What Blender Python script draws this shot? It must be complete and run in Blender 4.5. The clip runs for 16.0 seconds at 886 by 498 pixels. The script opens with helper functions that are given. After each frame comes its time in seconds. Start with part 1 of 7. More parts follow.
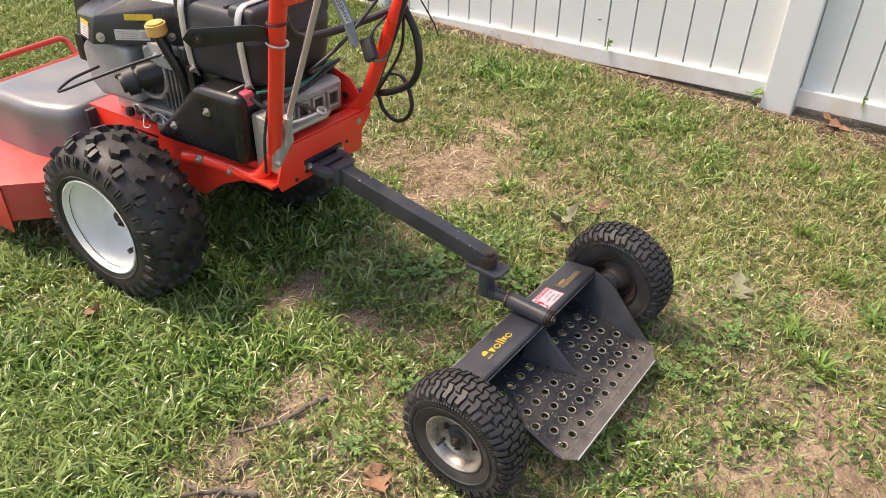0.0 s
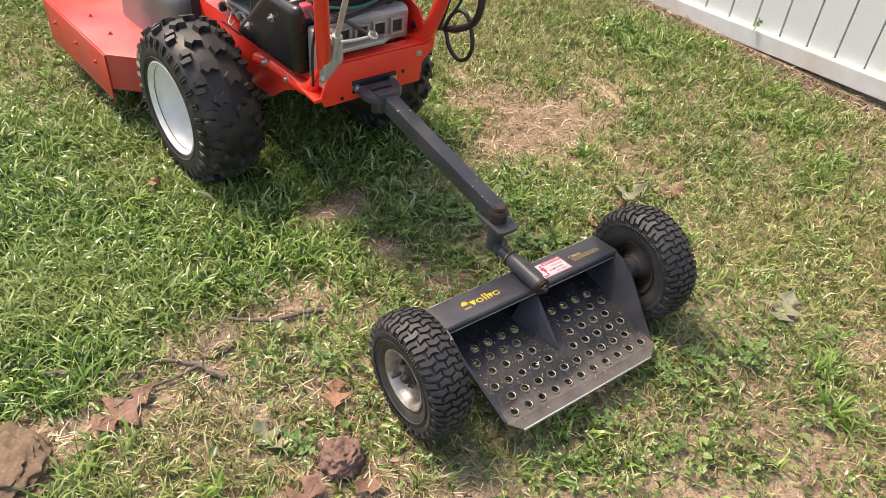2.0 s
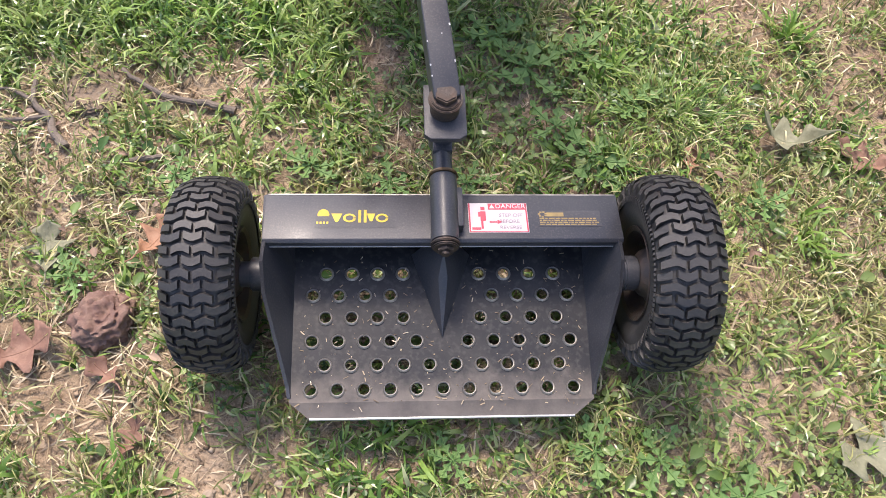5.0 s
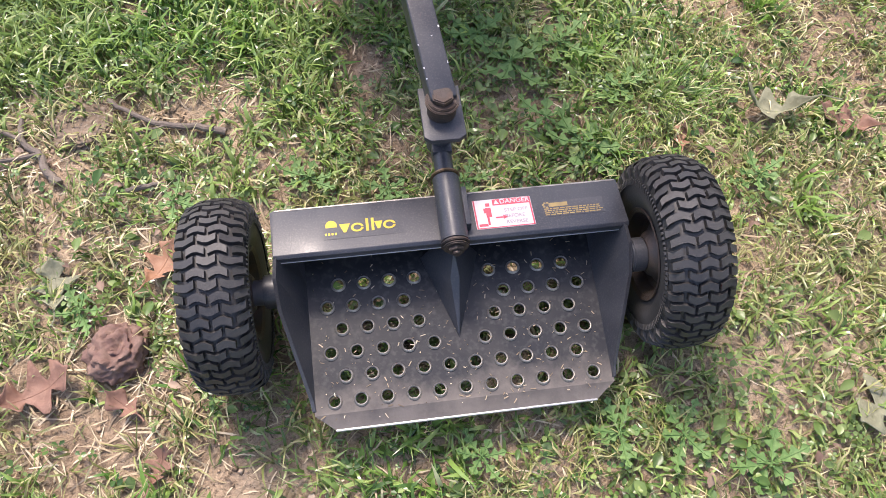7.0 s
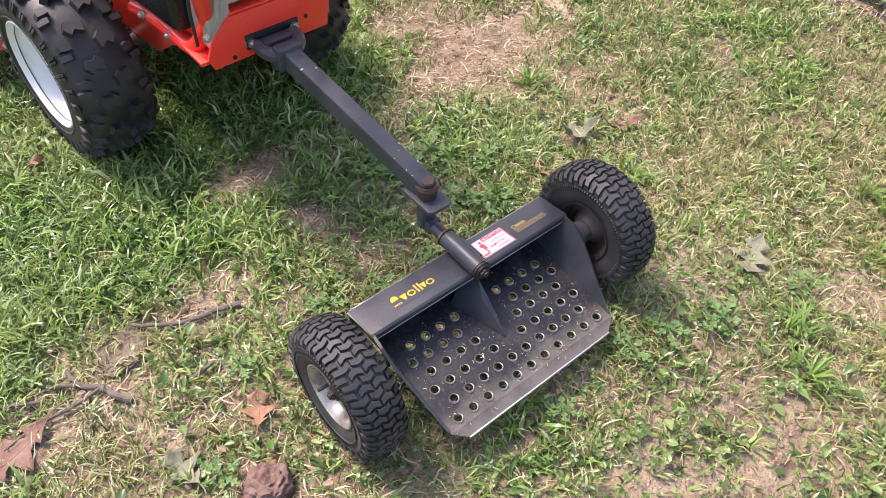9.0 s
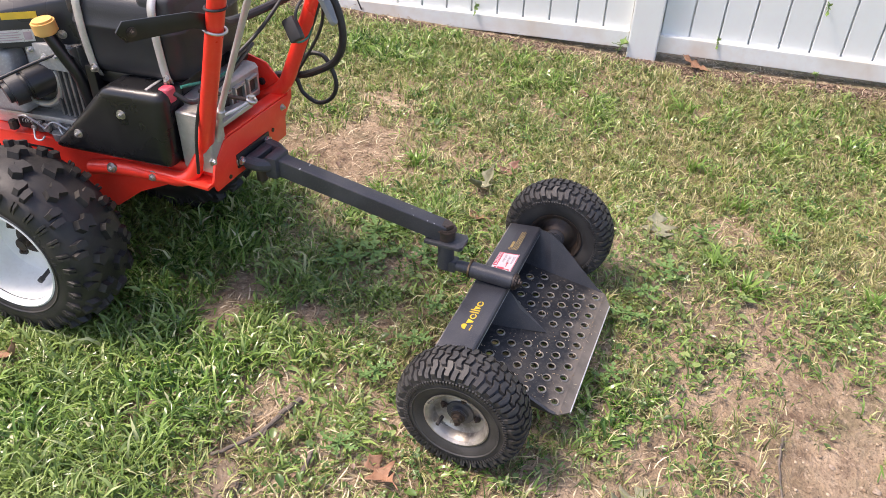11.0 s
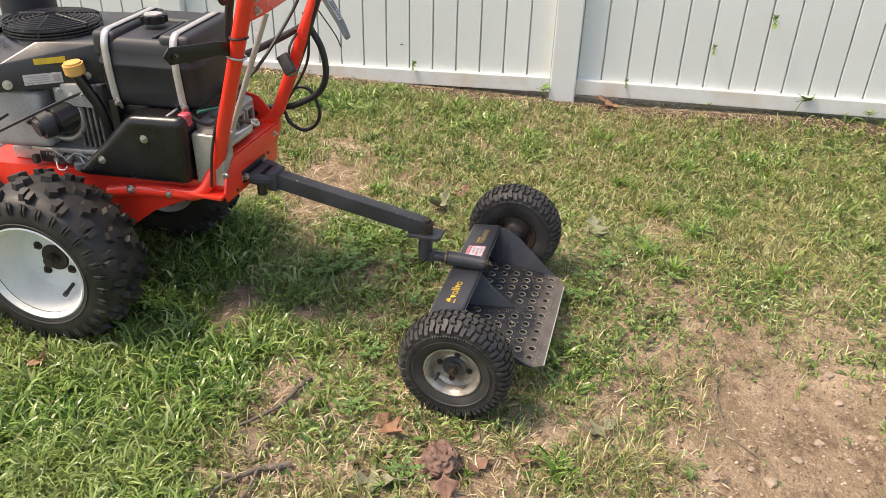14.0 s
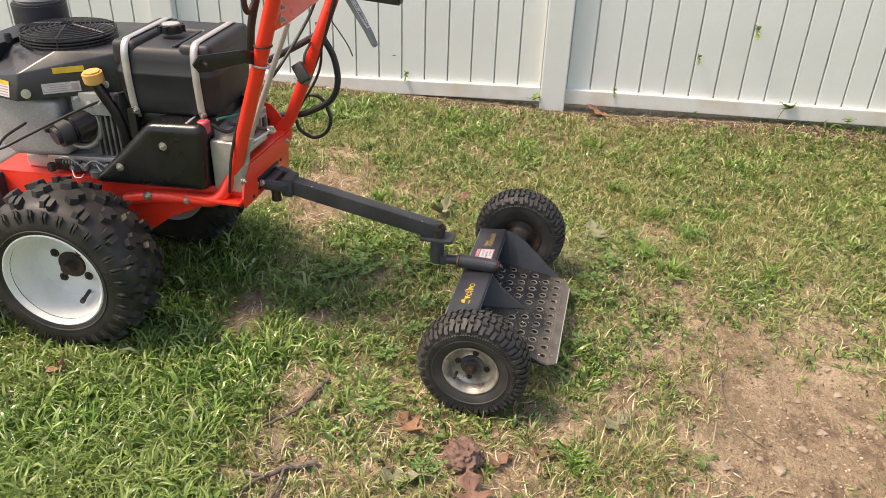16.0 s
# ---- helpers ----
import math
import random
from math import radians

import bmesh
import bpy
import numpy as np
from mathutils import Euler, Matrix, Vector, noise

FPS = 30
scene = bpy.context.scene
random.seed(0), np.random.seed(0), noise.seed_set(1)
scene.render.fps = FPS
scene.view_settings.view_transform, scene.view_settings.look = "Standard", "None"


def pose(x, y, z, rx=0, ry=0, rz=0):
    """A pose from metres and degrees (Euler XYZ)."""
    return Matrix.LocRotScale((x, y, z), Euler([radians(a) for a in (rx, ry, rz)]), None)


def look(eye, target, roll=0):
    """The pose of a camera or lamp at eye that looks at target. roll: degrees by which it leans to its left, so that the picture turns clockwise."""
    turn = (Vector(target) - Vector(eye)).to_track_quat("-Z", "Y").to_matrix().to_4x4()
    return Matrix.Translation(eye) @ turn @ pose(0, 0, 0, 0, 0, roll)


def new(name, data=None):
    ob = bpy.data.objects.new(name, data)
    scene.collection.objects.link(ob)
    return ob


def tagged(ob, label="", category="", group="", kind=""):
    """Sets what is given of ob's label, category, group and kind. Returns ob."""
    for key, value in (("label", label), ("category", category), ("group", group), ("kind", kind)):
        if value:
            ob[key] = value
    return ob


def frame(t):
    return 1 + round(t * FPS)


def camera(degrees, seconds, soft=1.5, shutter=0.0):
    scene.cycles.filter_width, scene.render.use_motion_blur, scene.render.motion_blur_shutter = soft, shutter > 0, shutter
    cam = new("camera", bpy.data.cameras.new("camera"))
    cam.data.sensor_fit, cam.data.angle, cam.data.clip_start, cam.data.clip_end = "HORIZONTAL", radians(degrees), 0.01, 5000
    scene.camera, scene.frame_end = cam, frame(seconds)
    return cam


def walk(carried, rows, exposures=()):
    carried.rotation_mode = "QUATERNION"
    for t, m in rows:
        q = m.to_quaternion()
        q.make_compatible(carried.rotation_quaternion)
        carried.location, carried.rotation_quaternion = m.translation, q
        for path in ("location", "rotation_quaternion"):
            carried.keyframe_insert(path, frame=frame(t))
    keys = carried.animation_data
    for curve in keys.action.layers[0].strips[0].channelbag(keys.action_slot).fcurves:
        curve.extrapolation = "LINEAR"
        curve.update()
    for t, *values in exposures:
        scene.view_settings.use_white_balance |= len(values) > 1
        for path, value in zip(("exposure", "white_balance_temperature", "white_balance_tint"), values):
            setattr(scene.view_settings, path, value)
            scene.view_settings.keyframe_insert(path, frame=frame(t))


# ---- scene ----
cam = camera(60.4, 16.0, 0.5)

PATH = [
    (0, (-1.09, -0.614, 1.202), (0.229, 0.359, 0.056), 1.4),
    (0.5, (-1.02, -0.618, 1.199), (0.239, 0.408, 0.032), 2.0),
    (1, (-0.955, -0.741, 1.211), (0.216, 0.357, 0.018), 2.8),
    (1.5, (-0.91, -0.817, 1.222), (0.158, 0.346, -0.006), 4.0),
    (2, (-0.862, -0.843, 1.217), (0.093, 0.362, -0.062), 5.1),
    (2.5, (-0.696, -0.796, 1.177), (0.125, 0.421, -0.181), 6.2),
    (3, (-0.53, -0.73, 1.163), (0.126, 0.464, -0.301), 7.4),
    (3.5, (-0.353, -0.7, 1.134), (0.102, 0.442, -0.444), 7.9),
    (4, (-0.178, -0.634, 1.118), (0.108, 0.414, -0.561), 8.0),
    (4.5, (-0.103, -0.557, 1.088), (0.084, 0.4, -0.658), 8.1),
    (5, (-0.066, -0.502, 1.039), (0.068, 0.381, -0.75), 7.6),
    (5.2, (-0.063, -0.482, 1.024), (0.06, 0.371, -0.78), 7.6),
    (7.3, (-0.129, -0.512, 1.058), (0.096, 0.374, -0.721), 3.5),
    (7.5, (-0.188, -0.538, 1.09), (0.097, 0.372, -0.668), 3.3),
    (8, (-0.346, -0.591, 1.151), (0.148, 0.391, -0.52), 3.9),
    (8.5, (-0.464, -0.655, 1.18), (0.232, 0.353, -0.401), 3.7),
    (9, (-0.631, -0.673, 1.219), (0.264, 0.311, -0.275), 3.4),
    (9.5, (-0.79, -0.583, 1.233), (0.284, 0.332, -0.184), 3.1),
    (9.7, (-0.845, -0.559, 1.236), (0.294, 0.317, -0.154), 3.1),
    (11.8, (-1.35, -0.298, 1.148), (0.258, 0.147, 0.045), 1.2),
    (12, (-1.375, -0.288, 1.146), (0.246, 0.137, 0.053), 1.2),
    (12.5, (-1.407, -0.295, 1.154), (0.235, 0.109, 0.087), 1.5),
    (13, (-1.449, -0.349, 1.157), (0.203, 0.073, 0.111), 1.8),
    (13.5, (-1.509, -0.399, 1.163), (0.15, 0.044, 0.138), 1.8),
    (14, (-1.555, -0.384, 1.169), (0.113, 0.057, 0.157), 1.5),
    (14.5, (-1.58, -0.292, 1.173), (0.098, 0.124, 0.168), 1.0),
    (15, (-1.58, -0.212, 1.166), (0.107, 0.172, 0.163), 1.0),
    (15.5, (-1.591, -0.209, 1.165), (0.104, 0.155, 0.167), 1.5),
    (16, (-1.629, -0.303, 1.17), (0.072, 0.073, 0.188), 2.0),
]
EXPOSURES = [(0, 0.57, 7500, 17), (2, 0.62, 7450, 17), (4, 0.69, 6850, 17), (5, 0.72, 6550, 19), (7.5, 0.80, 6450, 22), (8.2, 0.84, 6450, 24), (9.5, 0.81, 6500, 24), (12, 0.58, 6950, 18), (16, 0.43, 7700, 14)]
walk(cam, [(t, look(eye, target, roll)) for t, eye, target, roll in PATH], EXPOSURES)

# ---- world and light ----
SUN_AZ, SUN_EL = radians(-19.5), radians(60)
world = bpy.data.worlds.new("sky")
scene.world = world
world.use_nodes = True
wn = world.node_tree
sky = wn.nodes.new("ShaderNodeTexSky")
sky.sky_type, sky.sun_disc = "NISHITA", False
sky.sun_elevation, sky.sun_rotation = SUN_EL, SUN_AZ
sky.air_density, sky.dust_density = 1.0, 2.5
wn.links.new(sky.outputs[0], wn.nodes["Background"].inputs[0])
wn.nodes["Background"].inputs[1].default_value = 0.205
sun = new("sun", bpy.data.lights.new("sun", "SUN"))
sun.data.energy, sun.data.angle, sun.data.color = 3.05, radians(14), (1.0, 0.92, 0.78)
toward = Vector((math.sin(SUN_AZ) * math.cos(SUN_EL), math.cos(SUN_AZ) * math.cos(SUN_EL), math.sin(SUN_EL)))
sun.matrix_world = look(toward * 20, (0, 0, 0))


# ---- materials ----
def material(name, base, rough=0.5, metal=0.0, second=None, scale=8.0, amount=0.5, fine=None, fine_scale=120.0,
             bump=0.0, bump_scale=200.0, rough_var=0.1, spread=(0.4, 0.65), random_shift=0.0, coat=0.0):
    """A surface with two scales of variation: wide patches towards second, fine grain towards fine, and a fine relief."""
    m = bpy.data.materials.new(name)
    m.use_nodes = True
    nt = m.node_tree
    b = nt.nodes["Principled BSDF"]
    b.inputs["Metallic"].default_value = metal
    b.inputs["Coat Weight"].default_value = coat
    coord = nt.nodes.new("ShaderNodeTexCoord").outputs["Object"]
    col = None

    def noise_at(s, detail=4.0):
        n = nt.nodes.new("ShaderNodeTexNoise")
        n.inputs["Scale"].default_value, n.inputs["Detail"].default_value = s, detail
        nt.links.new(coord, n.inputs["Vector"])
        return n.outputs["Fac"]

    def ranged(fac, lo, hi, top):
        r = nt.nodes.new("ShaderNodeMapRange")
        for k, v in enumerate((lo, hi, 0.0, top)):
            r.inputs[k + 1].default_value = v
        nt.links.new(fac, r.inputs[0])
        return r.outputs[0]

    def mixed(fac, a, c):
        x = nt.nodes.new("ShaderNodeMix")
        x.data_type = "RGBA"
        nt.links.new(fac, x.inputs[0])
        for side, v in ((6, a), (7, c)):
            if isinstance(v, tuple):
                x.inputs[side].default_value = (*v, 1)
            else:
                nt.links.new(v, x.inputs[side])
        return x.outputs[2]

    col = base
    wide = noise_at(scale)
    if second:
        col = mixed(ranged(wide, spread[0], spread[1], amount), col, second)
    if fine:
        col = mixed(ranged(noise_at(fine_scale, 2.0), 0.5, 0.75, 0.5), col, fine)
    if random_shift:
        info = nt.nodes.new("ShaderNodeObjectInfo")
        hsv = nt.nodes.new("ShaderNodeHueSaturation")
        nt.links.new(ranged(info.outputs["Random"], 0, 1, 2 * random_shift), hsv.inputs["Value"])
        add = nt.nodes.new("ShaderNodeMath")
        add.operation = "ADD"
        add.inputs[1].default_value = 1 - random_shift
        nt.links.new(hsv.inputs["Value"].links[0].from_socket, add.inputs[0])
        nt.links.new(add.outputs[0], hsv.inputs["Value"])
        if isinstance(col, tuple):
            hsv.inputs["Color"].default_value = (*col, 1)
        else:
            nt.links.new(col, hsv.inputs["Color"])
        col = hsv.outputs["Color"]
    if isinstance(col, tuple):
        b.inputs["Base Color"].default_value = (*col, 1)
    else:
        nt.links.new(col, b.inputs["Base Color"])
    r = nt.nodes.new("ShaderNodeMapRange")
    for k, v in enumerate((0.3, 0.7, max(rough - rough_var, 0.03), min(rough + rough_var, 1.0))):
        r.inputs[k + 1].default_value = v
    nt.links.new(wide, r.inputs[0])
    nt.links.new(r.outputs[0], b.inputs["Roughness"])
    if bump:
        bn = nt.nodes.new("ShaderNodeBump")
        bn.inputs["Strength"].default_value, bn.inputs["Distance"].default_value = bump, 0.002
        nt.links.new(noise_at(bump_scale, 3.0), bn.inputs["Height"])
        nt.links.new(bn.outputs[0], b.inputs["Normal"])
    return m


ORANGE = material("orange_red_paint", (0.92, 0.040, 0.020), 0.34, 0, (0.78, 0.055, 0.032), 9, 0.5, (0.92, 0.075, 0.045), 160, 0.05, 300, coat=0.3)
DECK_RED = material("worn_red_paint", (0.62, 0.048, 0.038), 0.38, 0, (0.46, 0.11, 0.09), 7, 0.6, (0.5, 0.09, 0.06), 90, 0.1, 150)
BLACK = material("black_powder_coat", (0.033, 0.035, 0.042), 0.40, 0, (0.072, 0.073, 0.080), 14, 0.5, (0.10, 0.095, 0.09), 420, 0.08, 350, 0.12)
STEP_BLACK = material("worn_black_step_paint", (0.046, 0.049, 0.058), 0.40, 0, (0.20, 0.165, 0.13), 11, 0.7, (0.10, 0.094, 0.085), 190, 0.1, 300, 0.14, (0.47, 0.72))


def dusted(m, y0, y1, dust, scale):
    """Dry mud trodden along one edge of a surface, broken by noise."""
    nt = m.node_tree
    socket = nt.nodes["Principled BSDF"].inputs["Base Color"]
    under = socket.links[0].from_socket
    sep = nt.nodes.new("ShaderNodeSeparateXYZ")
    coord = nt.nodes.new("ShaderNodeTexCoord").outputs["Object"]
    nt.links.new(coord, sep.inputs[0])
    n = nt.nodes.new("ShaderNodeTexNoise")
    n.inputs["Scale"].default_value, n.inputs["Detail"].default_value, n.inputs["Roughness"].default_value = scale, 6.0, 0.65
    nt.links.new(coord, n.inputs["Vector"])
    edge = nt.nodes.new("ShaderNodeMapRange")
    for k, v in enumerate((y0, y1, -0.55, 0.50)):
        edge.inputs[k + 1].default_value = v
    nt.links.new(sep.outputs["Y"], edge.inputs[0])
    add = nt.nodes.new("ShaderNodeMath")
    add.operation = "ADD"
    nt.links.new(edge.outputs[0], add.inputs[0])
    nt.links.new(n.outputs["Fac"], add.inputs[1])
    r = nt.nodes.new("ShaderNodeMapRange")
    for k, v in enumerate((0.25, 1.0, 0.0, 0.8)):
        r.inputs[k + 1].default_value = v
    nt.links.new(add.outputs[0], r.inputs[0])
    x = nt.nodes.new("ShaderNodeMix")
    x.data_type = "RGBA"
    nt.links.new(r.outputs[0], x.inputs[0])
    nt.links.new(under, x.inputs[6])
    x.inputs[7].default_value = (*dust, 1)
    nt.links.new(x.outputs[2], socket)
    return m


PLATE_BLACK = dusted(material("trodden_black_plate", (0.011, 0.012, 0.014), 0.50, 0, (0.046, 0.043, 0.041), 14, 0.8, (0.085, 0.078, 0.070), 130, 0.12, 300, 0.14, (0.47, 0.72)), -0.175, -0.264, (0.23, 0.195, 0.16), 26)
PLASTIC = material("grained_black_plastic", (0.024, 0.0255, 0.0300), 0.48, 0, (0.040, 0.042, 0.047), 10, 0.5, (0.020, 0.020, 0.021), 400, 0.25, 700)
SMOOTH_BLACK = material("smooth_black_plastic", (0.009, 0.009, 0.010), 0.33, 0, (0.022, 0.022, 0.023), 9, 0.5, None, 1, 0.05, 500)
RUBBER = material("black_rubber", (0.030, 0.029, 0.029), 0.55, 0, (0.070, 0.066, 0.061), 16, 0.6, (0.05, 0.047, 0.044), 220, 0.2, 350)
KNOB_RUBBER = material("dusty_knobbly_rubber", (0.019, 0.018, 0.0175), 0.55, 0, (0.055, 0.047, 0.040), 13, 0.7, (0.036, 0.033, 0.030), 160, 0.25, 260)
CABLE = material("black_cable", (0.018, 0.018, 0.019), 0.5, 0, (0.04, 0.04, 0.04), 30, 0.5)
GREEN_WIRE = material("green_wire", (0.02, 0.16, 0.12), 0.45, 0, (0.03, 0.2, 0.15), 40, 0.5)
WHITE_RIM = material("white_rim_paint", (0.80, 0.80, 0.76), 0.34, 0, (0.60, 0.56, 0.48), 12, 0.45, (0.7, 0.69, 0.64), 140, 0.03, 300, 0.08, (0.52, 0.75), coat=0.25)
GREY_RIM = material("grimy_grey_rim", (0.46, 0.43, 0.38), 0.36, 0.55, (0.14, 0.115, 0.09), 22, 0.8, (0.52, 0.49, 0.43), 150, 0.15, 250, 0.12)
ZINC = material("zinc_plated_steel", (0.62, 0.60, 0.56), 0.34, 0.9, (0.38, 0.34, 0.28), 40, 0.6, None, 1, 0.05, 400)
STEEL = material("bare_steel", (0.56, 0.56, 0.555), 0.40, 0.5, (0.40, 0.39, 0.375), 18, 0.6, (0.62, 0.62, 0.61), 200, 0.06, 400)
ALUMINIUM = material("cast_aluminium", (0.52, 0.51, 0.48), 0.5, 0.7, (0.30, 0.28, 0.25), 14, 0.6, (0.6, 0.59, 0.56), 160, 0.2, 300)
ENGINE_GREY = material("grey_engine_casting", (0.37, 0.37, 0.365), 0.45, 0.15, (0.30, 0.29, 0.27), 16, 0.5, (0.55, 0.55, 0.53), 180, 0.2, 260)
LEVER_GREY = material("grey_moulded_plastic", (0.20, 0.205, 0.21), 0.42, 0, (0.30, 0.30, 0.30), 30, 0.5, None, 1, 0.1, 400)
# grime, with the shade between the engine parts put into the same base colour
ENGINE_DARK = material("grimy_shaded_casting", (0.17, 0.165, 0.155), 0.5, 0.3, (0.06, 0.055, 0.05), 22, 0.8, (0.24, 0.235, 0.22), 180, 0.25, 240)
SHROUD_BLACK = material("satin_black_shroud", (0.030, 0.031, 0.034), 0.31, 0, (0.04, 0.041, 0.044), 9, 0.5, (0.034, 0.034, 0.036), 300, 0.05, 500)
COVER_BLACK = material("glossy_black_cover", (0.009, 0.009, 0.010), 0.30, 0, (0.022, 0.021, 0.021), 12, 0.5, (0.016, 0.016, 0.016), 300, 0.10, 500, 0.1)
HOOD_GREY = material("scuffed_grey_hood", (0.20, 0.20, 0.205), 0.36, 0.45, (0.30, 0.27, 0.25), 8, 0.6, (0.25, 0.245, 0.24), 120, 0.06, 220, 0.1)
RUSTY = material("rusty_steel", (0.062, 0.050, 0.044), 0.55, 0.5, (0.115, 0.075, 0.052), 60, 0.7, (0.05, 0.045, 0.042), 240, 0.3, 400)
COPPER = material("worn_brass_washer", (0.28, 0.19, 0.11), 0.42, 0.8, (0.12, 0.08, 0.05), 60, 0.6)
STEP_RING = material("scuffed_hole_rim", (0.13, 0.125, 0.115), 0.35, 0.4, (0.46, 0.42, 0.36), 30, 0.8, (0.12, 0.11, 0.10), 300, 0.1, 400)
VINYL = material("white_vinyl", (0.76, 0.79, 0.77), 0.42, 0, (0.70, 0.69, 0.65), 3.0, 0.55, (0.75, 0.745, 0.72), 60, 0.03, 120, 0.08, random_shift=0.025)
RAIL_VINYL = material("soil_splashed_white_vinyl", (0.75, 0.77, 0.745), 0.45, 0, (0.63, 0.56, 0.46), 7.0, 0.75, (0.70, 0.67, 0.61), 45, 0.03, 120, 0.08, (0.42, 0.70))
YELLOW = material("yellow_plastic", (0.74, 0.43, 0.13), 0.45, 0, (0.60, 0.33, 0.09), 30, 0.4, None, 1, 0.05, 300)
YELLOW_INK = material("yellow_ink", (0.72, 0.50, 0.03), 0.5, 0, (0.5, 0.34, 0.04), 50, 0.5)
GOLD_INK = material("faded_gold_ink", (0.36, 0.25, 0.08), 0.5, 0, (0.2, 0.15, 0.07), 80, 0.6)
RED_INK = material("red_ink", (0.58, 0.055, 0.09), 0.45, 0, (0.52, 0.13, 0.16), 50, 0.5)
WHITE_LABEL = material("white_label", (0.68, 0.62, 0.62), 0.4, 0, (0.56, 0.49, 0.49), 60, 0.5)
GREY_INK = material("grey_ink", (0.36, 0.27, 0.29), 0.5, 0, (0.45, 0.4, 0.4), 60, 0.5)
SILVER_LABEL = material("silver_label", (0.56, 0.56, 0.55), 0.32, 0.3, (0.42, 0.42, 0.42), 50, 0.5)
BARK = material("weathered_bark", (0.13, 0.105, 0.085), 0.85, 0, (0.23, 0.19, 0.15), 40, 0.7, (0.07, 0.055, 0.045), 250, 0.6, 200)
STUB = material("weathered_root_wood", (0.21, 0.155, 0.105), 0.9, 0, (0.12, 0.088, 0.06), 45, 0.8, (0.38, 0.32, 0.24), 160, 0.9, 140)
ROOT = material("soil_crusted_root", (0.155, 0.105, 0.066), 0.9, 0, (0.11, 0.075, 0.05), 30, 0.8, (0.30, 0.22, 0.12), 120, 0.9, 110)
STUMP = material("rotten_red_brown_wood", (0.15, 0.085, 0.066), 0.85, 0, (0.25, 0.165, 0.125), 60, 0.8, (0.05, 0.03, 0.024), 110, 1.0, 90)
STONE = material("pale_stone", (0.33, 0.26, 0.195), 0.8, 0, (0.24, 0.175, 0.125), 40, 0.6, (0.42, 0.35, 0.28), 200, 0.3, 200)


def leaf_material(name, base, second, vein):
    m = material(name, base, 0.7, 0, second, 45, 0.7, vein, 170, 0.4, 130)
    return m


LEAF_BROWN = leaf_material("dry_brown_leaf", (0.23, 0.125, 0.085), (0.15, 0.08, 0.058), (0.31, 0.19, 0.13))
LEAF_ORANGE = leaf_material("dry_orange_leaf", (0.31, 0.165, 0.095), (0.21, 0.105, 0.06), (0.38, 0.24, 0.15))
LEAF_PALE = leaf_material("pale_grey_leaf", (0.21, 0.215, 0.135), (0.15, 0.15, 0.092), (0.31, 0.30, 0.20))
LEAF_WEED = leaf_material("weed_leaf", (0.085, 0.175, 0.040), (0.14, 0.24, 0.065), (0.20, 0.29, 0.10))
LEAF_GREEN = leaf_material("yellowing_green_leaf", (0.12, 0.22, 0.05), (0.22, 0.28, 0.08), (0.16, 0.26, 0.07))


def blade_material(name, ramp, patch_scale, dry, translucent=0.35, rough=0.5):
    """Blades: a colour for each island from a ramp, patches that have dried, and light that passes through."""
    m = bpy.data.materials.new(name)
    m.use_nodes = True
    nt = m.node_tree
    b = nt.nodes["Principled BSDF"]
    geo = nt.nodes.new("ShaderNodeNewGeometry")
    cr = nt.nodes.new("ShaderNodeValToRGB")
    while len(cr.color_ramp.elements) < len(ramp):
        cr.color_ramp.elements.new(0.5)
    for e, (at, c) in zip(cr.color_ramp.elements, ramp):
        e.position, e.color = at, (*c, 1)
    nt.links.new(geo.outputs["Random Per Island"], cr.inputs[0])
    n = nt.nodes.new("ShaderNodeTexNoise")
    n.inputs["Scale"].default_value, n.inputs["Detail"].default_value = patch_scale, 3
    nt.links.new(geo.outputs["Position"], n.inputs["Vector"])
    r = nt.nodes.new("ShaderNodeMapRange")
    for k, v in enumerate((0.42, 0.70, 0.0, 0.75)):
        r.inputs[k + 1].default_value = v
    nt.links.new(n.outputs["Fac"], r.inputs[0])
    x = nt.nodes.new("ShaderNodeMix")
    x.data_type = "RGBA"
    x.inputs[7].default_value = (*dry, 1)
    nt.links.new(r.outputs[0], x.inputs[0])
    nt.links.new(cr.outputs[0], x.inputs[6])
    nt.links.new(x.outputs[2], b.inputs["Base Color"])
    b.inputs["Roughness"].default_value = rough
    tr = nt.nodes.new("ShaderNodeBsdfTranslucent")
    nt.links.new(x.outputs[2], tr.inputs[0])
    ms = nt.nodes.new("ShaderNodeMixShader")
    ms.inputs[0].default_value = translucent
    nt.links.new(b.outputs[0], ms.inputs[1])
    nt.links.new(tr.outputs[0], ms.inputs[2])
    nt.links.new(ms.outputs[0], nt.nodes["Material Output"].inputs[0])
    return m


GRASS = blade_material("green_grass", [(0.0, (0.028, 0.068, 0.016)), (0.35, (0.110, 0.225, 0.045)), (0.72, (0.28, 0.44, 0.095)), (0.93, (0.45, 0.56, 0.20)), (1.0, (0.70, 0.66, 0.42))], 3.0, (0.29, 0.37, 0.12), 0.30, 0.22)
COARSE_GRASS = blade_material("coarse_grass", [(0.0, (0.10, 0.22, 0.035)), (0.5, (0.19, 0.34, 0.06)), (1.0, (0.34, 0.45, 0.13))], 3.0, (0.22, 0.35, 0.08), 0.35, 0.3)
FAR_GRASS = blade_material("sunlit_grass", [(0.0, (0.08, 0.15, 0.025)), (0.5, (0.19, 0.29, 0.06)), (1.0, (0.36, 0.38, 0.14))], 2.0, (0.27, 0.31, 0.09), 0.35, 0.4)
DRY_GRASS = blade_material("dry_grass", [(0.0, (0.050, 0.075, 0.022)), (0.40, (0.20, 0.25, 0.070)), (0.74, (0.42, 0.41, 0.17)), (1.0, (0.72, 0.64, 0.38))], 4.0, (0.34, 0.325, 0.125), 0.20, 0.35)
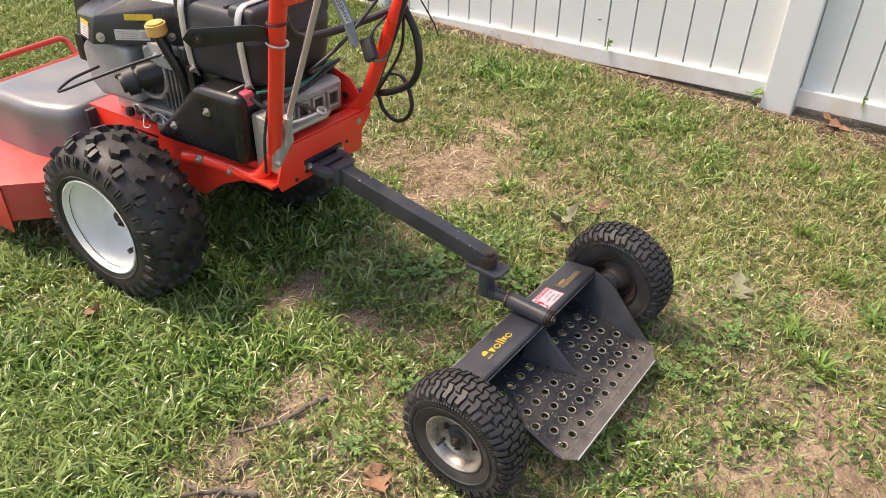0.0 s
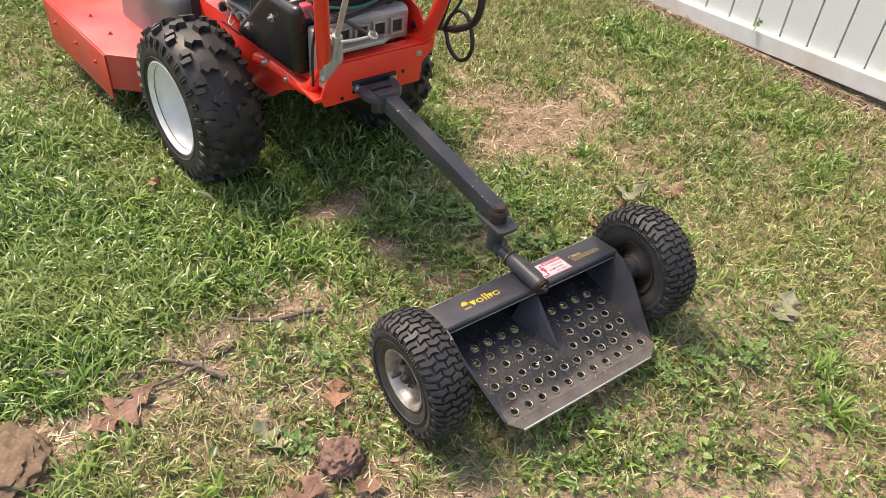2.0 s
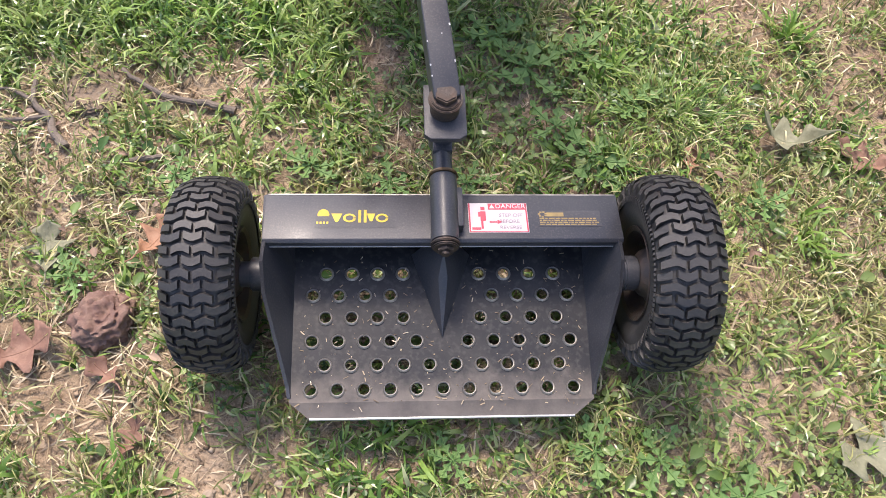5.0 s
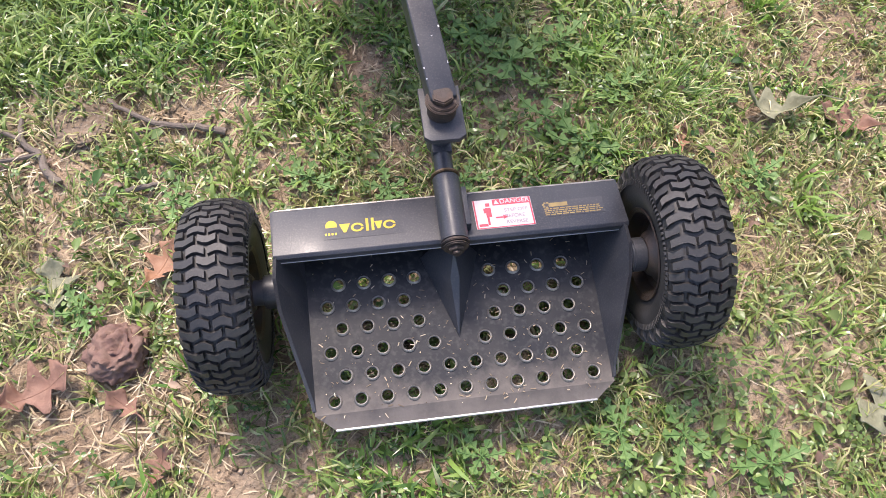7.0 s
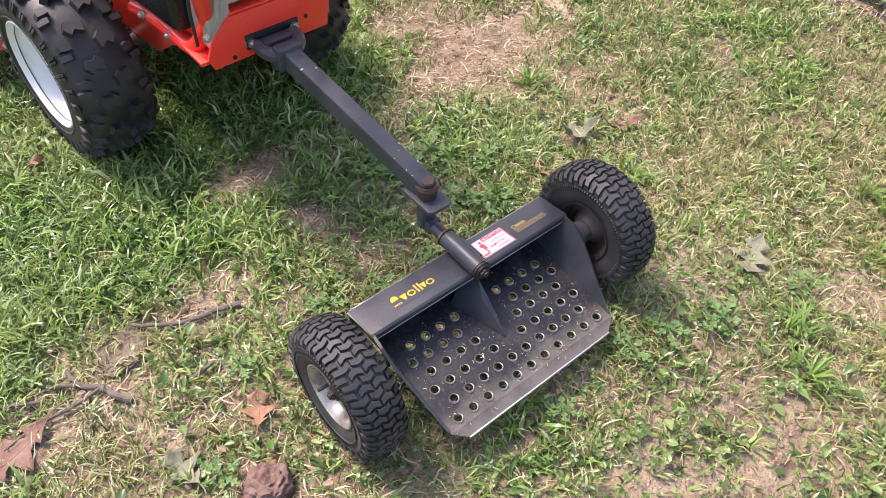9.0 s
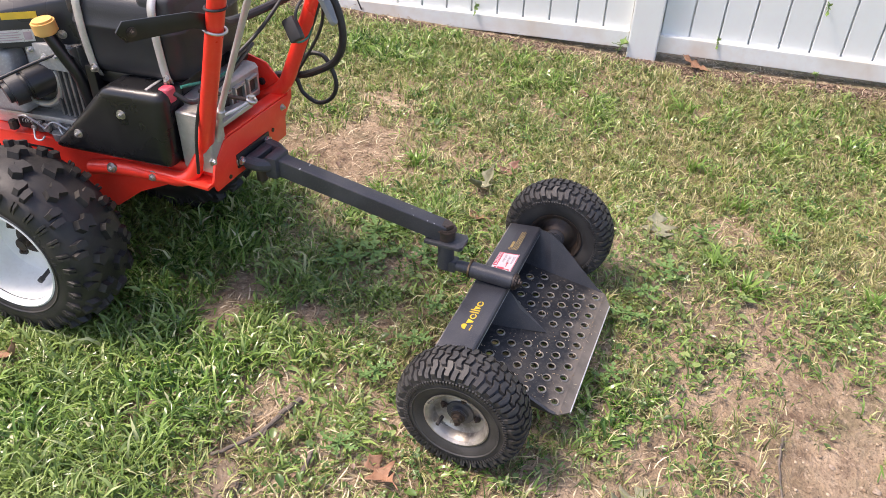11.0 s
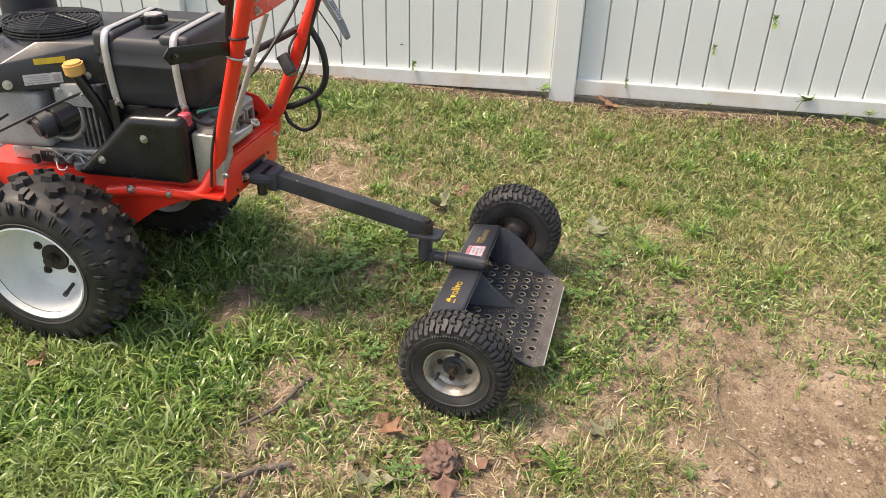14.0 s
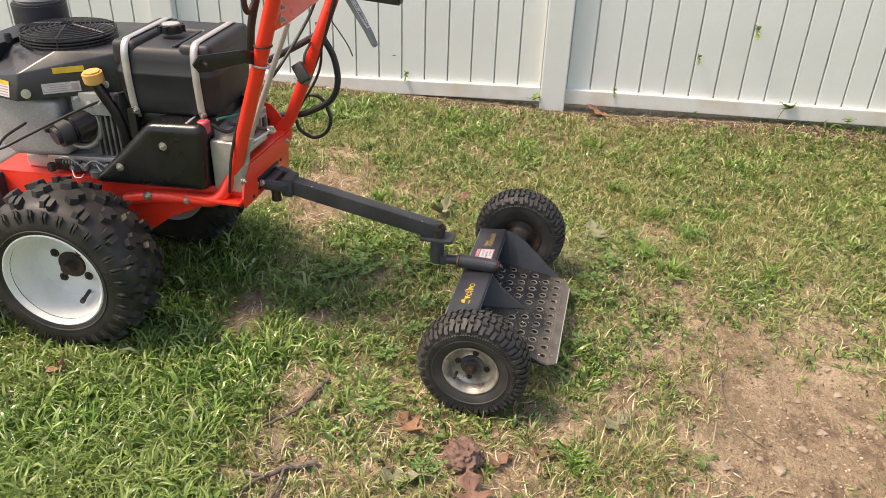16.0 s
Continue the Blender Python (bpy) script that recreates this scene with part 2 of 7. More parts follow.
STRAW = blade_material("straw", [(0.0, (0.09, 0.06, 0.035)), (0.5, (0.38, 0.29, 0.17)), (1.0, (0.80, 0.69, 0.49))], 6.0, (0.33, 0.24, 0.14), 0.1, 0.5)
CLOVER = blade_material("clover", [(0.0, (0.030, 0.080, 0.020)), (0.6, (0.11, 0.21, 0.050)), (1.0, (0.32, 0.42, 0.14))], 5.0, (0.20, 0.26, 0.085), 0.28, 0.32)
LITTER = blade_material("leaf_litter", [(0.0, (0.10, 0.06, 0.04)), (0.6, (0.22, 0.135, 0.09)), (1.0, (0.36, 0.26, 0.18))], 6.0, (0.18, 0.11, 0.075), 0.1, 0.6)
MULCH = blade_material("mulch_crumb", [(0.0, (0.05, 0.033, 0.022)), (0.6, (0.16, 0.105, 0.07)), (0.9, (0.30, 0.22, 0.155)), (1.0, (0.5, 0.4, 0.3))], 6.0, (0.11, 0.07, 0.05), 0.0, 0.9)
CRUMB = blade_material("soil_crumb", [(0.0, (0.13, 0.088, 0.055)), (0.6, (0.36, 0.265, 0.175)), (1.0, (0.60, 0.49, 0.36))], 6.0, (0.35, 0.255, 0.165), 0.0, 0.9)


def soil_material():
    m = bpy.data.materials.new("thin_lawn_soil")
    m.use_nodes = True
    nt = m.node_tree
    b = nt.nodes["Principled BSDF"]
    b.inputs["Roughness"].default_value = 0.95
    pos = nt.nodes.new("ShaderNodeNewGeometry").outputs["Position"]

    def fac(s, lo, hi, detail=5.0):
        n = nt.nodes.new("ShaderNodeTexNoise")
        n.inputs["Scale"].default_value, n.inputs["Detail"].default_value = s, detail
        n.inputs["Roughness"].default_value = 0.62
        nt.links.new(pos, n.inputs["Vector"])
        r = nt.nodes.new("ShaderNodeMapRange")
        r.inputs[1].default_value, r.inputs[2].default_value = lo, hi
        nt.links.new(n.outputs["Fac"], r.inputs[0])
        return r.outputs[0], n.outputs["Fac"]

    col = (0.315, 0.228, 0.145)
    for s, lo, hi, c in ((2.2, 0.42, 0.62, (0.52, 0.395, 0.27)), (5.0, 0.5, 0.68, (0.17, 0.14, 0.075)), (17, 0.5, 0.7, (0.15, 0.095, 0.06)),
                         (60, 0.54, 0.70, (0.50, 0.385, 0.27)), (190, 0.55, 0.7, (0.11, 0.07, 0.045))):
        f, raw = fac(s, lo, hi)
        x = nt.nodes.new("ShaderNodeMix")
        x.data_type = "RGBA"
        nt.links.new(f, x.inputs[0])
        if isinstance(col, tuple):
            x.inputs[6].default_value = (*col, 1)
        else:
            nt.links.new(col, x.inputs[6])
        x.inputs[7].default_value = (*c, 1)
        col = x.outputs[2]
    # beyond the worn patch the lawn closes to turf
    far = nt.nodes.new("ShaderNodeVectorMath")
    far.operation = "DISTANCE"
    far.inputs[1].default_value = (0.1, 0.2, 0.0)
    nt.links.new(pos, far.inputs[0])
    add = nt.nodes.new("ShaderNodeMath")
    add.operation = "ADD"
    nt.links.new(far.outputs["Value"], add.inputs[0])
    nt.links.new(fac(3.0, 0.3, 0.7)[0], add.inputs[1])
    edge = nt.nodes.new("ShaderNodeMapRange")
    edge.inputs[1].default_value, edge.inputs[2].default_value, edge.inputs[4].default_value = 2.0, 3.2, 0.92
    nt.links.new(add.outputs[0], edge.inputs[0])
    turf = nt.nodes.new("ShaderNodeMix")
    turf.data_type = "RGBA"
    turf.inputs[6].default_value, turf.inputs[7].default_value = (0.085, 0.12, 0.03, 1), (0.17, 0.185, 0.06, 1)
    nt.links.new(fac(1.3, 0.35, 0.65)[0], turf.inputs[0])
    x = nt.nodes.new("ShaderNodeMix")
    x.data_type = "RGBA"
    nt.links.new(edge.outputs[0], x.inputs[0])
    nt.links.new(col, x.inputs[6])
    nt.links.new(turf.outputs[2], x.inputs[7])
    col = x.outputs[2]
    nt.links.new(col, b.inputs["Base Color"])
    bn = nt.nodes.new("ShaderNodeBump")
    bn.inputs["Strength"].default_value, bn.inputs["Distance"].default_value = 1.0, 0.018
    nt.links.new(fac(75, 0, 1, 6)[0], bn.inputs["Height"])
    nt.links.new(bn.outputs[0], b.inputs["Normal"])
    return m


SOIL = soil_material()


# ---- building helpers ----
PLACED = {}


def thing(name, at, label, category, group="", kind=""):
    ob = new(name)
    ob.empty_display_size = 0.05
    ob.matrix_basis = at
    PLACED[ob] = at
    return tagged(ob, label, category, group, kind)


def part(name, bm, mat, parent, label="", at=None, smooth=35, turned=False):
    """Links a bmesh (or a finished mesh) as one part; at: its pose in the world."""
    if isinstance(bm, bmesh.types.BMesh):
        me = bpy.data.meshes.new(name)
        if not turned:
            bmesh.ops.recalc_face_normals(bm, faces=bm.faces[:])
        bm.to_mesh(me)
        bm.free()
        me.materials.append(mat)
        if smooth:
            me.shade_smooth()
            me.set_sharp_from_angle(angle=radians(smooth))
    else:
        me = bm
    ob = new(name, me)
    at = at or Matrix()
    PLACED[ob] = at
    if parent:
        ob.parent = parent
        ob.matrix_parent_inverse = PLACED[parent].inverted()
    ob.matrix_basis = at
    return tagged(ob, label)


def box(x0, x1, y0, y1, z0, z1, bevel=0.003, seg=2, bm=None, m=None):
    own = bmesh.new()
    bmesh.ops.create_cube(own, size=1)
    for v in own.verts:
        v.co = Vector(((x0 + x1) / 2 + v.co.x * (x1 - x0), (y0 + y1) / 2 + v.co.y * (y1 - y0), (z0 + z1) / 2 + v.co.z * (z1 - z0)))
    if bevel:
        bmesh.ops.bevel(own, geom=own.edges[:], offset=bevel, segments=seg, affect="EDGES", profile=0.6)
    if m:
        bmesh.ops.transform(own, matrix=m, verts=own.verts[:])
    return merged(bm, own)


def merged(bm, own):
    if bm is None:
        return own
    me = bpy.data.meshes.new("tmp")
    own.to_mesh(me)
    own.free()
    bm.from_mesh(me)
    bpy.data.meshes.remove(me)
    return bm


def rod(p0, p1, r, r1=None, seg=20, bm=None, bevel=0.0):
    p0, p1 = Vector(p0), Vector(p1)
    own = bmesh.new()
    bmesh.ops.create_cone(own, cap_ends=True, segments=seg, radius1=r, radius2=r if r1 is None else r1, depth=(p1 - p0).length)
    if bevel:
        rims = [e for e in own.edges if any(len(f.verts) > 4 for f in e.link_faces)]
        bmesh.ops.bevel(own, geom=rims, offset=bevel, segments=2, affect="EDGES")
    turn = (p1 - p0).to_track_quat("Z", "Y").to_matrix().to_4x4()
    bmesh.ops.transform(own, matrix=Matrix.Translation((p0 + p1) / 2) @ turn, verts=own.verts[:])
    return merged(bm, own)


def prism(outline, a, b, axis="x", bevel=0.003, bm=None, seg=2, ends=(1.0, 1.0)):
    """A flat outline, given in the two other axes, pushed from a to b along the axis."""
    own = bmesh.new()
    c = Vector((sum(p[0] for p in outline) / len(outline), sum(p[1] for p in outline) / len(outline)))

    def put(p, v, k):
        p = c + (Vector(p) - c) * k
        return {"x": (v, p.x, p.y), "y": (p.x, v, p.y), "z": (p.x, p.y, v)}[axis]

    lo = [own.verts.new(put(p, a, ends[0])) for p in outline]
    hi = [own.verts.new(put(p, b, ends[1])) for p in outline]
    own.faces.new(lo)
    own.faces.new(hi[::-1])
    for i in range(len(lo)):
        own.faces.new((lo[i - 1], lo[i], hi[i], hi[i - 1]))
    bmesh.ops.recalc_face_normals(own, faces=own.faces[:])
    if bevel:
        bmesh.ops.bevel(own, geom=own.edges[:], offset=bevel, segments=seg, affect="EDGES", profile=0.6, clamp_overlap=True)
    return merged(bm, own)


def lathe(profile, seg=48, bm=None, closed=False):
    """Turns (x, r) pairs about the x axis."""
    own = bmesh.new()
    rings = []
    for x, r in profile:
        rings.append([own.verts.new((x, r * math.cos(2 * math.pi * i / seg), r * math.sin(2 * math.pi * i / seg))) for i in range(seg)])
    pairs = list(zip(rings, rings[1:])) + ([(rings[-1], rings[0])] if closed else [])
    for a, b in pairs:
        for i in range(seg):
            own.faces.new((a[i - 1], a[i], b[i], b[i - 1]))
    return merged(bm, own)


def smooth_path(points, n=8):
    """A curve through the points."""
    p = [Vector(q) for q in points]
    p = [2 * p[0] - p[1]] + p + [2 * p[-1] - p[-2]]
    out = []
    for i in range(1, len(p) - 2):
        for k in range(n):
            t = k / n
            out.append(0.5 * (2 * p[i] + (p[i + 1] - p[i - 1]) * t + (2 * p[i - 1] - 5 * p[i] + 4 * p[i + 1] - p[i + 2]) * t * t
                              + (3 * p[i] - p[i - 1] - 3 * p[i + 1] + p[i + 2]) * t ** 3))
    return out + [p[-2]]


def rounded_path(points, radius, n=6):
    """Straight runs with rounded bends."""
    p = [Vector(q) for q in points]
    out = [p[0]]
    for a, b, c in zip(p, p[1:], p[2:]):
        u, w = (a - b).normalized(), (c - b).normalized()
        k = min(radius, (a - b).length * 0.45, (c - b).length * 0.45)
        s, e = b + u * k, b + w * k
        out += [s * (1 - t) ** 2 + b * 2 * t * (1 - t) + e * t * t for t in [i / n for i in range(n + 1)]]
    return out + [p[-1]]


def tube(path, r, seg=12, bm=None, taper=None):
    own = bmesh.new()
    path = [Vector(q) for q in path]
    side, rings = None, []
    for i, q in enumerate(path):
        d = (path[min(i + 1, len(path) - 1)] - path[max(i - 1, 0)]).normalized()
        side = d.orthogonal().normalized() if side is None else (side - d * side.dot(d)).normalized()
        other = d.cross(side)
        k = r if taper is None else taper[0] + (taper[1] - taper[0]) * i / (len(path) - 1)
        rings.append([own.verts.new(q + (side * math.cos(2 * math.pi * j / seg) + other * math.sin(2 * math.pi * j / seg)) * k) for j in range(seg)])
    for a, b in zip(rings, rings[1:]):
        for j in range(seg):
            own.faces.new((a[j - 1], a[j], b[j], b[j - 1]))
    own.faces.new(rings[0][::-1])
    own.faces.new(rings[-1])
    return merged(bm, own)


def hex_bolt(at, axis, size=0.008, height=0.006, washer=True, bm=None):
    at, axis = Vector(at), Vector(axis).normalized()
    bm = bm or bmesh.new()
    if washer:
        rod(at - axis * 0.001, at + axis * 0.0018, size * 1.25, seg=20, bm=bm, bevel=0.0005)
    rod(at, at + axis * height, size * 0.9, seg=6, bm=bm, bevel=0.0008)
    rod(at, at + axis * (height + 0.004), size * 0.5, seg=12, bm=bm, bevel=0.0008)
    return bm


def flat_letters(text, size, mat, parent, origin, right, up, name="lettering", label=""):
    """Raised flat letters in the built-in font; origin: lower left corner."""
    cu = bpy.data.curves.new("text", "FONT")
    cu.body, cu.size, cu.extrude = text, size, 0.00015
    tmp = new("text", cu)
    me = bpy.data.meshes.new_from_object(tmp.evaluated_get(bpy.context.evaluated_depsgraph_get()))
    bpy.data.objects.remove(tmp)
    bpy.data.curves.remove(cu)
    me.name = name
    me.materials.clear()
    me.materials.append(mat)
    right, up = Vector(right).normalized(), Vector(up).normalized()
    m = Matrix((right, up, right.cross(up))).transposed().to_4x4()
    return part(name, me, mat, parent, label, Matrix.Translation(origin) @ m)


# ---- ground ----
def ground_z(x, y):
    """The lie of the lawn: a faint rise ahead and towards the fence, a low hump under one sulky wheel, and lumps."""
    z = 0.026 * min(max(y, -2.5), 2.5)
    s = min(max((x - 0.9) / 0.8, 0), 1)
    z += 0.036 * s * s * (3 - 2 * s)
    f = min(max((x - (1.744 - 0.0777 * y) + 0.30) / 0.22, 0), 1)
    z += f * f * (3 - 2 * f) * min(max(-0.052 * (y + 0.22), 0), 0.05)
    z += 0.050 * math.exp(-((x - 0.42) / 0.26) ** 2 - ((y + 0.15) / 0.42) ** 2)
    z += 0.007 * noise.noise(Vector((x * 2.1, y * 2.1, 0.3))) + 0.004 * noise.noise(Vector((x * 7, y * 7, 1.7)))
    return z


def fence_x(y):
    return 1.744 - 0.0777 * y


def build_ground():
    def steps(lo, hi, fine, far):
        inner = list(np.arange(lo, hi + 1e-6, fine))
        out, d = [], fine * 2
        while (out[-1] if out else 0) < far:
            out.append((out[-1] if out else 0) + d)
            d *= 1.45
        return [lo - o for o in out[::-1]] + inner + [hi + o for o in out]

    xs, ys = steps(-2.2, 2.4, 0.03, 250), steps(-2.0, 3.2, 0.03, 250)
    verts = [(x, y, ground_z(x, y) + (0.006 * noise.noise(Vector((x * 22, y * 22, 4.0))) if abs(x) < 3 and abs(y) < 4 else 0)) for y in ys for x in xs]
    n = len(xs)
    faces = [(j * n + i, j * n + i + 1, (j + 1) * n + i + 1, (j + 1) * n + i) for j in range(len(ys) - 1) for i in range(n - 1)]
    me = bpy.data.meshes.new("ground")
    me.from_pydata(verts, [], faces)
    me.materials.append(SOIL)
    me.shade_smooth()
    return tagged(new("ground", me), "thin patchy lawn soil with dry thatch and bare spots", "ground", kind="structure")


build_ground()


# ---- fence ----
def build_fence():
    slope = math.atan(0.0777)
    fence = thing("privacy_fence", pose(fence_x(0), 0, 0.038, 0, 0, math.degrees(slope)), "white vinyl privacy fence with tongue-and-groove boards and square posts", "fence")
    base = PLACED[fence]
    pitch, post_w, gap = 0.107, 0.112, 1.824
    top = 1.75

    def mesh(bm, mat):
        me = bpy.data.meshes.new("piece")
        bmesh.ops.recalc_face_normals(bm, faces=bm.faces[:])
        bm.to_mesh(me)
        bm.free()
        me.materials.append(mat)
        return me

    # local axes: y along the fence, -x faces the lawn; z from the soil at the foot
    post = mesh(box(-0.036, 0.071, -post_w / 2, post_w / 2, -0.12, top + 0.08, 0.006, 2), VINYL)
    capm = mesh(prism([(-0.046, -0.064), (0.081, -0.064), (0.081, 0.064), (-0.046, 0.064)], top + 0.08, top + 0.13, "z", 0.004, ends=(1, 0.25)), VINYL)
    run = gap - post_w
    n = round(run / pitch)
    w = run / n
    a = w / 2 - 0.0046
    board = mesh(prism([(0.0055, -a), (0.0055, a), (0.0075, a + 0.0014), (0.022, a + 0.0014), (0.022, w / 2 - 0.0002), (0.030, w / 2 - 0.0002), (0.030, -w / 2 + 0.0002), (0.022, -w / 2 + 0.0002), (0.022, -a - 0.0014), (0.0075, -a - 0.0014)], 0.09, top - 0.1, "z", 0), VINYL)
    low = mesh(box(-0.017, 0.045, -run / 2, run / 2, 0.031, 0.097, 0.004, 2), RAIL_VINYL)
    high = mesh(box(-0.017, 0.045, -run / 2, run / 2, top - 0.14, top, 0.004, 2), VINYL)
    for k in range(-3, 4):
        y = -0.040 + k * gap
        p = part("post", post, VINYL, fence, "", base @ pose(0, y, 0))
        part("post_cap", capm, VINYL, p, "", base @ pose(0, y, 0))
        if k == 3:
            break
        mid = y + gap / 2
        fall = 0.0245 if k >= 0 else 0.0065
        sink = -fall * (mid - 0.017)
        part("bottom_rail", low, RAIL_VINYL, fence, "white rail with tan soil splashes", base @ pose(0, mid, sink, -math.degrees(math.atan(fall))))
        part("top_rail", high, VINYL, fence, "", base @ pose(0, mid, sink, -math.degrees(math.atan(fall))))
        for i in range(n):
            off = (i - (n - 1) / 2) * w
            part("board", board, VINYL, fence, "", base @ pose(0, mid + off, sink - fall * off))
    part("scuff_mark", prism([(0.703, 0.186), (0.697, 0.190), (0.684, 0.189), (0.690, 0.186)], 0.0045, 0.0058, "x", 0), BLACK, fence, "thin dark scuff on a board", base)
    return fence


build_fence()


# ---- wheels ----
def lug(bm, outline, surface, height, top=0.82, sink=0.003):
    """One tread block: an outline in (across, along the tread), standing on a tyre's surface(across) -> radius."""
    ca, cs = sum(p[0] for p in outline) / len(outline), sum(p[1] for p in outline) / len(outline)
    R = surface(0.0)

    def put(a, s, h):
        r = surface(a) + h
        return bm.verts.new((a + (math.copysign(h * 0.6, a) if surface(a) < R * 0.93 else 0), r * math.cos(s / R), r * math.sin(s / R)))

    lo = [put(a, s, -sink) for a, s in outline]
    hi = [put(ca + (a - ca) * top, cs + (s - cs) * top, height) for a, s in outline]
    bm.faces.new(hi)
    for i in range(len(lo)):
        bm.faces.new((lo[i - 1], lo[i], hi[i], hi[i - 1]))


def profile_radius(profile):
    pts = sorted(profile)

    def radius(a):
        for (a0, r0), (a1, r1) in zip(pts, pts[1:]):
            if a0 <= a <= a1:
                return r0 + (r1 - r0) * (a - a0) / (a1 - a0)
        return pts[0][1] if a < pts[0][0] else pts[-1][1]
    return radius


def as_mesh(bm, mat, name, smooth=35):
    me = bpy.data.meshes.new(name)
    bmesh.ops.recalc_face_normals(bm, faces=bm.faces[:])
    bm.to_mesh(me)
    bm.free()
    me.materials.append(mat)
    if smooth:
        me.shade_smooth()
        me.set_sharp_from_angle(angle=radians(smooth))
    return me


def turf_wheel_meshes():
    """Small turf-tread wheel, axle along x, outer face towards -x."""
    R, W = 0.1215, 0.0390
    crown = [(-W, R - 0.020), (-W * 0.86, R - 0.009), (-W * 0.55, R - 0.002), (0, R), (W * 0.55, R - 0.002), (W * 0.86, R - 0.009), (W, R - 0.020)]
    side = [(W + 0.001, R - 0.030), (W + 0.0015, R - 0.042), (W - 0.003, R - 0.0505), (W - 0.006, 0.0600), (W - 0.012, 0.055)]
    prof = [(-a, r) for a, r in side[::-1]] + crown + side
    ring = [(-W - 0.0026, R - 0.036), (-W - 0.0032, R - 0.0375), (-W - 0.0012, R - 0.0395)]
    tyre = lathe(prof, 56)
    lathe(ring, 56, tyre)
    radius = profile_radius(crown)
    tread = bmesh.new()
    n = 54
    pitch = 2 * math.pi * R / n
    L, z = pitch * 0.69, 0.0029
    for i in range(n):
        s = i * pitch
        cols = ((-0.0254, 0), (0.0, 0), (0.0254, 0)) if i % 2 else ((-0.0127, 0), (0.0127, 0), (-0.0337, 1), (0.0337, 1))
        for c, edge in cols:
            h = 0.0053 if edge else 0.0114
            across = [c - h, c - h * 0.72, c - h * 0.24, c + h * 0.24, c + h * 0.72, c + h]
            # one zigzag runs round under all the blocks of a row
            zig = [z * (1 - 4 * abs((q / 0.0254) - round(q / 0.0254))) for q in across]
            lug(tread, [(q, s + w) for q, w in zip(across, zig)] + [(q, s + L + w) for q, w in zip(across[::-1], zig[::-1])], radius, 0.0060, 0.93)
        for sgn in (-1, 1):
            for h in (0.0, 0.5):
                o = s + h * pitch
                lug(tread, [(sgn * 0.0377, o), (sgn * 0.0403, o), (sgn * 0.0403, o + pitch * 0.3), (sgn * 0.0377, o + pitch * 0.3)],
                    lambda a: radius(min(max(a, -W), W)) - 0.007, 0.0045, 0.8)
    rim = lathe([(-0.0315, 0.0555), (-0.033, 0.0620), (-0.0355, 0.0630), (-0.036, 0.0600), (-0.0325, 0.0565), (-0.026, 0.052), (-0.014, 0.0495), (-0.010, 0.044), (-0.007, 0.034), (-0.009, 0.027), (-0.012, 0.024), (-0.012, 0.0)], 48)
    back = lathe([(0.0315, 0.0545), (0.0345, 0.062), (0.0365, 0.0615), (0.0335, 0.0555), (0.026, 0.052), (0.018, 0.048), (0.015, 0.040), (0.018, 0.034), (0.027, 0.029), (0.033, 0.022), (0.034, 0.0)], 48)
    hub = rod((-0.024, 0, 0), (0.053, 0, 0), 0.017, seg=24, bevel=0.002)
    lathe([(-0.0145, 0.0), (-0.0145, 0.026), (-0.011, 0.027)], 24, hub)
    nut = hex_bolt((-0.024, 0, 0), (-1, 0, 0), 0.011, 0.008)
    bolts = []
    for k in range(4):
        a = math.pi / 4 + k * math.pi / 2
        bolts.append(("hub_bolt", as_mesh(hex_bolt((-0.011, 0.033 * math.cos(a), 0.033 * math.sin(a)), (-1, 0, 0), 0.0055, 0.004), RUSTY, "hub_bolt"), ""))
    valve = rod((-0.016, 0.040, 0.0), (-0.036, 0.043, 0.0), 0.0035, seg=10)
    return (("tyre", as_mesh(tyre, RUBBER, "turf_tyre"), "black rubber turf tyre"), ("tread", as_mesh(tread, RUBBER, "turf_tread", 25), "wavy turf tread blocks"),
            ("rim", as_mesh(rim, GREY_RIM, "turf_rim"), "grimy grey steel rim"), ("rim_back", as_mesh(back, RUSTY, "turf_rim_back"), "dark grimy inner rim"), ("hub", as_mesh(hub, STEP_BLACK, "turf_hub"), "dark steel hub"), ("axle_nut", as_mesh(nut, RUSTY, "axle_nut"), ""),
            *bolts, ("valve_stem", as_mesh(valve, RUBBER, "valve"), "black rubber valve stem"))


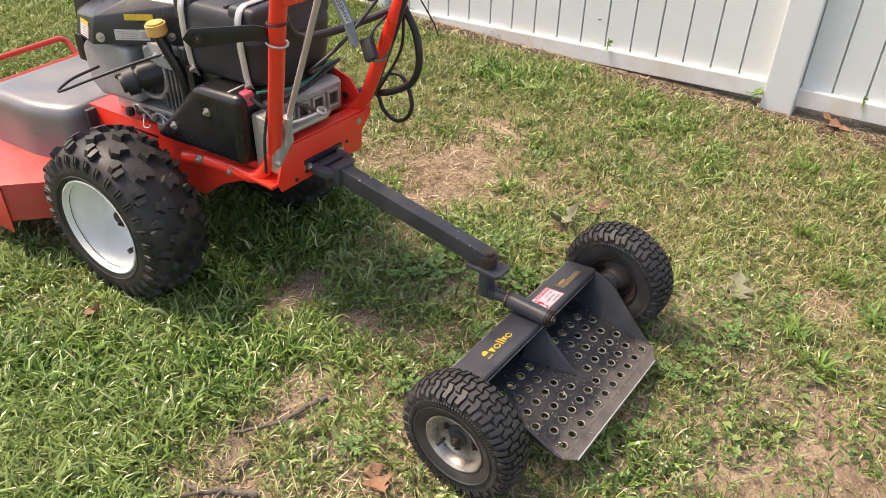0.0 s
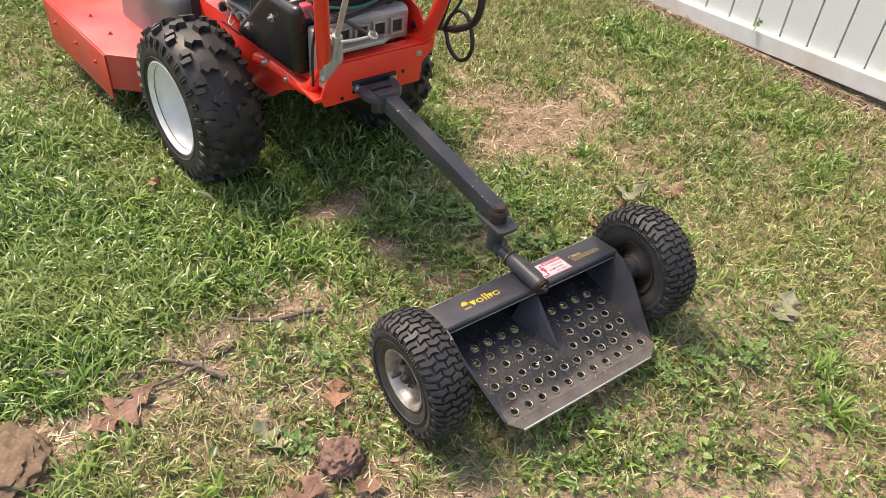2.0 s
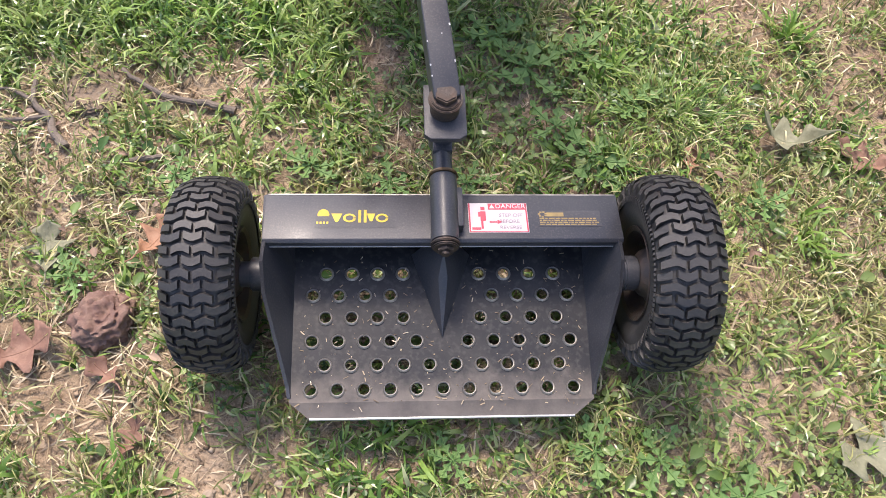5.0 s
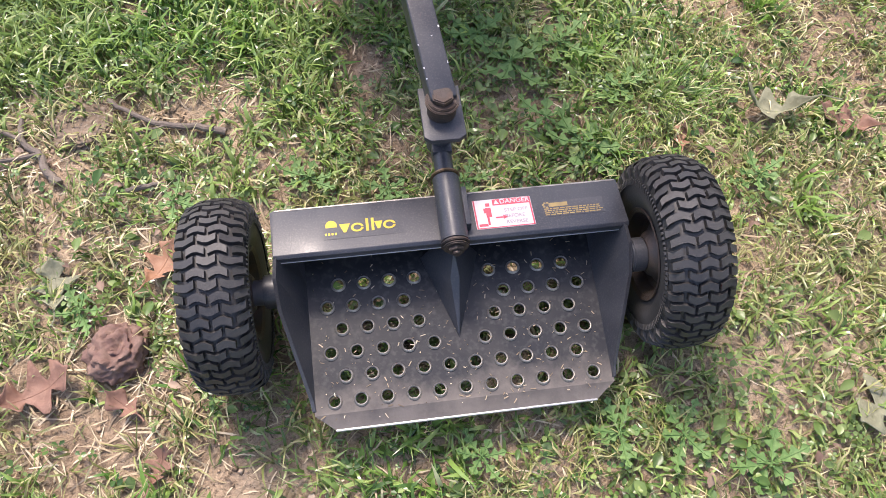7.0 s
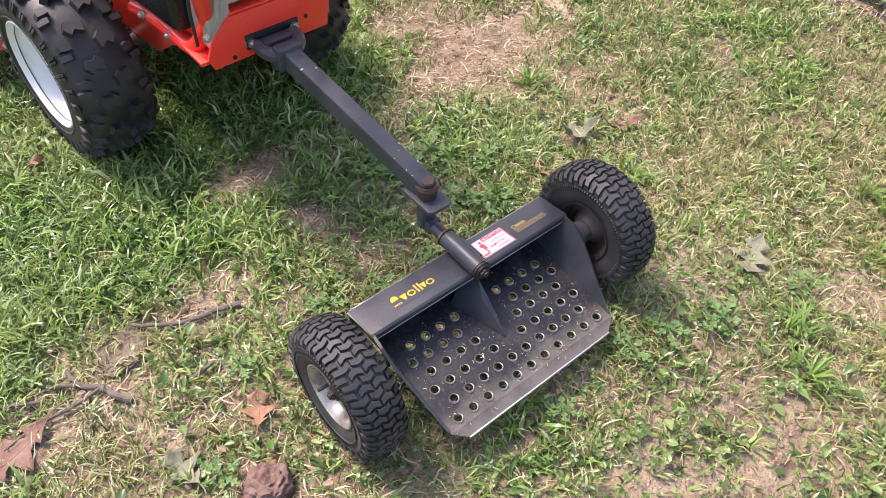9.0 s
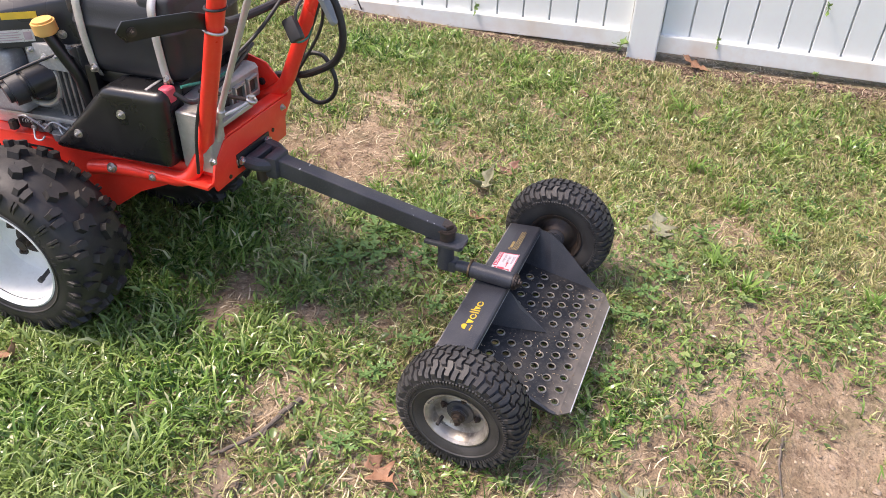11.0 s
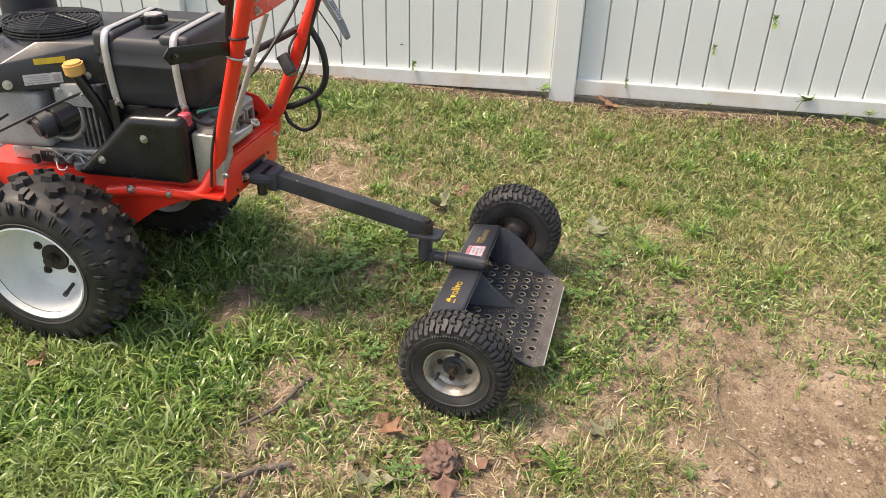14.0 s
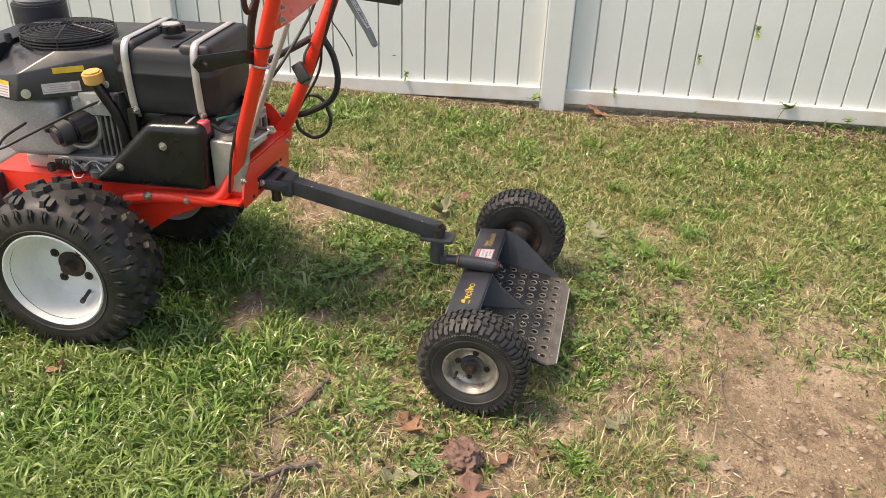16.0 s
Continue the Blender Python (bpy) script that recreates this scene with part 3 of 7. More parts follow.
def knobby_wheel_meshes():
    """Large all-terrain wheel, axle along x, outer face towards -x."""
    R, W = 0.196, 0.084
    crown = [(-W, R - 0.050), (-W * 0.97, R - 0.036), (-W * 0.88, R - 0.020), (-W * 0.66, R - 0.007), (0, R), (W * 0.66, R - 0.007), (W * 0.88, R - 0.020), (W * 0.97, R - 0.036), (W, R - 0.050)]
    side = [(W, R - 0.060), (W - 0.002, R - 0.070), (W - 0.006, 0.1170), (W - 0.016, 0.108)]
    prof = [(-a, r) for a, r in side[::-1]] + crown + side
    tyre = lathe(prof, 64)
    lathe([(-W - 0.0002, R - 0.064), (-W - 0.0016, R - 0.0655), (-W + 0.0006, R - 0.068)], 64, tyre)
    radius = profile_radius(crown)
    tread = bmesh.new()
    n = 16
    pitch = 2 * math.pi * R / n
    for i in range(n):
        for d in (-1, 1):
            s = i * pitch + (0.5 * pitch if d > 0 else 0)
            # notched centre block
            lug(tread, [(d * 0.000, s + 0.005), (d * 0.013, s - 0.007), (d * 0.020, s + 0.001), (d * 0.036, s - 0.003), (d * 0.044, s + 0.014), (d * 0.033, s + 0.029), (d * 0.022, s + 0.020), (d * 0.004, s + 0.030)], radius, 0.0140, 0.84)
            # pair of blocks beside it
            lug(tread, [(d * 0.041, s + 0.035), (d * 0.052, s + 0.030), (d * 0.066, s + 0.033), (d * 0.066, s + 0.046), (d * 0.054, s + 0.050), (d * 0.042, s + 0.049)], radius, 0.0130, 0.82)
            lug(tread, [(d * 0.049, s + 0.054), (d * 0.060, s + 0.051), (d * 0.069, s + 0.054), (d * 0.068, s + 0.066), (d * 0.051, s + 0.067)], radius, 0.0120, 0.82)
            # short double ribs on the shoulder
            for o in (0.0, 0.5):
                for h in (0.0, 0.0085):
                    q = s + o * pitch + 0.006 + h
                    lug(tread, [(d * 0.0735, q), (d * 0.0770, q - 0.0012), (d * 0.0822, q), (d * 0.0826, q + 0.0062), (d * 0.0770, q + 0.0076), (d * 0.0735, q + 0.0066)], radius, 0.0075, 0.70)
    rim = lathe([(-0.070, 0.108), (-0.076, 0.1185), (-0.080, 0.1200), (-0.0815, 0.1165), (-0.075, 0.1125), (-0.056, 0.1070), (-0.030, 0.0985), (-0.004, 0.094), (0.004, 0.088), (0.006, 0.070), (0.000, 0.052), (-0.001, 0.0)], 64)
    lathe([(0.062, 0.104), (0.068, 0.114), (0.071, 0.111), (0.060, 0.104), (0.020, 0.098), (0.012, 0.088), (0.010, 0.0)], 64, rim)
    hub = rod((-0.004, 0, 0), (0.080, 0, 0), 0.034, seg=28, bevel=0.003)
    rod((-0.028, 0, 0), (0.0, 0, 0), 0.014, seg=20, bm=hub, bevel=0.002)
    bolts = []
    for k in range(4):
        a = 0.4 + k * math.pi / 2
        bolts.append(("wheel_bolt", as_mesh(hex_bolt((-0.0015, 0.046 * math.cos(a), 0.046 * math.sin(a)), (-1, 0, 0), 0.0085, 0.006), RUSTY, "wheel_bolt"), ""))
    valve = rod((0.0, 0.062, -0.045), (-0.030, 0.066, -0.048), 0.0045, seg=10)
    rod((-0.030, 0.066, -0.048), (-0.040, 0.0672, -0.0488), 0.006, seg=10, bm=valve)
    return (("tyre", as_mesh(tyre, KNOB_RUBBER, "knobby_tyre"), "black all-terrain tyre"), ("tread", as_mesh(tread, KNOB_RUBBER, "knobby_tread", 25), "chunky knobbly tread lugs"),
            ("rim", as_mesh(rim, WHITE_RIM, "white_rim"), "white-painted steel rim"), ("hub", as_mesh(hub, RUSTY, "knobby_hub"), "dark steel hub"),
            *bolts, ("valve_stem", as_mesh(valve, RUBBER, "knobby_valve"), "black rubber valve stem"))


def put_wheel(meshes, parent, at, label):
    wheel = new("wheel")
    wheel.empty_display_size = 0.05
    PLACED[wheel] = at
    wheel.parent = parent
    wheel.matrix_parent_inverse = PLACED[parent].inverted()
    wheel.matrix_basis = at
    tagged(wheel, label)
    for name, me, tag in meshes:
        part(name, me, None, wheel, tag, at)
    return wheel


def sidewall_letters(wheel, at, text, radius, size, x, start, mat, name="raised_lettering"):
    """Raised characters round a sidewall, on the side towards -x."""
    bm = bmesh.new()
    for k, ch in enumerate(text):
        if ch == " ":
            continue
        cu = bpy.data.curves.new("text", "FONT")
        cu.body, cu.size, cu.extrude, cu.align_x = ch, size, 0.0008, "CENTER"
        tmp = new("text", cu)
        me = bpy.data.meshes.new_from_object(tmp.evaluated_get(bpy.context.evaluated_depsgraph_get()))
        bpy.data.objects.remove(tmp)
        bpy.data.curves.remove(cu)
        a = start - k * size * 0.78 / radius
        out = Vector((0, math.sin(a), math.cos(a)))
        right = Vector((0, -math.cos(a), math.sin(a)))
        m = Matrix((right, out, Vector((-1, 0, 0)))).transposed().to_4x4()
        me.transform(Matrix.Translation(Vector((x, 0, 0)) + out * radius) @ m)
        bm.from_mesh(me)
        bpy.data.meshes.remove(me)
    return part(name, bm, mat, wheel, "", at, 0)


# ---- standing sulky ----
def build_sulky():
    s = thing("standing_sulky", pose(0, -0.08, 0), "black steel two-wheel standing sulky hitched behind the mower", "mower sulky")
    # cross beam: sloped top, front wall, turned-down rear lip
    beam = prism([(0.001, 0.104), (0.001, 0.181), (-0.068, 0.189), (-0.072, 0.186), (-0.072, 0.175), (-0.068, 0.175), (-0.067, 0.1825), (-0.004, 0.1755), (-0.004, 0.104)], -0.227, 0.230, "x", 0.0012)
    beam_ob = part("cross_beam", beam, BLACK, s, "black painted folded steel beam")
    part("worn_edge", box(-0.2245, 0.2275, -0.0726, -0.0716, 0.1742, 0.1758, 0.0003), SILVER_LABEL, beam_ob, "bare worn lower edge")
    part("worn_edge", box(-0.2245, 0.2275, -0.0008, 0.0014, 0.1805, 0.1816, 0.0003), STEP_RING, beam_ob)

    def plate_z(y):
        return 0.101 + (y + 0.0775) * 0.150

    # step plate with punched holes
    pitch = 0.0341
    rows = ((-0.229, [i - 5 for i in range(11)]), (-0.198, [i - 4.5 for i in range(10)]), (-0.167, [-5, -4, -3, -2, -1, 1, 2, 3, 4, 5]),
            (-0.136, [-4.5, -3.5, -2.5, -1.5, 1.5, 2.5, 3.5, 4.5]), (-0.106, [-5, -4, -3, -2, 2, 3, 4, 5]), (-0.0765, [-4.5, -3.5, -2.5, -1.5, 1.5, 2.5, 3.5, 4.5]))
    bm = bmesh.new()
    hw, hr = 0.197, 0.0073

    def v(x, y):
        return bm.verts.new((x, y, plate_z(y)))

    edges = [-0.2445] + [(a[0] + b[0]) / 2 for a, b in zip(rows, rows[1:])] + [-0.061]
    for (yc, cols), y0, y1 in zip(rows, edges, edges[1:]):
        cuts = []
        for c in cols:
            cuts += [(c - 0.5) * pitch, (c + 0.5) * pitch]
        cuts = [-hw] + sorted(set(round(q, 5) for q in cuts)) + [hw]
        for x0, x1 in zip(cuts, cuts[1:]):
            if x1 - x0 < 1e-4:
                continue
            hole = [c * pitch for c in cols if x0 - 1e-4 < c * pitch - pitch / 2 and c * pitch + pitch / 2 < x1 + 1e-4]
            if not hole:
                bm.faces.new((v(x0, y0), v(x1, y0), v(x1, y1), v(x0, y1)))
                continue
            n, ring, rect = 20, [], []
            for k in range(n):
                a = 2 * math.pi * (k + 0.5) / n
                ca, sa = math.cos(a), math.sin(a)
                ring.append(v(hole[0] + hr * ca, yc + hr * sa))
                t = min((x1 - hole[0]) / ca if ca > 1e-6 else (x0 - hole[0]) / ca if ca < -1e-6 else 9, (y1 - yc) / sa if sa > 1e-6 else (y0 - yc) / sa if sa < -1e-6 else 9)
                rect.append(v(hole[0] + t * ca, yc + t * sa))
            corner = [v(x1, y1), v(x0, y1), v(x0, y0), v(x1, y0)]
            for k in range(n):
                j = (k + 1) % n
                bm.faces.new((ring[k], rect[k], rect[j], ring[j]))
                p, q = rect[k].co, rect[j].co
                if abs(p.x - q.x) > 1e-6 and abs(p.y - q.y) > 1e-6:
                    c = min(corner, key=lambda w: (w.co - (p + q) / 2).length)
                    bm.faces.new((rect[k], bm.verts.new(c.co), rect[j]))
    bm.faces.new((v(-hw, -0.061), v(hw, -0.061), v(hw, 0.0), v(-hw, 0.0)))
    # turned-down rear lip with cut corners
    e, low = -0.263, plate_z(-0.263) - 0.008
    lip = [bm.verts.new(q) for q in ((-hw, -0.2445, plate_z(-0.2445)), (-0.172, e, low), (0.172, e, low), (hw, -0.2445, plate_z(-0.2445)))]
    bm.faces.new(lip)
    bmesh.ops.remove_doubles(bm, verts=bm.verts[:], dist=1e-5)
    plate = part("step_plate", bm, PLATE_BLACK, s, "worn black perforated step plate with dusty rear lip", smooth=0, turned=True)
    sol = plate.modifiers.new("thickness", "SOLIDIFY")
    sol.thickness, sol.offset = 0.004, -1
    part("lip_edge", box(-0.172, 0.172, e - 0.0015, e + 0.001, low - 0.0045, low + 0.0006, 0.0006), STEEL, plate, "bare worn metal edge")
    ring = as_mesh(lathe([(0.0002, 0.0071), (0.0022, 0.0074), (0.0026, 0.0084), (0.0016, 0.0094), (-0.0003, 0.0102)], 22), STEP_RING, "hole_ring")
    for yc, cols in rows:
        for c in cols:
            part("hole_rim", ring, None, plate, "", pose(c * pitch, yc, plate_z(yc), 0, -90, 0))
    # side gussets lean outwards
    for sgn in (-1, 1):
        g = bmesh.new()
        top = [(0.228, 0.0, 0.180), (0.225, -0.070, 0.187), (0.227, -0.095, 0.182), (0.225, -0.128, 0.160), (0.1995, -0.226, plate_z(-0.226) + 0.004), (0.1975, -0.239, plate_z(-0.239) + 0.001)]
        foot = [(0.198, 0.0, plate_z(0) - 0.004), (0.197, -0.070, plate_z(-0.070) - 0.004), (0.197, -0.095, plate_z(-0.095) - 0.004), (0.1965, -0.118, plate_z(-0.118) - 0.004), (0.1965, -0.226, plate_z(-0.226) - 0.004), (0.196, -0.239, plate_z(-0.239) - 0.004)]
        a = [g.verts.new((sgn * x, y, z)) for x, y, z in top]
        b = [g.verts.new((sgn * x, y, z)) for x, y, z in foot]
        for i in range(5):
            g.faces.new((a[i], a[i + 1], b[i + 1], b[i]))
        ob = part("side_gusset", g, BLACK, s, "black painted side gusset", smooth=0)
        m = ob.modifiers.new("thickness", "SOLIDIFY")
        m.thickness, m.offset = 0.005, 0
    # centre rib under the pivot tube
    rib = bmesh.new()
    q = [rib.verts.new(c) for c in ((0, -0.076, 0.172), (-0.040, -0.050, 0.104), (0.040, -0.050, 0.104), (0, -0.164, plate_z(-0.164) + 0.002), (0, -0.05, 0.176), (-0.006, -0.1, 0.14), (0.006, -0.1, 0.14))]
    rib.faces.new((q[1], q[3], q[5]))
    rib.faces.new((q[2], q[6], q[3]))
    rib.faces.new((q[5], q[3], q[6]))
    rib.faces.new((q[0], q[1], q[5]))
    rib.faces.new((q[0], q[6], q[2]))
    rib.faces.new((q[0], q[5], q[6]))
    rib.faces.new((q[4], q[1], q[0]))
    rib.faces.new((q[4], q[0], q[2]))
    rib.faces.new((q[4], q[2], q[1]))
    part("centre_rib", rib, BLACK, s, "folded black centre rib")
    # pivot tube, washer, cap and shaft
    za, zb = 0.203, 0.201
    part("pivot_tube", rod((0, 0.014, za), (0, -0.080, zb), 0.0175, seg=32, bevel=0.002), BLACK, s)
    part("brass_washer", rod((0, 0.014, za), (0, 0.018, za), 0.019, seg=32, bevel=0.001), COPPER, s, "worn brass-coloured washer")
    cap = rod((0, -0.080, zb), (0, -0.084, zb), 0.0185, seg=32, bevel=0.001)
    rod((0, -0.084, zb), (0, -0.088, zb), 0.0165, seg=32, bm=cap, bevel=0.0015)
    hex_bolt((0, -0.088, zb), (0, -1, 0), 0.012, 0.005, False, cap)
    part("end_cap", cap, RUSTY, s, "rusty bolt and washers")
    part("pivot_shaft", rod((0, 0.018, za), (0, 0.060, za), 0.0125, seg=24), BLACK, s)
    yoke = rod((0, 0.072, 0.192), (0, 0.072, 0.262), 0.0175, seg=28, bevel=0.002)
    box(-0.013, 0.013, 0.046, 0.074, 0.190, 0.216, 0.003, bm=yoke)
    part("swivel_post", yoke, BLACK, s, "black vertical swivel post")
    part("bracket_block", box(0.008, 0.024, -0.058, -0.002, 0.1835, 0.205, 0.002), BLACK, s)
    # drawbar
    d0, d1 = Vector((0.0, 0.085, 0.283)), Vector((-0.044, 0.436, 0.3755))
    ax = (d1 - d0).normalized()
    sx = ax.cross(Vector((0, 0, 1))).normalized()
    frame_m = Matrix((sx, ax, sx.cross(ax))).transposed().to_4x4()
    bar = box(-0.0168, 0.0168, -0.012, (d1 - d0).length + 0.004, -0.0195, 0.0195, 0.004, 3, None, Matrix.Translation(d0) @ frame_m)
    drawbar = part("drawbar", bar, BLACK, s, "black square-tube drawbar with chipped paint")
    chip = random.Random(4)
    for k in range(9):
        u = 0.015 + 0.07 * chip.random() if k < 7 else chip.uniform(0.02, 0.33)
        w, l = 0.0005 + 0.0014 * chip.random() ** 2, 0.0006 + 0.0028 * chip.random() ** 2
        side_x = chip.choice((-0.0155, 0.0150, chip.uniform(-0.014, 0.014)))
        part("paint_chip", box(side_x - l, side_x + l, u - w, u + w, 0.0192, 0.0198, 0, 1, None, Matrix.Translation(d0) @ frame_m), SILVER_LABEL, drawbar)
    tongue = prism([(-0.026, 0.112), (-0.026, 0.036), (-0.018, 0.030), (0.018, 0.030), (0.027, 0.036), (0.027, 0.112)], 0.258, 0.266, "z", 0.0015)
    part("drawbar_tongue", tongue, BLACK, s)
    head = rod((0, 0.072, 0.266), (0, 0.072, 0.287), 0.0185, seg=28, bevel=0.0015)
    rod((0, 0.072, 0.287), (0, 0.072, 0.2905), 0.0215, seg=28, bm=head, bevel=0.001)
    rod((0, 0.072, 0.2905), (0, 0.072, 0.2935), 0.0185, seg=28, bm=head, bevel=0.001)
    rod((0, 0.072, 0.2935), (0, 0.072, 0.302), 0.0145, seg=6, bm=head, bevel=0.0015)
    part("swivel_bolt", head, RUSTY, s, "rusty swivel bolt with stacked washers")
    # hitch yoke on the mower's rear plate
    h = bmesh.new()
    tube(rounded_path([(-0.080, 0.485, 0.386), (-0.078, 0.455, 0.382), (-0.044, 0.430, 0.378), (-0.006, 0.455, 0.384), (-0.004, 0.485, 0.388)], 0.03, 6), 0.014, 10, h)
    box(-0.088, 0.002, 0.466, 0.492, 0.378, 0.396, 0.004, bm=h)
    box(-0.071, -0.018, 0.424, 0.452, 0.352, 0.400, 0.006, bm=h)
    part("hitch_yoke", h, BLACK, s, "black cast hitch yoke")
    under = rod((-0.05, 0.475, 0.33), (-0.05, 0.475, 0.385), 0.012, seg=16, bevel=0.002)
    part("hitch_pin", under, RUSTY, s, "rusty hitch pin")
    # wheels, stub axles
    wheels = turf_wheel_meshes()
    for sgn, ax, ay, az in ((-1, -0.294, -0.086, 0.1235), (1, 0.281, -0.103, 0.159)):
        at = Matrix.Translation((ax, ay, az)) @ (pose(0, 0, 0, 0, 0, 180) if sgn > 0 else Matrix()) @ pose(0, 0, 0, 35 * sgn)
        w = put_wheel(wheels, s, at, "small turf-tread wheel on a grimy grey rim")
        if sgn < 0:
            sidewall_letters(w, at, "11111111", 0.083, 0.008, -0.0407, 0.9, RUBBER, "worn_sidewall_marks")
        part("stub_axle", rod((sgn * (0.222 if sgn > 0 else 0.212), ay, az), (sgn * 0.250, ay, az), 0.0135, seg=24, bevel=0.0015), BLACK, s)
        part("axle_collar", rod((sgn * 0.229, ay, az), (sgn * 0.248, ay, az), 0.0225, seg=28, bevel=0.002), BLACK, s, "dark axle collar")
    # decals on the beam's top
    up = Vector((0, 0.078, -0.009)).normalized()
    nrm = Vector((0, 0.009, 0.078)).normalized()

    def on(x, d, h=0.0):
        return Vector((x, -0.077, 0.190)) + up * (0.0098 + 0.82 * d) + nrm * (h + 0.0004)

    def patch(x0, x1, d0, d1, h, bm=None, t=0.0003):
        m = Matrix((Vector((1, 0, 0)), up, nrm)).transposed().to_4x4()
        return box(x0, x1, 0.0098 + 0.82 * d0, 0.0098 + 0.82 * d1, h + 0.0002, h + 0.0002 + t, 0, bm=bm, m=Matrix.Translation((0, -0.077, 0.190)) @ m)

    sign = part("warning_label", patch(0.032, 0.109, 0.010, 0.066, 0.0), WHITE_LABEL, s, "red and white danger label with worn print")
    red = patch(0.058, 0.108, 0.0535, 0.0652, 0.0003)
    patch(0.0325, 0.0345, 0.0105, 0.0655, 0.0003, red)
    patch(0.1065, 0.1085, 0.0105, 0.0655, 0.0003, red)
    patch(0.0325, 0.1085, 0.0105, 0.0122, 0.0003, red)
    patch(0.0475, 0.0545, 0.032, 0.050, 0.0003, red)
    patch(0.0483, 0.0537, 0.0525, 0.0588, 0.0003, red)
    patch(0.0448, 0.0475, 0.040, 0.049, 0.0003, red)
    patch(0.048, 0.0508, 0.017, 0.032, 0.0003, red)
    patch(0.036, 0.0475, 0.0150, 0.0195, 0.0003, red)
    patch(0.059, 0.0690, 0.0285, 0.0310, 0.0003, red)
    arrow = [bm_v for bm_v in (on(0.069, 0.0255, 0.0006), on(0.075, 0.02975, 0.0006), on(0.069, 0.034, 0.0006))]
    red.faces.new([red.verts.new(q) for q in arrow])
    part("red_print", red, RED_INK, sign)
    tri = bmesh.new()
    tri.faces.new([tri.verts.new(q) for q in (on(0.0595, 0.0555, 0.0008), on(0.0665, 0.0555, 0.0008), on(0.063, 0.0635, 0.0008))])
    part("triangle_mark", tri, WHITE_LABEL, sign)
    flat_letters("DANGER", 0.0098, WHITE_LABEL, sign, on(0.0675, 0.0560, 0.0006), (1, 0, 0), up, "lettering")
    for k, word in enumerate(("STEP OFF", "BEFORE", "REVERSE")):
        flat_letters(word, 0.0076, GREY_INK, sign, on(0.0715, 0.0395 - k * 0.0115, 0.0004), (1, 0, 0), up, "lettering")
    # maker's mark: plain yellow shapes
    mark = part("maker_mark", patch(-0.163, -0.062, 0.019, 0.054, -0.0001), BLACK, s, "black decal with worn yellow mark")
    disc = rod(on(-0.1525, 0.0435, 0.0), on(-0.1525, 0.0435, 0.0005), 0.0075, seg=24)
    part("yellow_disc", disc, YELLOW_INK, mark)
    for k in range(4):
        part("yellow_dash", patch(-0.161 + k * 0.0042, -0.1585 + k * 0.0042, 0.0265, 0.0305, 0.0002), YELLOW_INK, mark)
    def yellow_ring(x, r, gap):
        own = bmesh.new()
        turns = [radians(gap + (360 - 2 * gap) * k / 18) for k in range(19)]
        inner = [own.verts.new(on(x + (r - 0.0032) * math.cos(a), 0.0372 + (r - 0.0032) * math.sin(a), 0.0005)) for a in turns]
        outer = [own.verts.new(on(x + r * math.cos(a), 0.0372 + r * math.sin(a), 0.0005)) for a in turns]
        for k in range(18):
            own.faces.new((inner[k], outer[k], outer[k + 1], inner[k + 1]))
        return own

    def yellow_wedge(x0, x1, d0, d1, point):
        own = bmesh.new()
        own.faces.new([own.verts.new(on(*q, 0.0005)) for q in ((x0, d1), (x1, d1), ((x0 + x1) / 2 + 0.0016, point), ((x0 + x1) / 2 - 0.0016, point))])
        return own

    part("yellow_wedge", yellow_wedge(-0.1425, -0.1285, 0.029, 0.0455, 0.0295), YELLOW_INK, mark)
    part("yellow_ring", yellow_ring(-0.1195, 0.0082, 8), YELLOW_INK, mark)
    part("yellow_bar", patch(-0.1085, -0.1050, 0.029, 0.0525, 0.0002), YELLOW_INK, mark)
    part("yellow_bar", patch(-0.1015, -0.0980, 0.029, 0.0525, 0.0002), YELLOW_INK, mark)
    part("yellow_wedge", yellow_wedge(-0.0975, -0.0870, 0.029, 0.0455, 0.0310), YELLOW_INK, mark)
    part("yellow_ring", yellow_ring(-0.0785, 0.0082, 8), YELLOW_INK, mark)
    small = part("small_label", patch(0.122, 0.204, 0.022, 0.052, -0.0001), BLACK, s, "black label with faded gold print")
    gold = bmesh.new()
    rng = random.Random(5)
    for row in range(4):
        x = 0.124
        while x < 0.198:
            w = rng.uniform(0.002, 0.008)
            patch(x, min(x + w, 0.201), 0.0245 + row * 0.0038, 0.0264 + row * 0.0038, 0.0002, gold)
            x += w + 0.0014
    patch(0.134, 0.156, 0.0405, 0.0480, 0.0002, gold)
    for k in range(7):
        a = radians(-30 + k * 50)
        patch(0.1285 + 0.0045 * math.cos(a) - 0.0014, 0.1285 + 0.0045 * math.cos(a) + 0.0014, 0.0445 + 0.0045 * math.sin(a) - 0.0014, 0.0445 + 0.0045 * math.sin(a) + 0.0014, 0.0002, gold)
    part("gold_print", gold, GOLD_INK, small)
    clip = random.Random(9)
    bits = bmesh.new()
    for _ in range(380):
        x, y = clip.uniform(-0.19, 0.19), -0.03 - 0.225 * clip.random() ** 0.7
        a, l, w = clip.uniform(0, 6.3), 0.0005 + 0.0034 * clip.random() ** 3, clip.uniform(0.0003, 0.0007)
        dx, dy = math.cos(a), math.sin(a)
        q = [(x - dx * l - dy * w, y - dy * l + dx * w), (x + dx * l - dy * w, y + dy * l + dx * w), (x + dx * l + dy * w, y + dy * l - dx * w), (x - dx * l + dy * w, y - dy * l - dx * w)]
        bits.faces.new([bits.verts.new((u, v2, plate_z(v2) + 0.0006 + (0.0012 if k in (1, 2) else 0))) for k, (u, v2) in enumerate(q)])
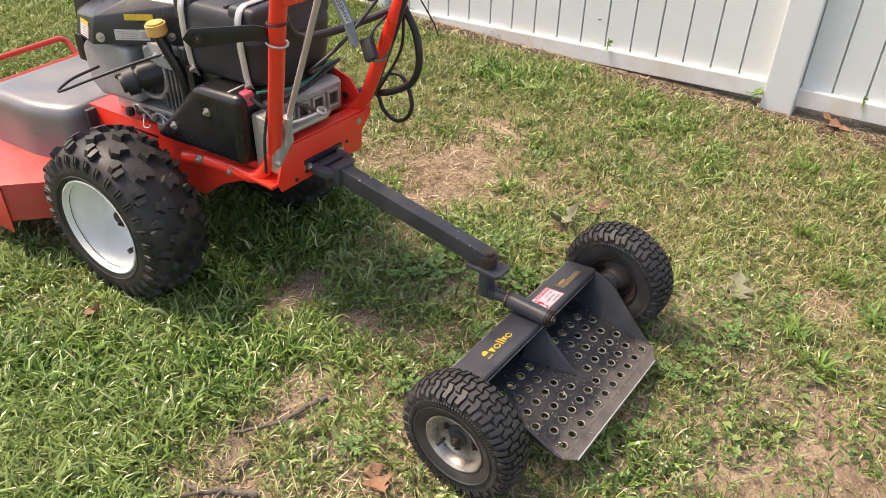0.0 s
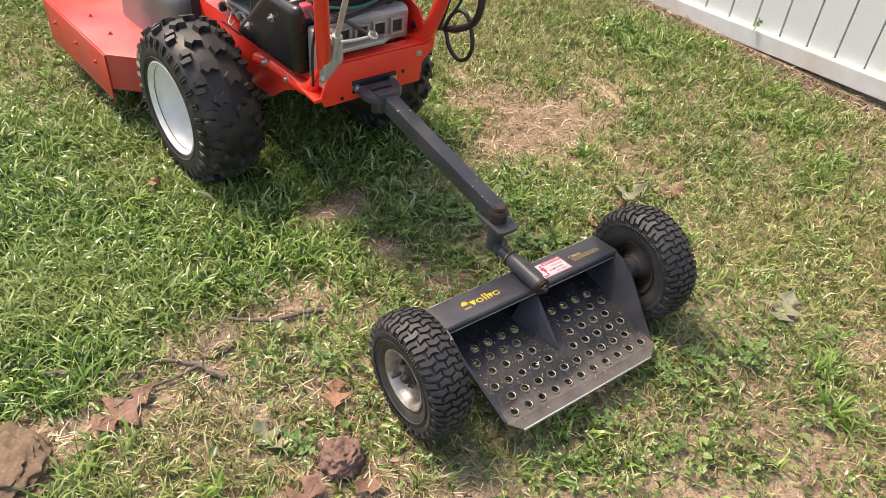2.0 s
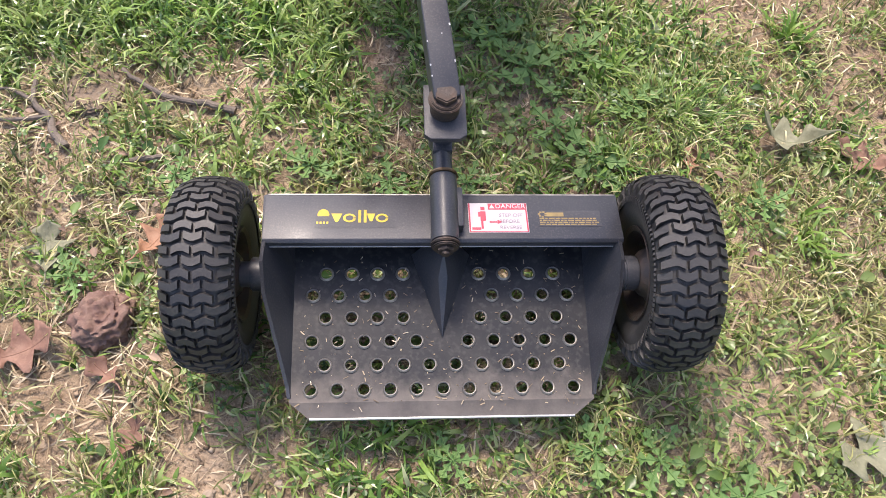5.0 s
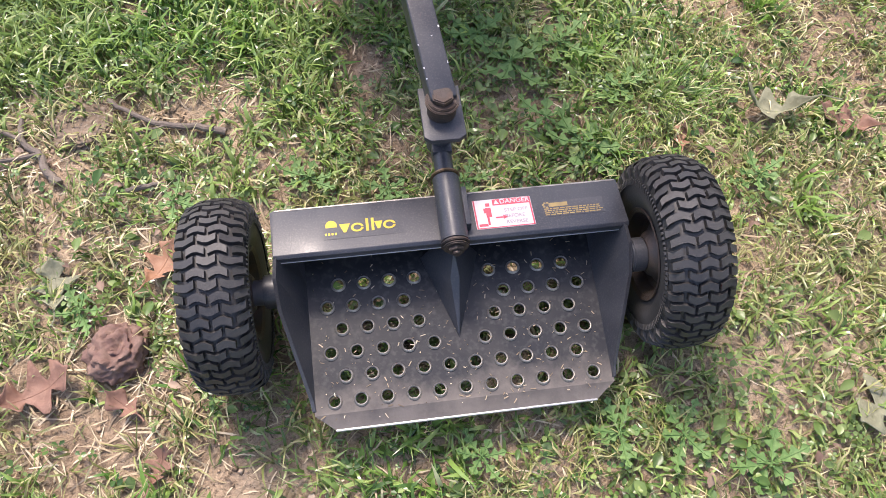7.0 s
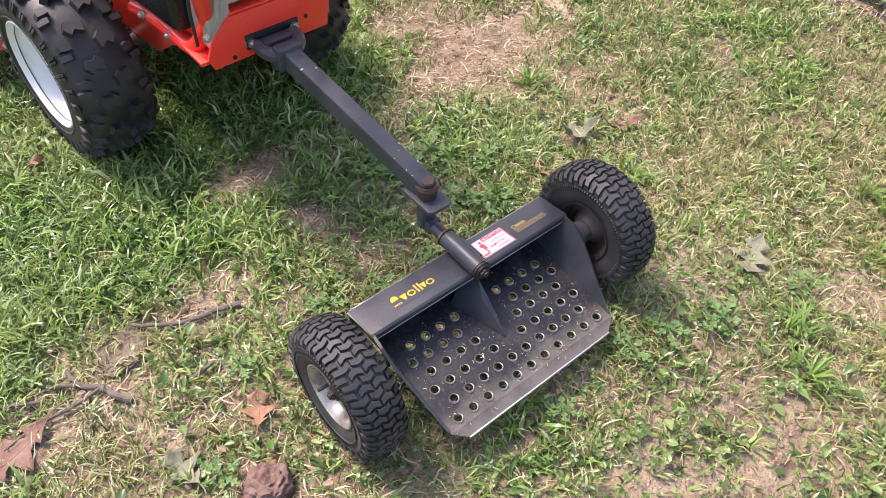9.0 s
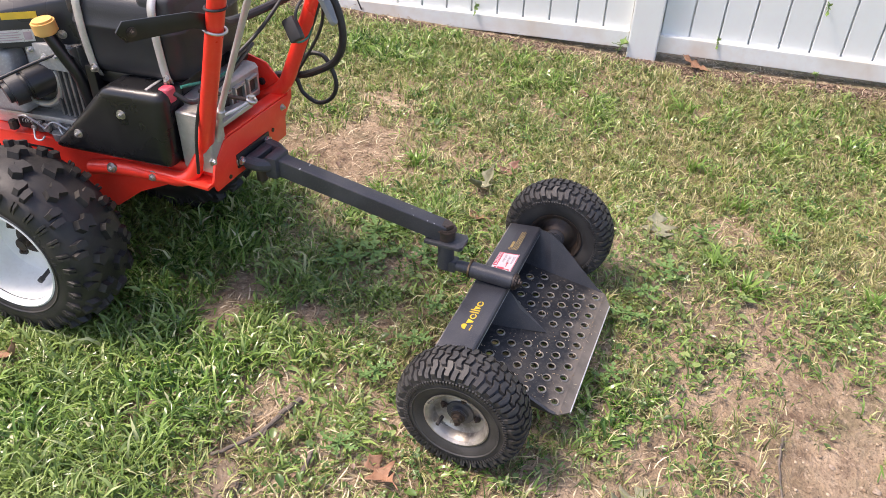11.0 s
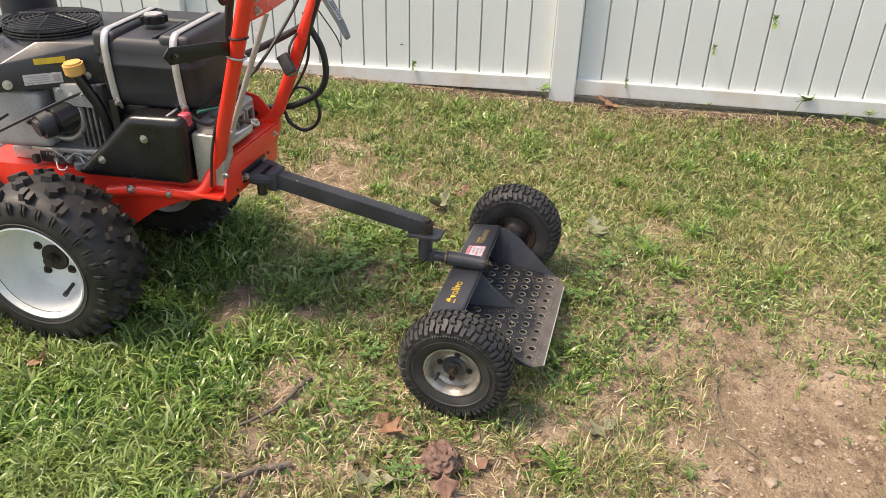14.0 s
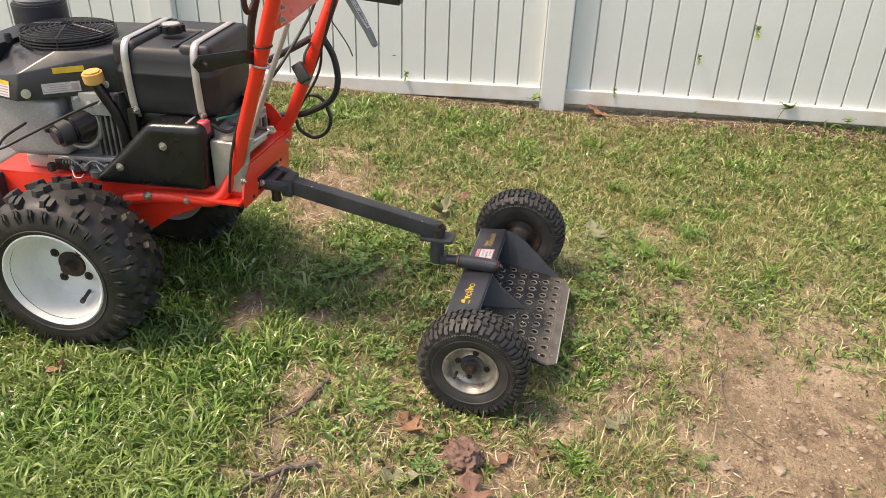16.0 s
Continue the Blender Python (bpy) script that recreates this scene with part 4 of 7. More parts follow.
    tagged(part("clipping_litter", bits, STRAW, s, "pale dry grass clippings on the step", smooth=0), kind="stuff")
    return s


build_sulky()


# ---- brush mower ----
def build_mower():
    mz = ground_z(-0.03, 0.87)
    m = thing("brush_mower", pose(-0.03, 0.87, mz), "orange-red walk-behind brush mower with black engine and knobbly tyres", "brush mower")
    # chassis
    side = [(1.255, 0.388), (0.86, 0.400), (0.52, 0.402), (0.503, 0.395), (0.503, 0.368), (0.60, 0.352), (0.70, 0.308), (0.768, 0.258), (0.85, 0.255), (1.255, 0.27)]
    frame_ob = part("chassis_side", prism(side, -0.178, -0.172, "x", 0.0015), ORANGE, m, "orange-red painted steel side plate")
    part("chassis_side", prism(side, 0.078, 0.083, "x", 0.0015), ORANGE, m)
    part("chassis_top", box(-0.178, 0.083, 0.72, 1.255, 0.391, 0.3965, 0.002), ORANGE, m)
    part("side_slot", box(-0.1786, -0.1756, 0.90, 1.00, 0.368, 0.374, 0.0005), SMOOTH_BLACK, frame_ob, "narrow dark slot")
    rear = prism([(-0.168, 0.360), (-0.176, 0.385), (-0.164, 0.418), (-0.126, 0.455), (0.100, 0.455), (0.122, 0.470), (0.118, 0.440), (0.088, 0.412), (0.084, 0.366)], 0.497, 0.503, "y", 0.0015)
    rear_plate = part("rear_plate", rear, ORANGE, m, "orange-red rear hitch plate")
    part("plate_flange", box(-0.126, 0.105, 0.500, 0.530, 0.4555, 0.4605, 0.002), ORANGE, rear_plate)
    part("hitch_slot", box(-0.099, 0.016, 0.4935, 0.4985, 0.377, 0.408, 0.002), SMOOTH_BLACK, rear_plate, "dark hitch slot")
    for x, z in ((-0.125, 0.372), (0.035, 0.402)):
        part("plate_hole", rod((x, 0.4955, z), (x, 0.498, z), 0.0045, seg=14), SMOOTH_BLACK, rear_plate)
    for x, z in ((-0.088, 0.391), (0.005, 0.393)):
        part("hitch_bolt", hex_bolt((x, 0.496, z), (0, -1, 0), 0.0105, 0.010), ZINC, m, "zinc-plated hitch bolt")
    ear = prism([(0.503, 0.44), (0.503, 0.470), (0.545, 0.520), (0.600, 0.535), (0.620, 0.515), (0.60, 0.44)], 0.104, 0.109, "x", 0.0015)
    part("rear_ear", ear, ORANGE, m)
    part("ear_bolt", hex_bolt((0.078, 0.497, 0.437), (0, -1, 0), 0.006, 0.005), ZINC, m)
    part("inner_floor", box(-0.19, 0.078, 0.503, 0.72, 0.372, 0.380, 0.002), ORANGE, m)
    part("underbody", box(-0.10, 0.06, 0.70, 1.02, 0.27, 0.375, 0.02), RUSTY, m, "grimy dark transaxle housing")
    part("axle_tube", rod((-0.31, 0.886, mz + 0.207), (0.19, 0.868, mz + 0.207), 0.022, seg=24), RUSTY, m, "grimy axle tube")
    chain = bmesh.new()
    for k in range(8):
        rod((-0.165, 0.812, 0.300 - k * 0.0085), (-0.165, 0.812, 0.295 - k * 0.0085), 0.0026, seg=8, bm=chain)
    part("drag_chain", chain, STEEL, m, "short ball chain")
    # handle tubes
    left = rounded_path([(-0.1885, 0.80, 0.352), (-0.182, 0.736, 0.366), (-0.176, 0.650, 0.370), (-0.174, 0.560, 0.370), (-0.150, 0.528, 0.440), (-0.156, 0.518, 0.458), (-0.176, 0.481, 0.550), (-0.199, 0.438, 0.650), (-0.222, 0.396, 0.750), (-0.262, 0.300, 1.000)], 0.05, 8)
    part("handle_tube", tube(left, 0.0155, 18), ORANGE, m, "bent orange-red handle tube")
    right = rounded_path([(0.090, 0.60, 0.42), (0.098, 0.535, 0.450), (0.101, 0.497, 0.480), (0.109, 0.455, 0.585), (0.118, 0.411, 0.700), (0.127, 0.3715, 0.800), (0.135, 0.30, 1.00)], 0.03, 6)
    part("handle_tube", tube(right, 0.0155, 18), ORANGE, m)
    cross = prism([(-0.236, 0.800), (-0.250, 0.93), (0.13, 0.93), (0.13, 0.835), (-0.018, 0.812), (-0.180, 0.800)], 0.356, 0.362, "y", 0.002)
    part("handle_brace", cross, ORANGE, m, "orange-red brace plate between the handle tubes")
    for x, z in ((-0.208, 0.815), (-0.206, 0.840)):
        part("brace_bolt", hex_bolt((x, 0.355, z), (0, -1, 0), 0.007, 0.006), ZINC, m)
    part("handlebar", tube(rounded_path([(-0.322, 0.16, 0.906), (-0.318, 0.25, 0.93), (-0.195, 0.31, 0.99), (0.125, 0.31, 0.99), (0.25, 0.25, 0.93), (0.255, 0.16, 0.906)], 0.04), 0.0145, 14), ORANGE, m)
    for x in (-0.322, 0.255):
        part("grip", rod((x, 0.20, 0.912), (x - 0.002, 0.073, 0.904), 0.0175, seg=20, bevel=0.004), RUBBER, m, "black rubber grip")
    rod_ob = tube([(-0.142, 0.500, 0.462), (-0.141, 0.484, 0.527), (-0.140, 0.428, 0.662), (-0.140, 0.372, 0.795)], 0.0062, 12)
    part("shift_rod", rod_ob, STEEL, m, "bare steel shift rod")
    part("rod_collar", rod((-0.1415, 0.489, 0.516), (-0.141, 0.484, 0.530), 0.0105, seg=16, bevel=0.001), STEEL, m)
    for y, z in ((0.7355, 0.373), (0.638, 0.3725)):
        part("frame_bolt", hex_bolt((-0.2035, y, z), (-1, 0, 0), 0.0092, 0.008), ZINC, m, "zinc-plated frame bolt")
    part("plate_bolt", hex_bolt((-0.171, 0.4955, 0.431), (-0.3, -1, 0), 0.0065, 0.006), ZINC, m)
    # clamp ring and bracket on the left tube
    ring = bmesh.new()
    tube([(-0.217 + 0.0185 * math.cos(a), 0.405 + 0.0185 * math.sin(a), 0.724 + 0.004 * math.sin(a)) for a in np.linspace(0, 2 * math.pi, 24)], 0.0026, 8, ring)
    part("clamp_ring", ring, ZINC, m, "zinc clamp ring")
    br = prism([(-0.196, 0.716), (-0.196, 0.744), (-0.235, 0.757), (-0.345, 0.767), (-0.358, 0.752), (-0.345, 0.734), (-0.235, 0.730)], 0, 0.0035, "y", 0.001)
    bmesh.ops.transform(br, matrix=Matrix.Translation((-0.216, 0.404, 0.004)) @ pose(0, 0, 0, 0, 0, -23) @ Matrix.Translation((0.196, 0, 0)), verts=br.verts[:])
    part("bracket", br, SMOOTH_BLACK, m, "black flat bracket")
    part("bracket_bolt", hex_bolt((-0.344, 0.4565, 0.753), (-0.39, -0.92, 0), 0.0062, 0.005), RUSTY, m)
    # belt cover
    cov = [(0.872, 0.400), (0.792, 0.474), (0.706, 0.560), (0.572, 0.563), (0.580, 0.400)]
    cover = part("belt_cover", prism(cov, -0.216, -0.100, "x", 0.024, seg=6), COVER_BLACK, m, "black moulded belt cover")
    for y, z in ((0.671, 0.509), (0.785, 0.448)):
        part("cover_bolt", hex_bolt((-0.2155, y, z), (-1, 0, 0), 0.0078, 0.006), ZINC, cover, "zinc cover bolt")
    # gearbox between the tubes
    gb = prism([(0.548, 0.458), (0.545, 0.522), (0.553, 0.530), (0.600, 0.534), (0.612, 0.520), (0.612, 0.458)], -0.128, 0.078, "x", 0.004)
    gear = part("gearbox", gb, ALUMINIUM, m, "cast aluminium gearbox with square pockets")
    for k in range(4):
        x = -0.112 + k * 0.046
        rim_bm = bmesh.new()
        for q in ((x, x + 0.036, 0.475, 0.480), (x, x + 0.036, 0.508, 0.513), (x, x + 0.005, 0.480, 0.508), (x + 0.031, x + 0.036, 0.480, 0.508)):
            box(q[0], q[1], 0.5375, 0.5485, q[2], q[3], 0.001, bm=rim_bm)
        part("pocket_rim", rim_bm, ALUMINIUM, gear)
        # dark floor panel: the pocket's shade is put into its colour
        part("pocket", box(x + 0.005, x + 0.031, 0.5445, 0.5475, 0.480, 0.508, 0), RUSTY, gear, "recessed pocket floor with its shade put into the colour")
    lev = prism([(-0.160, 0.505), (-0.010, 0.506), (0.015, 0.520), (-0.06, 0.548), (-0.150, 0.548)], 0.474, 0.484, "z", 0.003)
    rod((-0.147, 0.512, 0.470), (-0.147, 0.508, 0.506), 0.012, seg=18, bm=lev, bevel=0.002)
    part("shift_plate", lev, ALUMINIUM, m, "flat cast shift plate")
    part("lever_arm", tube(rounded_path([(-0.145, 0.505, 0.504), (-0.10, 0.480, 0.512), (-0.066, 0.470, 0.518)], 0.02), 0.0036, 10), STEEL, m)
    eye = tube([(-0.063 + 0.0085 * math.cos(a), 0.468 + 0.008 * math.sin(a), 0.521 + 0.004 * math.sin(a)) for a in np.linspace(0, 2 * math.pi, 22)], 0.0034, 10)
    rod((-0.063, 0.468, 0.512), (-0.063, 0.466, 0.529), 0.006, seg=6, bm=eye)
    part("eye_bolt", eye, ZINC, m, "zinc eye bolt on the lever end")
    part("link_rod", rod((-0.068, 0.472, 0.522), (-0.115, 0.550, 0.545), 0.004, seg=12), RUSTY, m)
    side_box = box(-0.165, -0.115, 0.500, 0.575, 0.395, 0.52, 0.008, 3)
    part("side_case", side_box, ALUMINIUM, m, "grey cast side case")
    part("red_fitting", box(-0.172, -0.146, 0.574, 0.598, 0.532, 0.564, 0.007, 3), RED_INK, m, "red plastic fitting")
    part("drive_housing", box(-0.10, 0.11, 0.60, 0.74, 0.40, 0.56, 0.015, 3), SMOOTH_BLACK, m, "dark housing under the tank")
    pivot = rod((0.02, 0.55, 0.545), (0.02, 0.66, 0.560), 0.014, seg=18, bevel=0.002)
    rod((0.055, 0.55, 0.540), (0.055, 0.66, 0.555), 0.012, seg=18, bm=pivot, bevel=0.002)
    part("linkage_rods", pivot, SMOOTH_BLACK, m, "black linkage rods")
    # fuel tank
    low, high = 0.560, 0.728
    tk = bmesh.new()
    x0, x1, y0, y1 = -0.168, 0.082, 0.552, 0.792
    out = [tuple(q.xy) for q in rounded_path([((x0 + x1) / 2, y0, 0), (x0, y0, 0), (x0, y1, 0), (x1, y1, 0), (x1, y0, 0), ((x0 + x1) / 2 + 0.001, y0, 0)], 0.045, 6)]
    levels = ((low, 0.84), (low + 0.008, 0.90), (low + 0.022, 0.945), (low + 0.045, 0.975), (low + 0.094, 0.995), (low + 0.096, 1.005), (low + 0.101, 1.005), (low + 0.103, 0.995), (high - 0.042, 0.985), (high - 0.026, 0.965), (high - 0.016, 0.93), (high - 0.012, 0.88))
    c = Vector(((x0 + x1) / 2, (y0 + y1) / 2))
    rings = [[tk.verts.new((*(c + (Vector(p) - c) * k), z)) for p in out] for z, k in levels]
    for p, q in zip(rings, rings[1:]):
        for i in range(len(out)):
            tk.faces.new((p[i - 1], p[i], q[i], q[i - 1]))
    tk.faces.new(rings[0][::-1])
    tk.faces.new(rings[-1])
    shoulders = []
    for bx in ((x0 + 0.006, x1 - 0.008, y0 + 0.004, 0.632), (x0 + 0.006, x1 - 0.008, 0.728, y1 - 0.004), (-0.012, x1 - 0.008, y0 + 0.006, y1 - 0.006)):
        shoulders.append(box(bx[0], bx[1], bx[2], bx[3], high - 0.060, high + (0.0005 if bx[0] < -0.1 else -0.0030), 0.016, 5))
    tank = part("fuel_tank", tk, PLASTIC, m, "black plastic fuel tank with two metal straps", smooth=50)
    for sh in shoulders:
        part("tank_shoulder", sh, PLASTIC, tank, smooth=50)
    part("tank_ridge", box(-0.150, 0.060, 0.640, 0.650, high - 0.016, high - 0.006, 0.003, 2), PLASTIC, tank)
    cp = rod((-0.055, 0.692, high - 0.002), (-0.055, 0.692, high + 0.016), 0.027, seg=28, bevel=0.002)
    for k in range(10):
        a = 2 * math.pi * k / 10
        rod((-0.055 + 0.027 * math.cos(a), 0.692 + 0.027 * math.sin(a), high), (-0.055 + 0.027 * math.cos(a), 0.692 + 0.027 * math.sin(a), high + 0.015), 0.0045, seg=8, bm=cp)
    fc = part("fuel_cap", cp, SMOOTH_BLACK, tank, "black ribbed fuel cap with pale top")
    part("cap_disc", rod((-0.055, 0.692, high + 0.015), (-0.055, 0.692, high + 0.019), 0.020, seg=24, bevel=0.001), SILVER_LABEL, fc)
    for y in (0.752, 0.592):
        path = [(-0.155, y, low - 0.008), (-0.166, y, low + 0.02), (-0.1725, y, low + 0.09), (-0.171, y, high - 0.022), (-0.162, y, high - 0.003), (-0.148, y, high + 0.0045), (0.06, y, high + 0.0045), (0.084, y, high - 0.02), (0.087, y, low + 0.09), (0.07, y, low)]
        st = bmesh.new()
        pts = rounded_path(path, 0.012, 4)
        for sgn in (0,):
            a = [st.verts.new(q + Vector((0, -0.0085, 0))) for q in pts]
            b = [st.verts.new(q + Vector((0, 0.0085, 0))) for q in pts]
            for i in range(len(pts) - 1):
                st.faces.new((a[i], a[i + 1], b[i + 1], b[i]))
        ob = part("tank_strap", st, STEEL, m, "bare metal tank strap")
        ob.modifiers.new("thickness", "SOLIDIFY").thickness = 0.002
        part("strap_bolt", hex_bolt((-0.165, y - 0.003, low + 0.012), (-1, 0, -0.2), 0.0075, 0.007), ZINC, m)
    part("tank_support", box(-0.15, 0.07, 0.57, 0.78, 0.536, 0.562, 0.006), SMOOTH_BLACK, m)
    part("tank_post", box(-0.168, -0.150, 0.752, 0.772, 0.43, 0.575, 0.003), SMOOTH_BLACK, m)
    part("shiny_strip", box(-0.200, -0.110, 0.612, 0.618, 0.559, 0.5635, 0.001), STEEL, m, "shiny metal strip")
    # engine
    part("engine_base", box(-0.15, 0.08, 0.82, 1.07, 0.396, 0.43, 0.01, 3), ALUMINIUM, m, "aluminium engine base")
    crank = box(-0.148, 0.10, 0.800, 0.985, 0.42, 0.60, 0.012, 3)
    part("engine_block", crank, ENGINE_DARK, m, "grey cast engine block darkened by grime and painted shade")
    for k in range(5):
        y = 0.800 + k * 0.0135
        part("cooling_fin", prism([(y, 0.452), (y + 0.006, 0.452), (y + 0.006, 0.600), (y, 0.600)], -0.166, -0.146, "x", 0.0015), ENGINE_DARK, m)
    flange = tube([(-0.160, 0.905 + 0.055 * math.cos(a), 0.520 + 0.052 * math.sin(a)) for a in np.linspace(2.6, 6.4, 22)], 0.007, 10)
    part("filter_flange", flange, ALUMINIUM, m, "curved cast flange round the filter")
    part("crankcase_lip", prism([(0.805, 0.440), (0.990, 0.436), (0.990, 0.447), (0.805, 0.452)], -0.178, -0.12, "x", 0.003), ALUMINIUM, m)
    head = prism([(0.925, 0.452), (0.930, 0.585), (1.062, 0.590), (1.098, 0.560), (1.095, 0.47), (1.06, 0.445)], -0.190, -0.06, "x", 0.016, seg=4)
    part("cylinder_cover", head, ENGINE_GREY, m, "pale grey valve cover")
    part("cylinder_cover", prism([(1.06, 0.48), (1.06, 0.60), (1.15, 0.60), (1.16, 0.50)], -0.13, 0.02, "x", 0.012, seg=3), ENGINE_GREY, m)
    # black block added to stand for the shade in the front gap
    part("front_gap", box(-0.19, -0.12, 1.085, 1.115, 0.52, 0.585, 0.006), SMOOTH_BLACK, m)
    part("engine_plate", box(-0.168, -0.150, 0.806, 0.905, 0.552, 0.604, 0.003), ENGINE_GREY, m)
    for y, z in ((0.832, 0.583), (0.862, 0.578), (0.890, 0.590)):
        part("engine_bolt", hex_bolt((-0.168, y, z), (-1, 0, 0), 0.006, 0.005), STEEL, m)
    filt = rod((-0.130, 0.868, 0.536), (-0.192, 0.905, 0.522), 0.0340, seg=36, bevel=0.004)
    f_ob = part("oil_filter", filt, SMOOTH_BLACK, m, "black oil filter")
    dome = rod((-0.190, 0.904, 0.5225), (-0.226, 0.926, 0.514), 0.0330, 0.029, seg=36, bevel=0.009)
    part("filter_end", dome, PLASTIC, f_ob, "dark domed filter end")
    part("filter_nut", rod((-0.205, 0.938, 0.530), (-0.222, 0.949, 0.526), 0.008, seg=18, bevel=0.003), RUSTY, m, "dark metal plug")
    part("loose_cable", tube(smooth_path([(-0.12, 0.79, 0.600), (-0.20, 0.86, 0.578), (-0.30, 0.93, 0.548), (-0.345, 0.975, 0.528), (-0.30, 0.99, 0.537), (-0.23, 0.985, 0.545)], 8), 0.0032, 8), CABLE, m, "loose black cable")
    carb = box(-0.176, -0.13, 0.842, 0.905, 0.404, 0.440, 0.006, 3)
    box(-0.170, -0.13, 0.918, 0.945, 0.402, 0.430, 0.004, 2, bm=carb)
    part("carburettor", carb, ENGINE_DARK, m, "cast carburettor body darkened by grime and painted shade")
    part("carburettor_bowl", rod((-0.172, 0.872, 0.396), (-0.172, 0.872, 0.418), 0.016, 0.019, seg=22, bevel=0.003), ALUMINIUM, m, "round metal carburettor bowl")
    for y, z, r in ((0.838, 0.428, 0.0095), (0.868, 0.436, 0.008), (0.898, 0.424, 0.0105), (0.930, 0.418, 0.007), (0.852, 0.412, 0.006)):
        part("linkage_disc", rod((-0.176, y, z), (-0.184, y, z), r, seg=18, bevel=0.0015), ZINC, m, "bright linkage disc")
    for path in ([(-0.184, 0.838, 0.428), (-0.190, 0.866, 0.446), (-0.186, 0.898, 0.424)], [(-0.186, 0.898, 0.424), (-0.195, 0.925, 0.452), (-0.190, 0.952, 0.446)],
                 [(-0.182, 0.930, 0.418), (-0.200, 0.915, 0.405), (-0.200, 0.900, 0.404), (-0.196, 0.893, 0.412)], [(-0.18, 0.868, 0.436), (-0.192, 0.846, 0.418), (-0.186, 0.825, 0.408)]):
        part("linkage_wire", tube(smooth_path(path, 6), 0.0019, 8), STEEL, m, "bent steel linkage wire")
    spring = tube([(-0.186 + 0.0045 * math.cos(a), 0.905 + 0.0035 * a / 3.0, 0.436 + 0.0045 * math.sin(a)) for a in np.linspace(0, 36, 110)], 0.0009, 5)
    part("governor_spring", spring, ZINC, m, "small coil spring")
    part("governor_box", box(-0.165, -0.12, 0.948, 0.985, 0.402, 0.432, 0.006), RUSTY, m)
    part("drain_plug", rod((-0.178, 0.985, 0.405), (-0.178, 0.985, 0.425), 0.010, seg=6, bevel=0.002), RUSTY, m, "dark drain plug")
    # blower shroud
    hull = bmesh.new()
    fa, fb = Vector((-0.130, 0.800, 0.600)), Vector((-0.222, 1.000, 0.590))
    corners = [fa, fb, (-0.196, 1.090, 0.592), (0.165, 1.090, 0.592), (0.165, 0.775, 0.604), (-0.110, 0.775, 0.604),
               (-0.119, 0.800, 0.686), (-0.210, 0.993, 0.650), (-0.186, 1.085, 0.634), (-0.160, 1.120, 0.632), (0.165, 1.120, 0.632),
               (-0.100, 0.800, 0.694), (-0.150, 0.930, 0.692), (-0.110, 1.075, 0.688), (0.140, 1.075, 0.688), (0.150, 0.780, 0.694), (-0.095, 0.775, 0.694)]
    for q in corners:
        hull.verts.new(q)
    bmesh.ops.convex_hull(hull, input=hull.verts[:])
    bmesh.ops.dissolve_limit(hull, angle_limit=0.06, verts=hull.verts[:], edges=hull.edges[:])
    bmesh.ops.bevel(hull, geom=hull.edges[:], offset=0.003, segments=2, affect="EDGES", profile=0.6, clamp_overlap=True)
    shroud = part("blower_shroud", hull, SHROUD_BLACK, m, "black faceted engine shroud", smooth=30)

    def facet(p, q, top):
        """Axes of a leaning side of the shroud: along it from p to q, up it, and out of it."""
        along = (q - p).normalized()
        out = along.cross(Vector(top) - p).normalized()
        if out.x > 0:
            out = -out
        rise = out.cross(along)
        rise = rise if rise.z > 0 else -rise
        return Matrix.Translation(p) @ Matrix((along, rise, out)).transposed().to_4x4()

    def on_facet(f, s0, s1, h0, h1, lift, bm=None):
        return box(s0, s1, h0, h1, lift, lift + 0.0008, 0, bm=bm, m=f)

    rear_facet = facet(fa, fb, (-0.119, 0.800, 0.686))
    front_facet = facet(fb, Vector((-0.196, 1.090, 0.592)), (-0.210, 0.993, 0.650))
    part("caution_strip", on_facet(rear_facet, 0.067, 0.133, 0.054, 0.067, 0.0004), YELLOW_INK, shroud, "yellow caution strip")
    plate = part("spec_label", on_facet(rear_facet, 0.082, 0.163, 0.011, 0.034, 0.0004), SILVER_LABEL, shroud, "silver engine label with dark print")
    bars = bmesh.new()
    for k in range(4):
        on_facet(rear_facet, 0.106 + 0.004 * (k % 2), 0.158 - 0.006 * (k % 3), 0.0145 + k * 0.0047, 0.0163 + k * 0.0047, 0.001, bars)
    on_facet(rear_facet, 0.086, 0.101, 0.0145, 0.030, 0.001, bars)
    part("print_bars", bars, GREY_INK, plate)
    lab = part("notice_label", on_facet(front_facet, 0.022, 0.066, 0.006, 0.042, 0.0004), WHITE_LABEL, shroud, "white notice label with yellow head")
    part("label_head", on_facet(front_facet, 0.022, 0.066, 0.034, 0.042, 0.001), YELLOW_INK, lab)
    bars = bmesh.new()
    for k in range(4):
        on_facet(front_facet, 0.026, 0.056 - 0.005 * (k % 2), 0.010 + k * 0.006, 0.012 + k * 0.006, 0.001, bars)
    part("print_bars", bars, GREY_INK, lab)
    for s0, h0, big in ((0.198, 0.016, 0.0085), (0.030, 0.020, 0.0070)):
        part("shroud_bolt", hex_bolt(rear_facet @ Vector((s0, h0, 0)), rear_facet.to_3x3() @ Vector((0, 0, 1)), big, 0.006), ZINC, shroud)
    gx, gy, gz = -0.045, 0.955, 0.692
    part("screen_well", rod((gx, gy, gz - 0.004), (gx, gy, gz + 0.014), 0.098, seg=48), SMOOTH_BLACK, m, "dark cooling screen")
    gr = bmesh.new()
    for k in range(9):
        r = 0.018 + k * 0.0108
        z = gz + 0.034 - 0.010 * (r / 0.105) ** 2
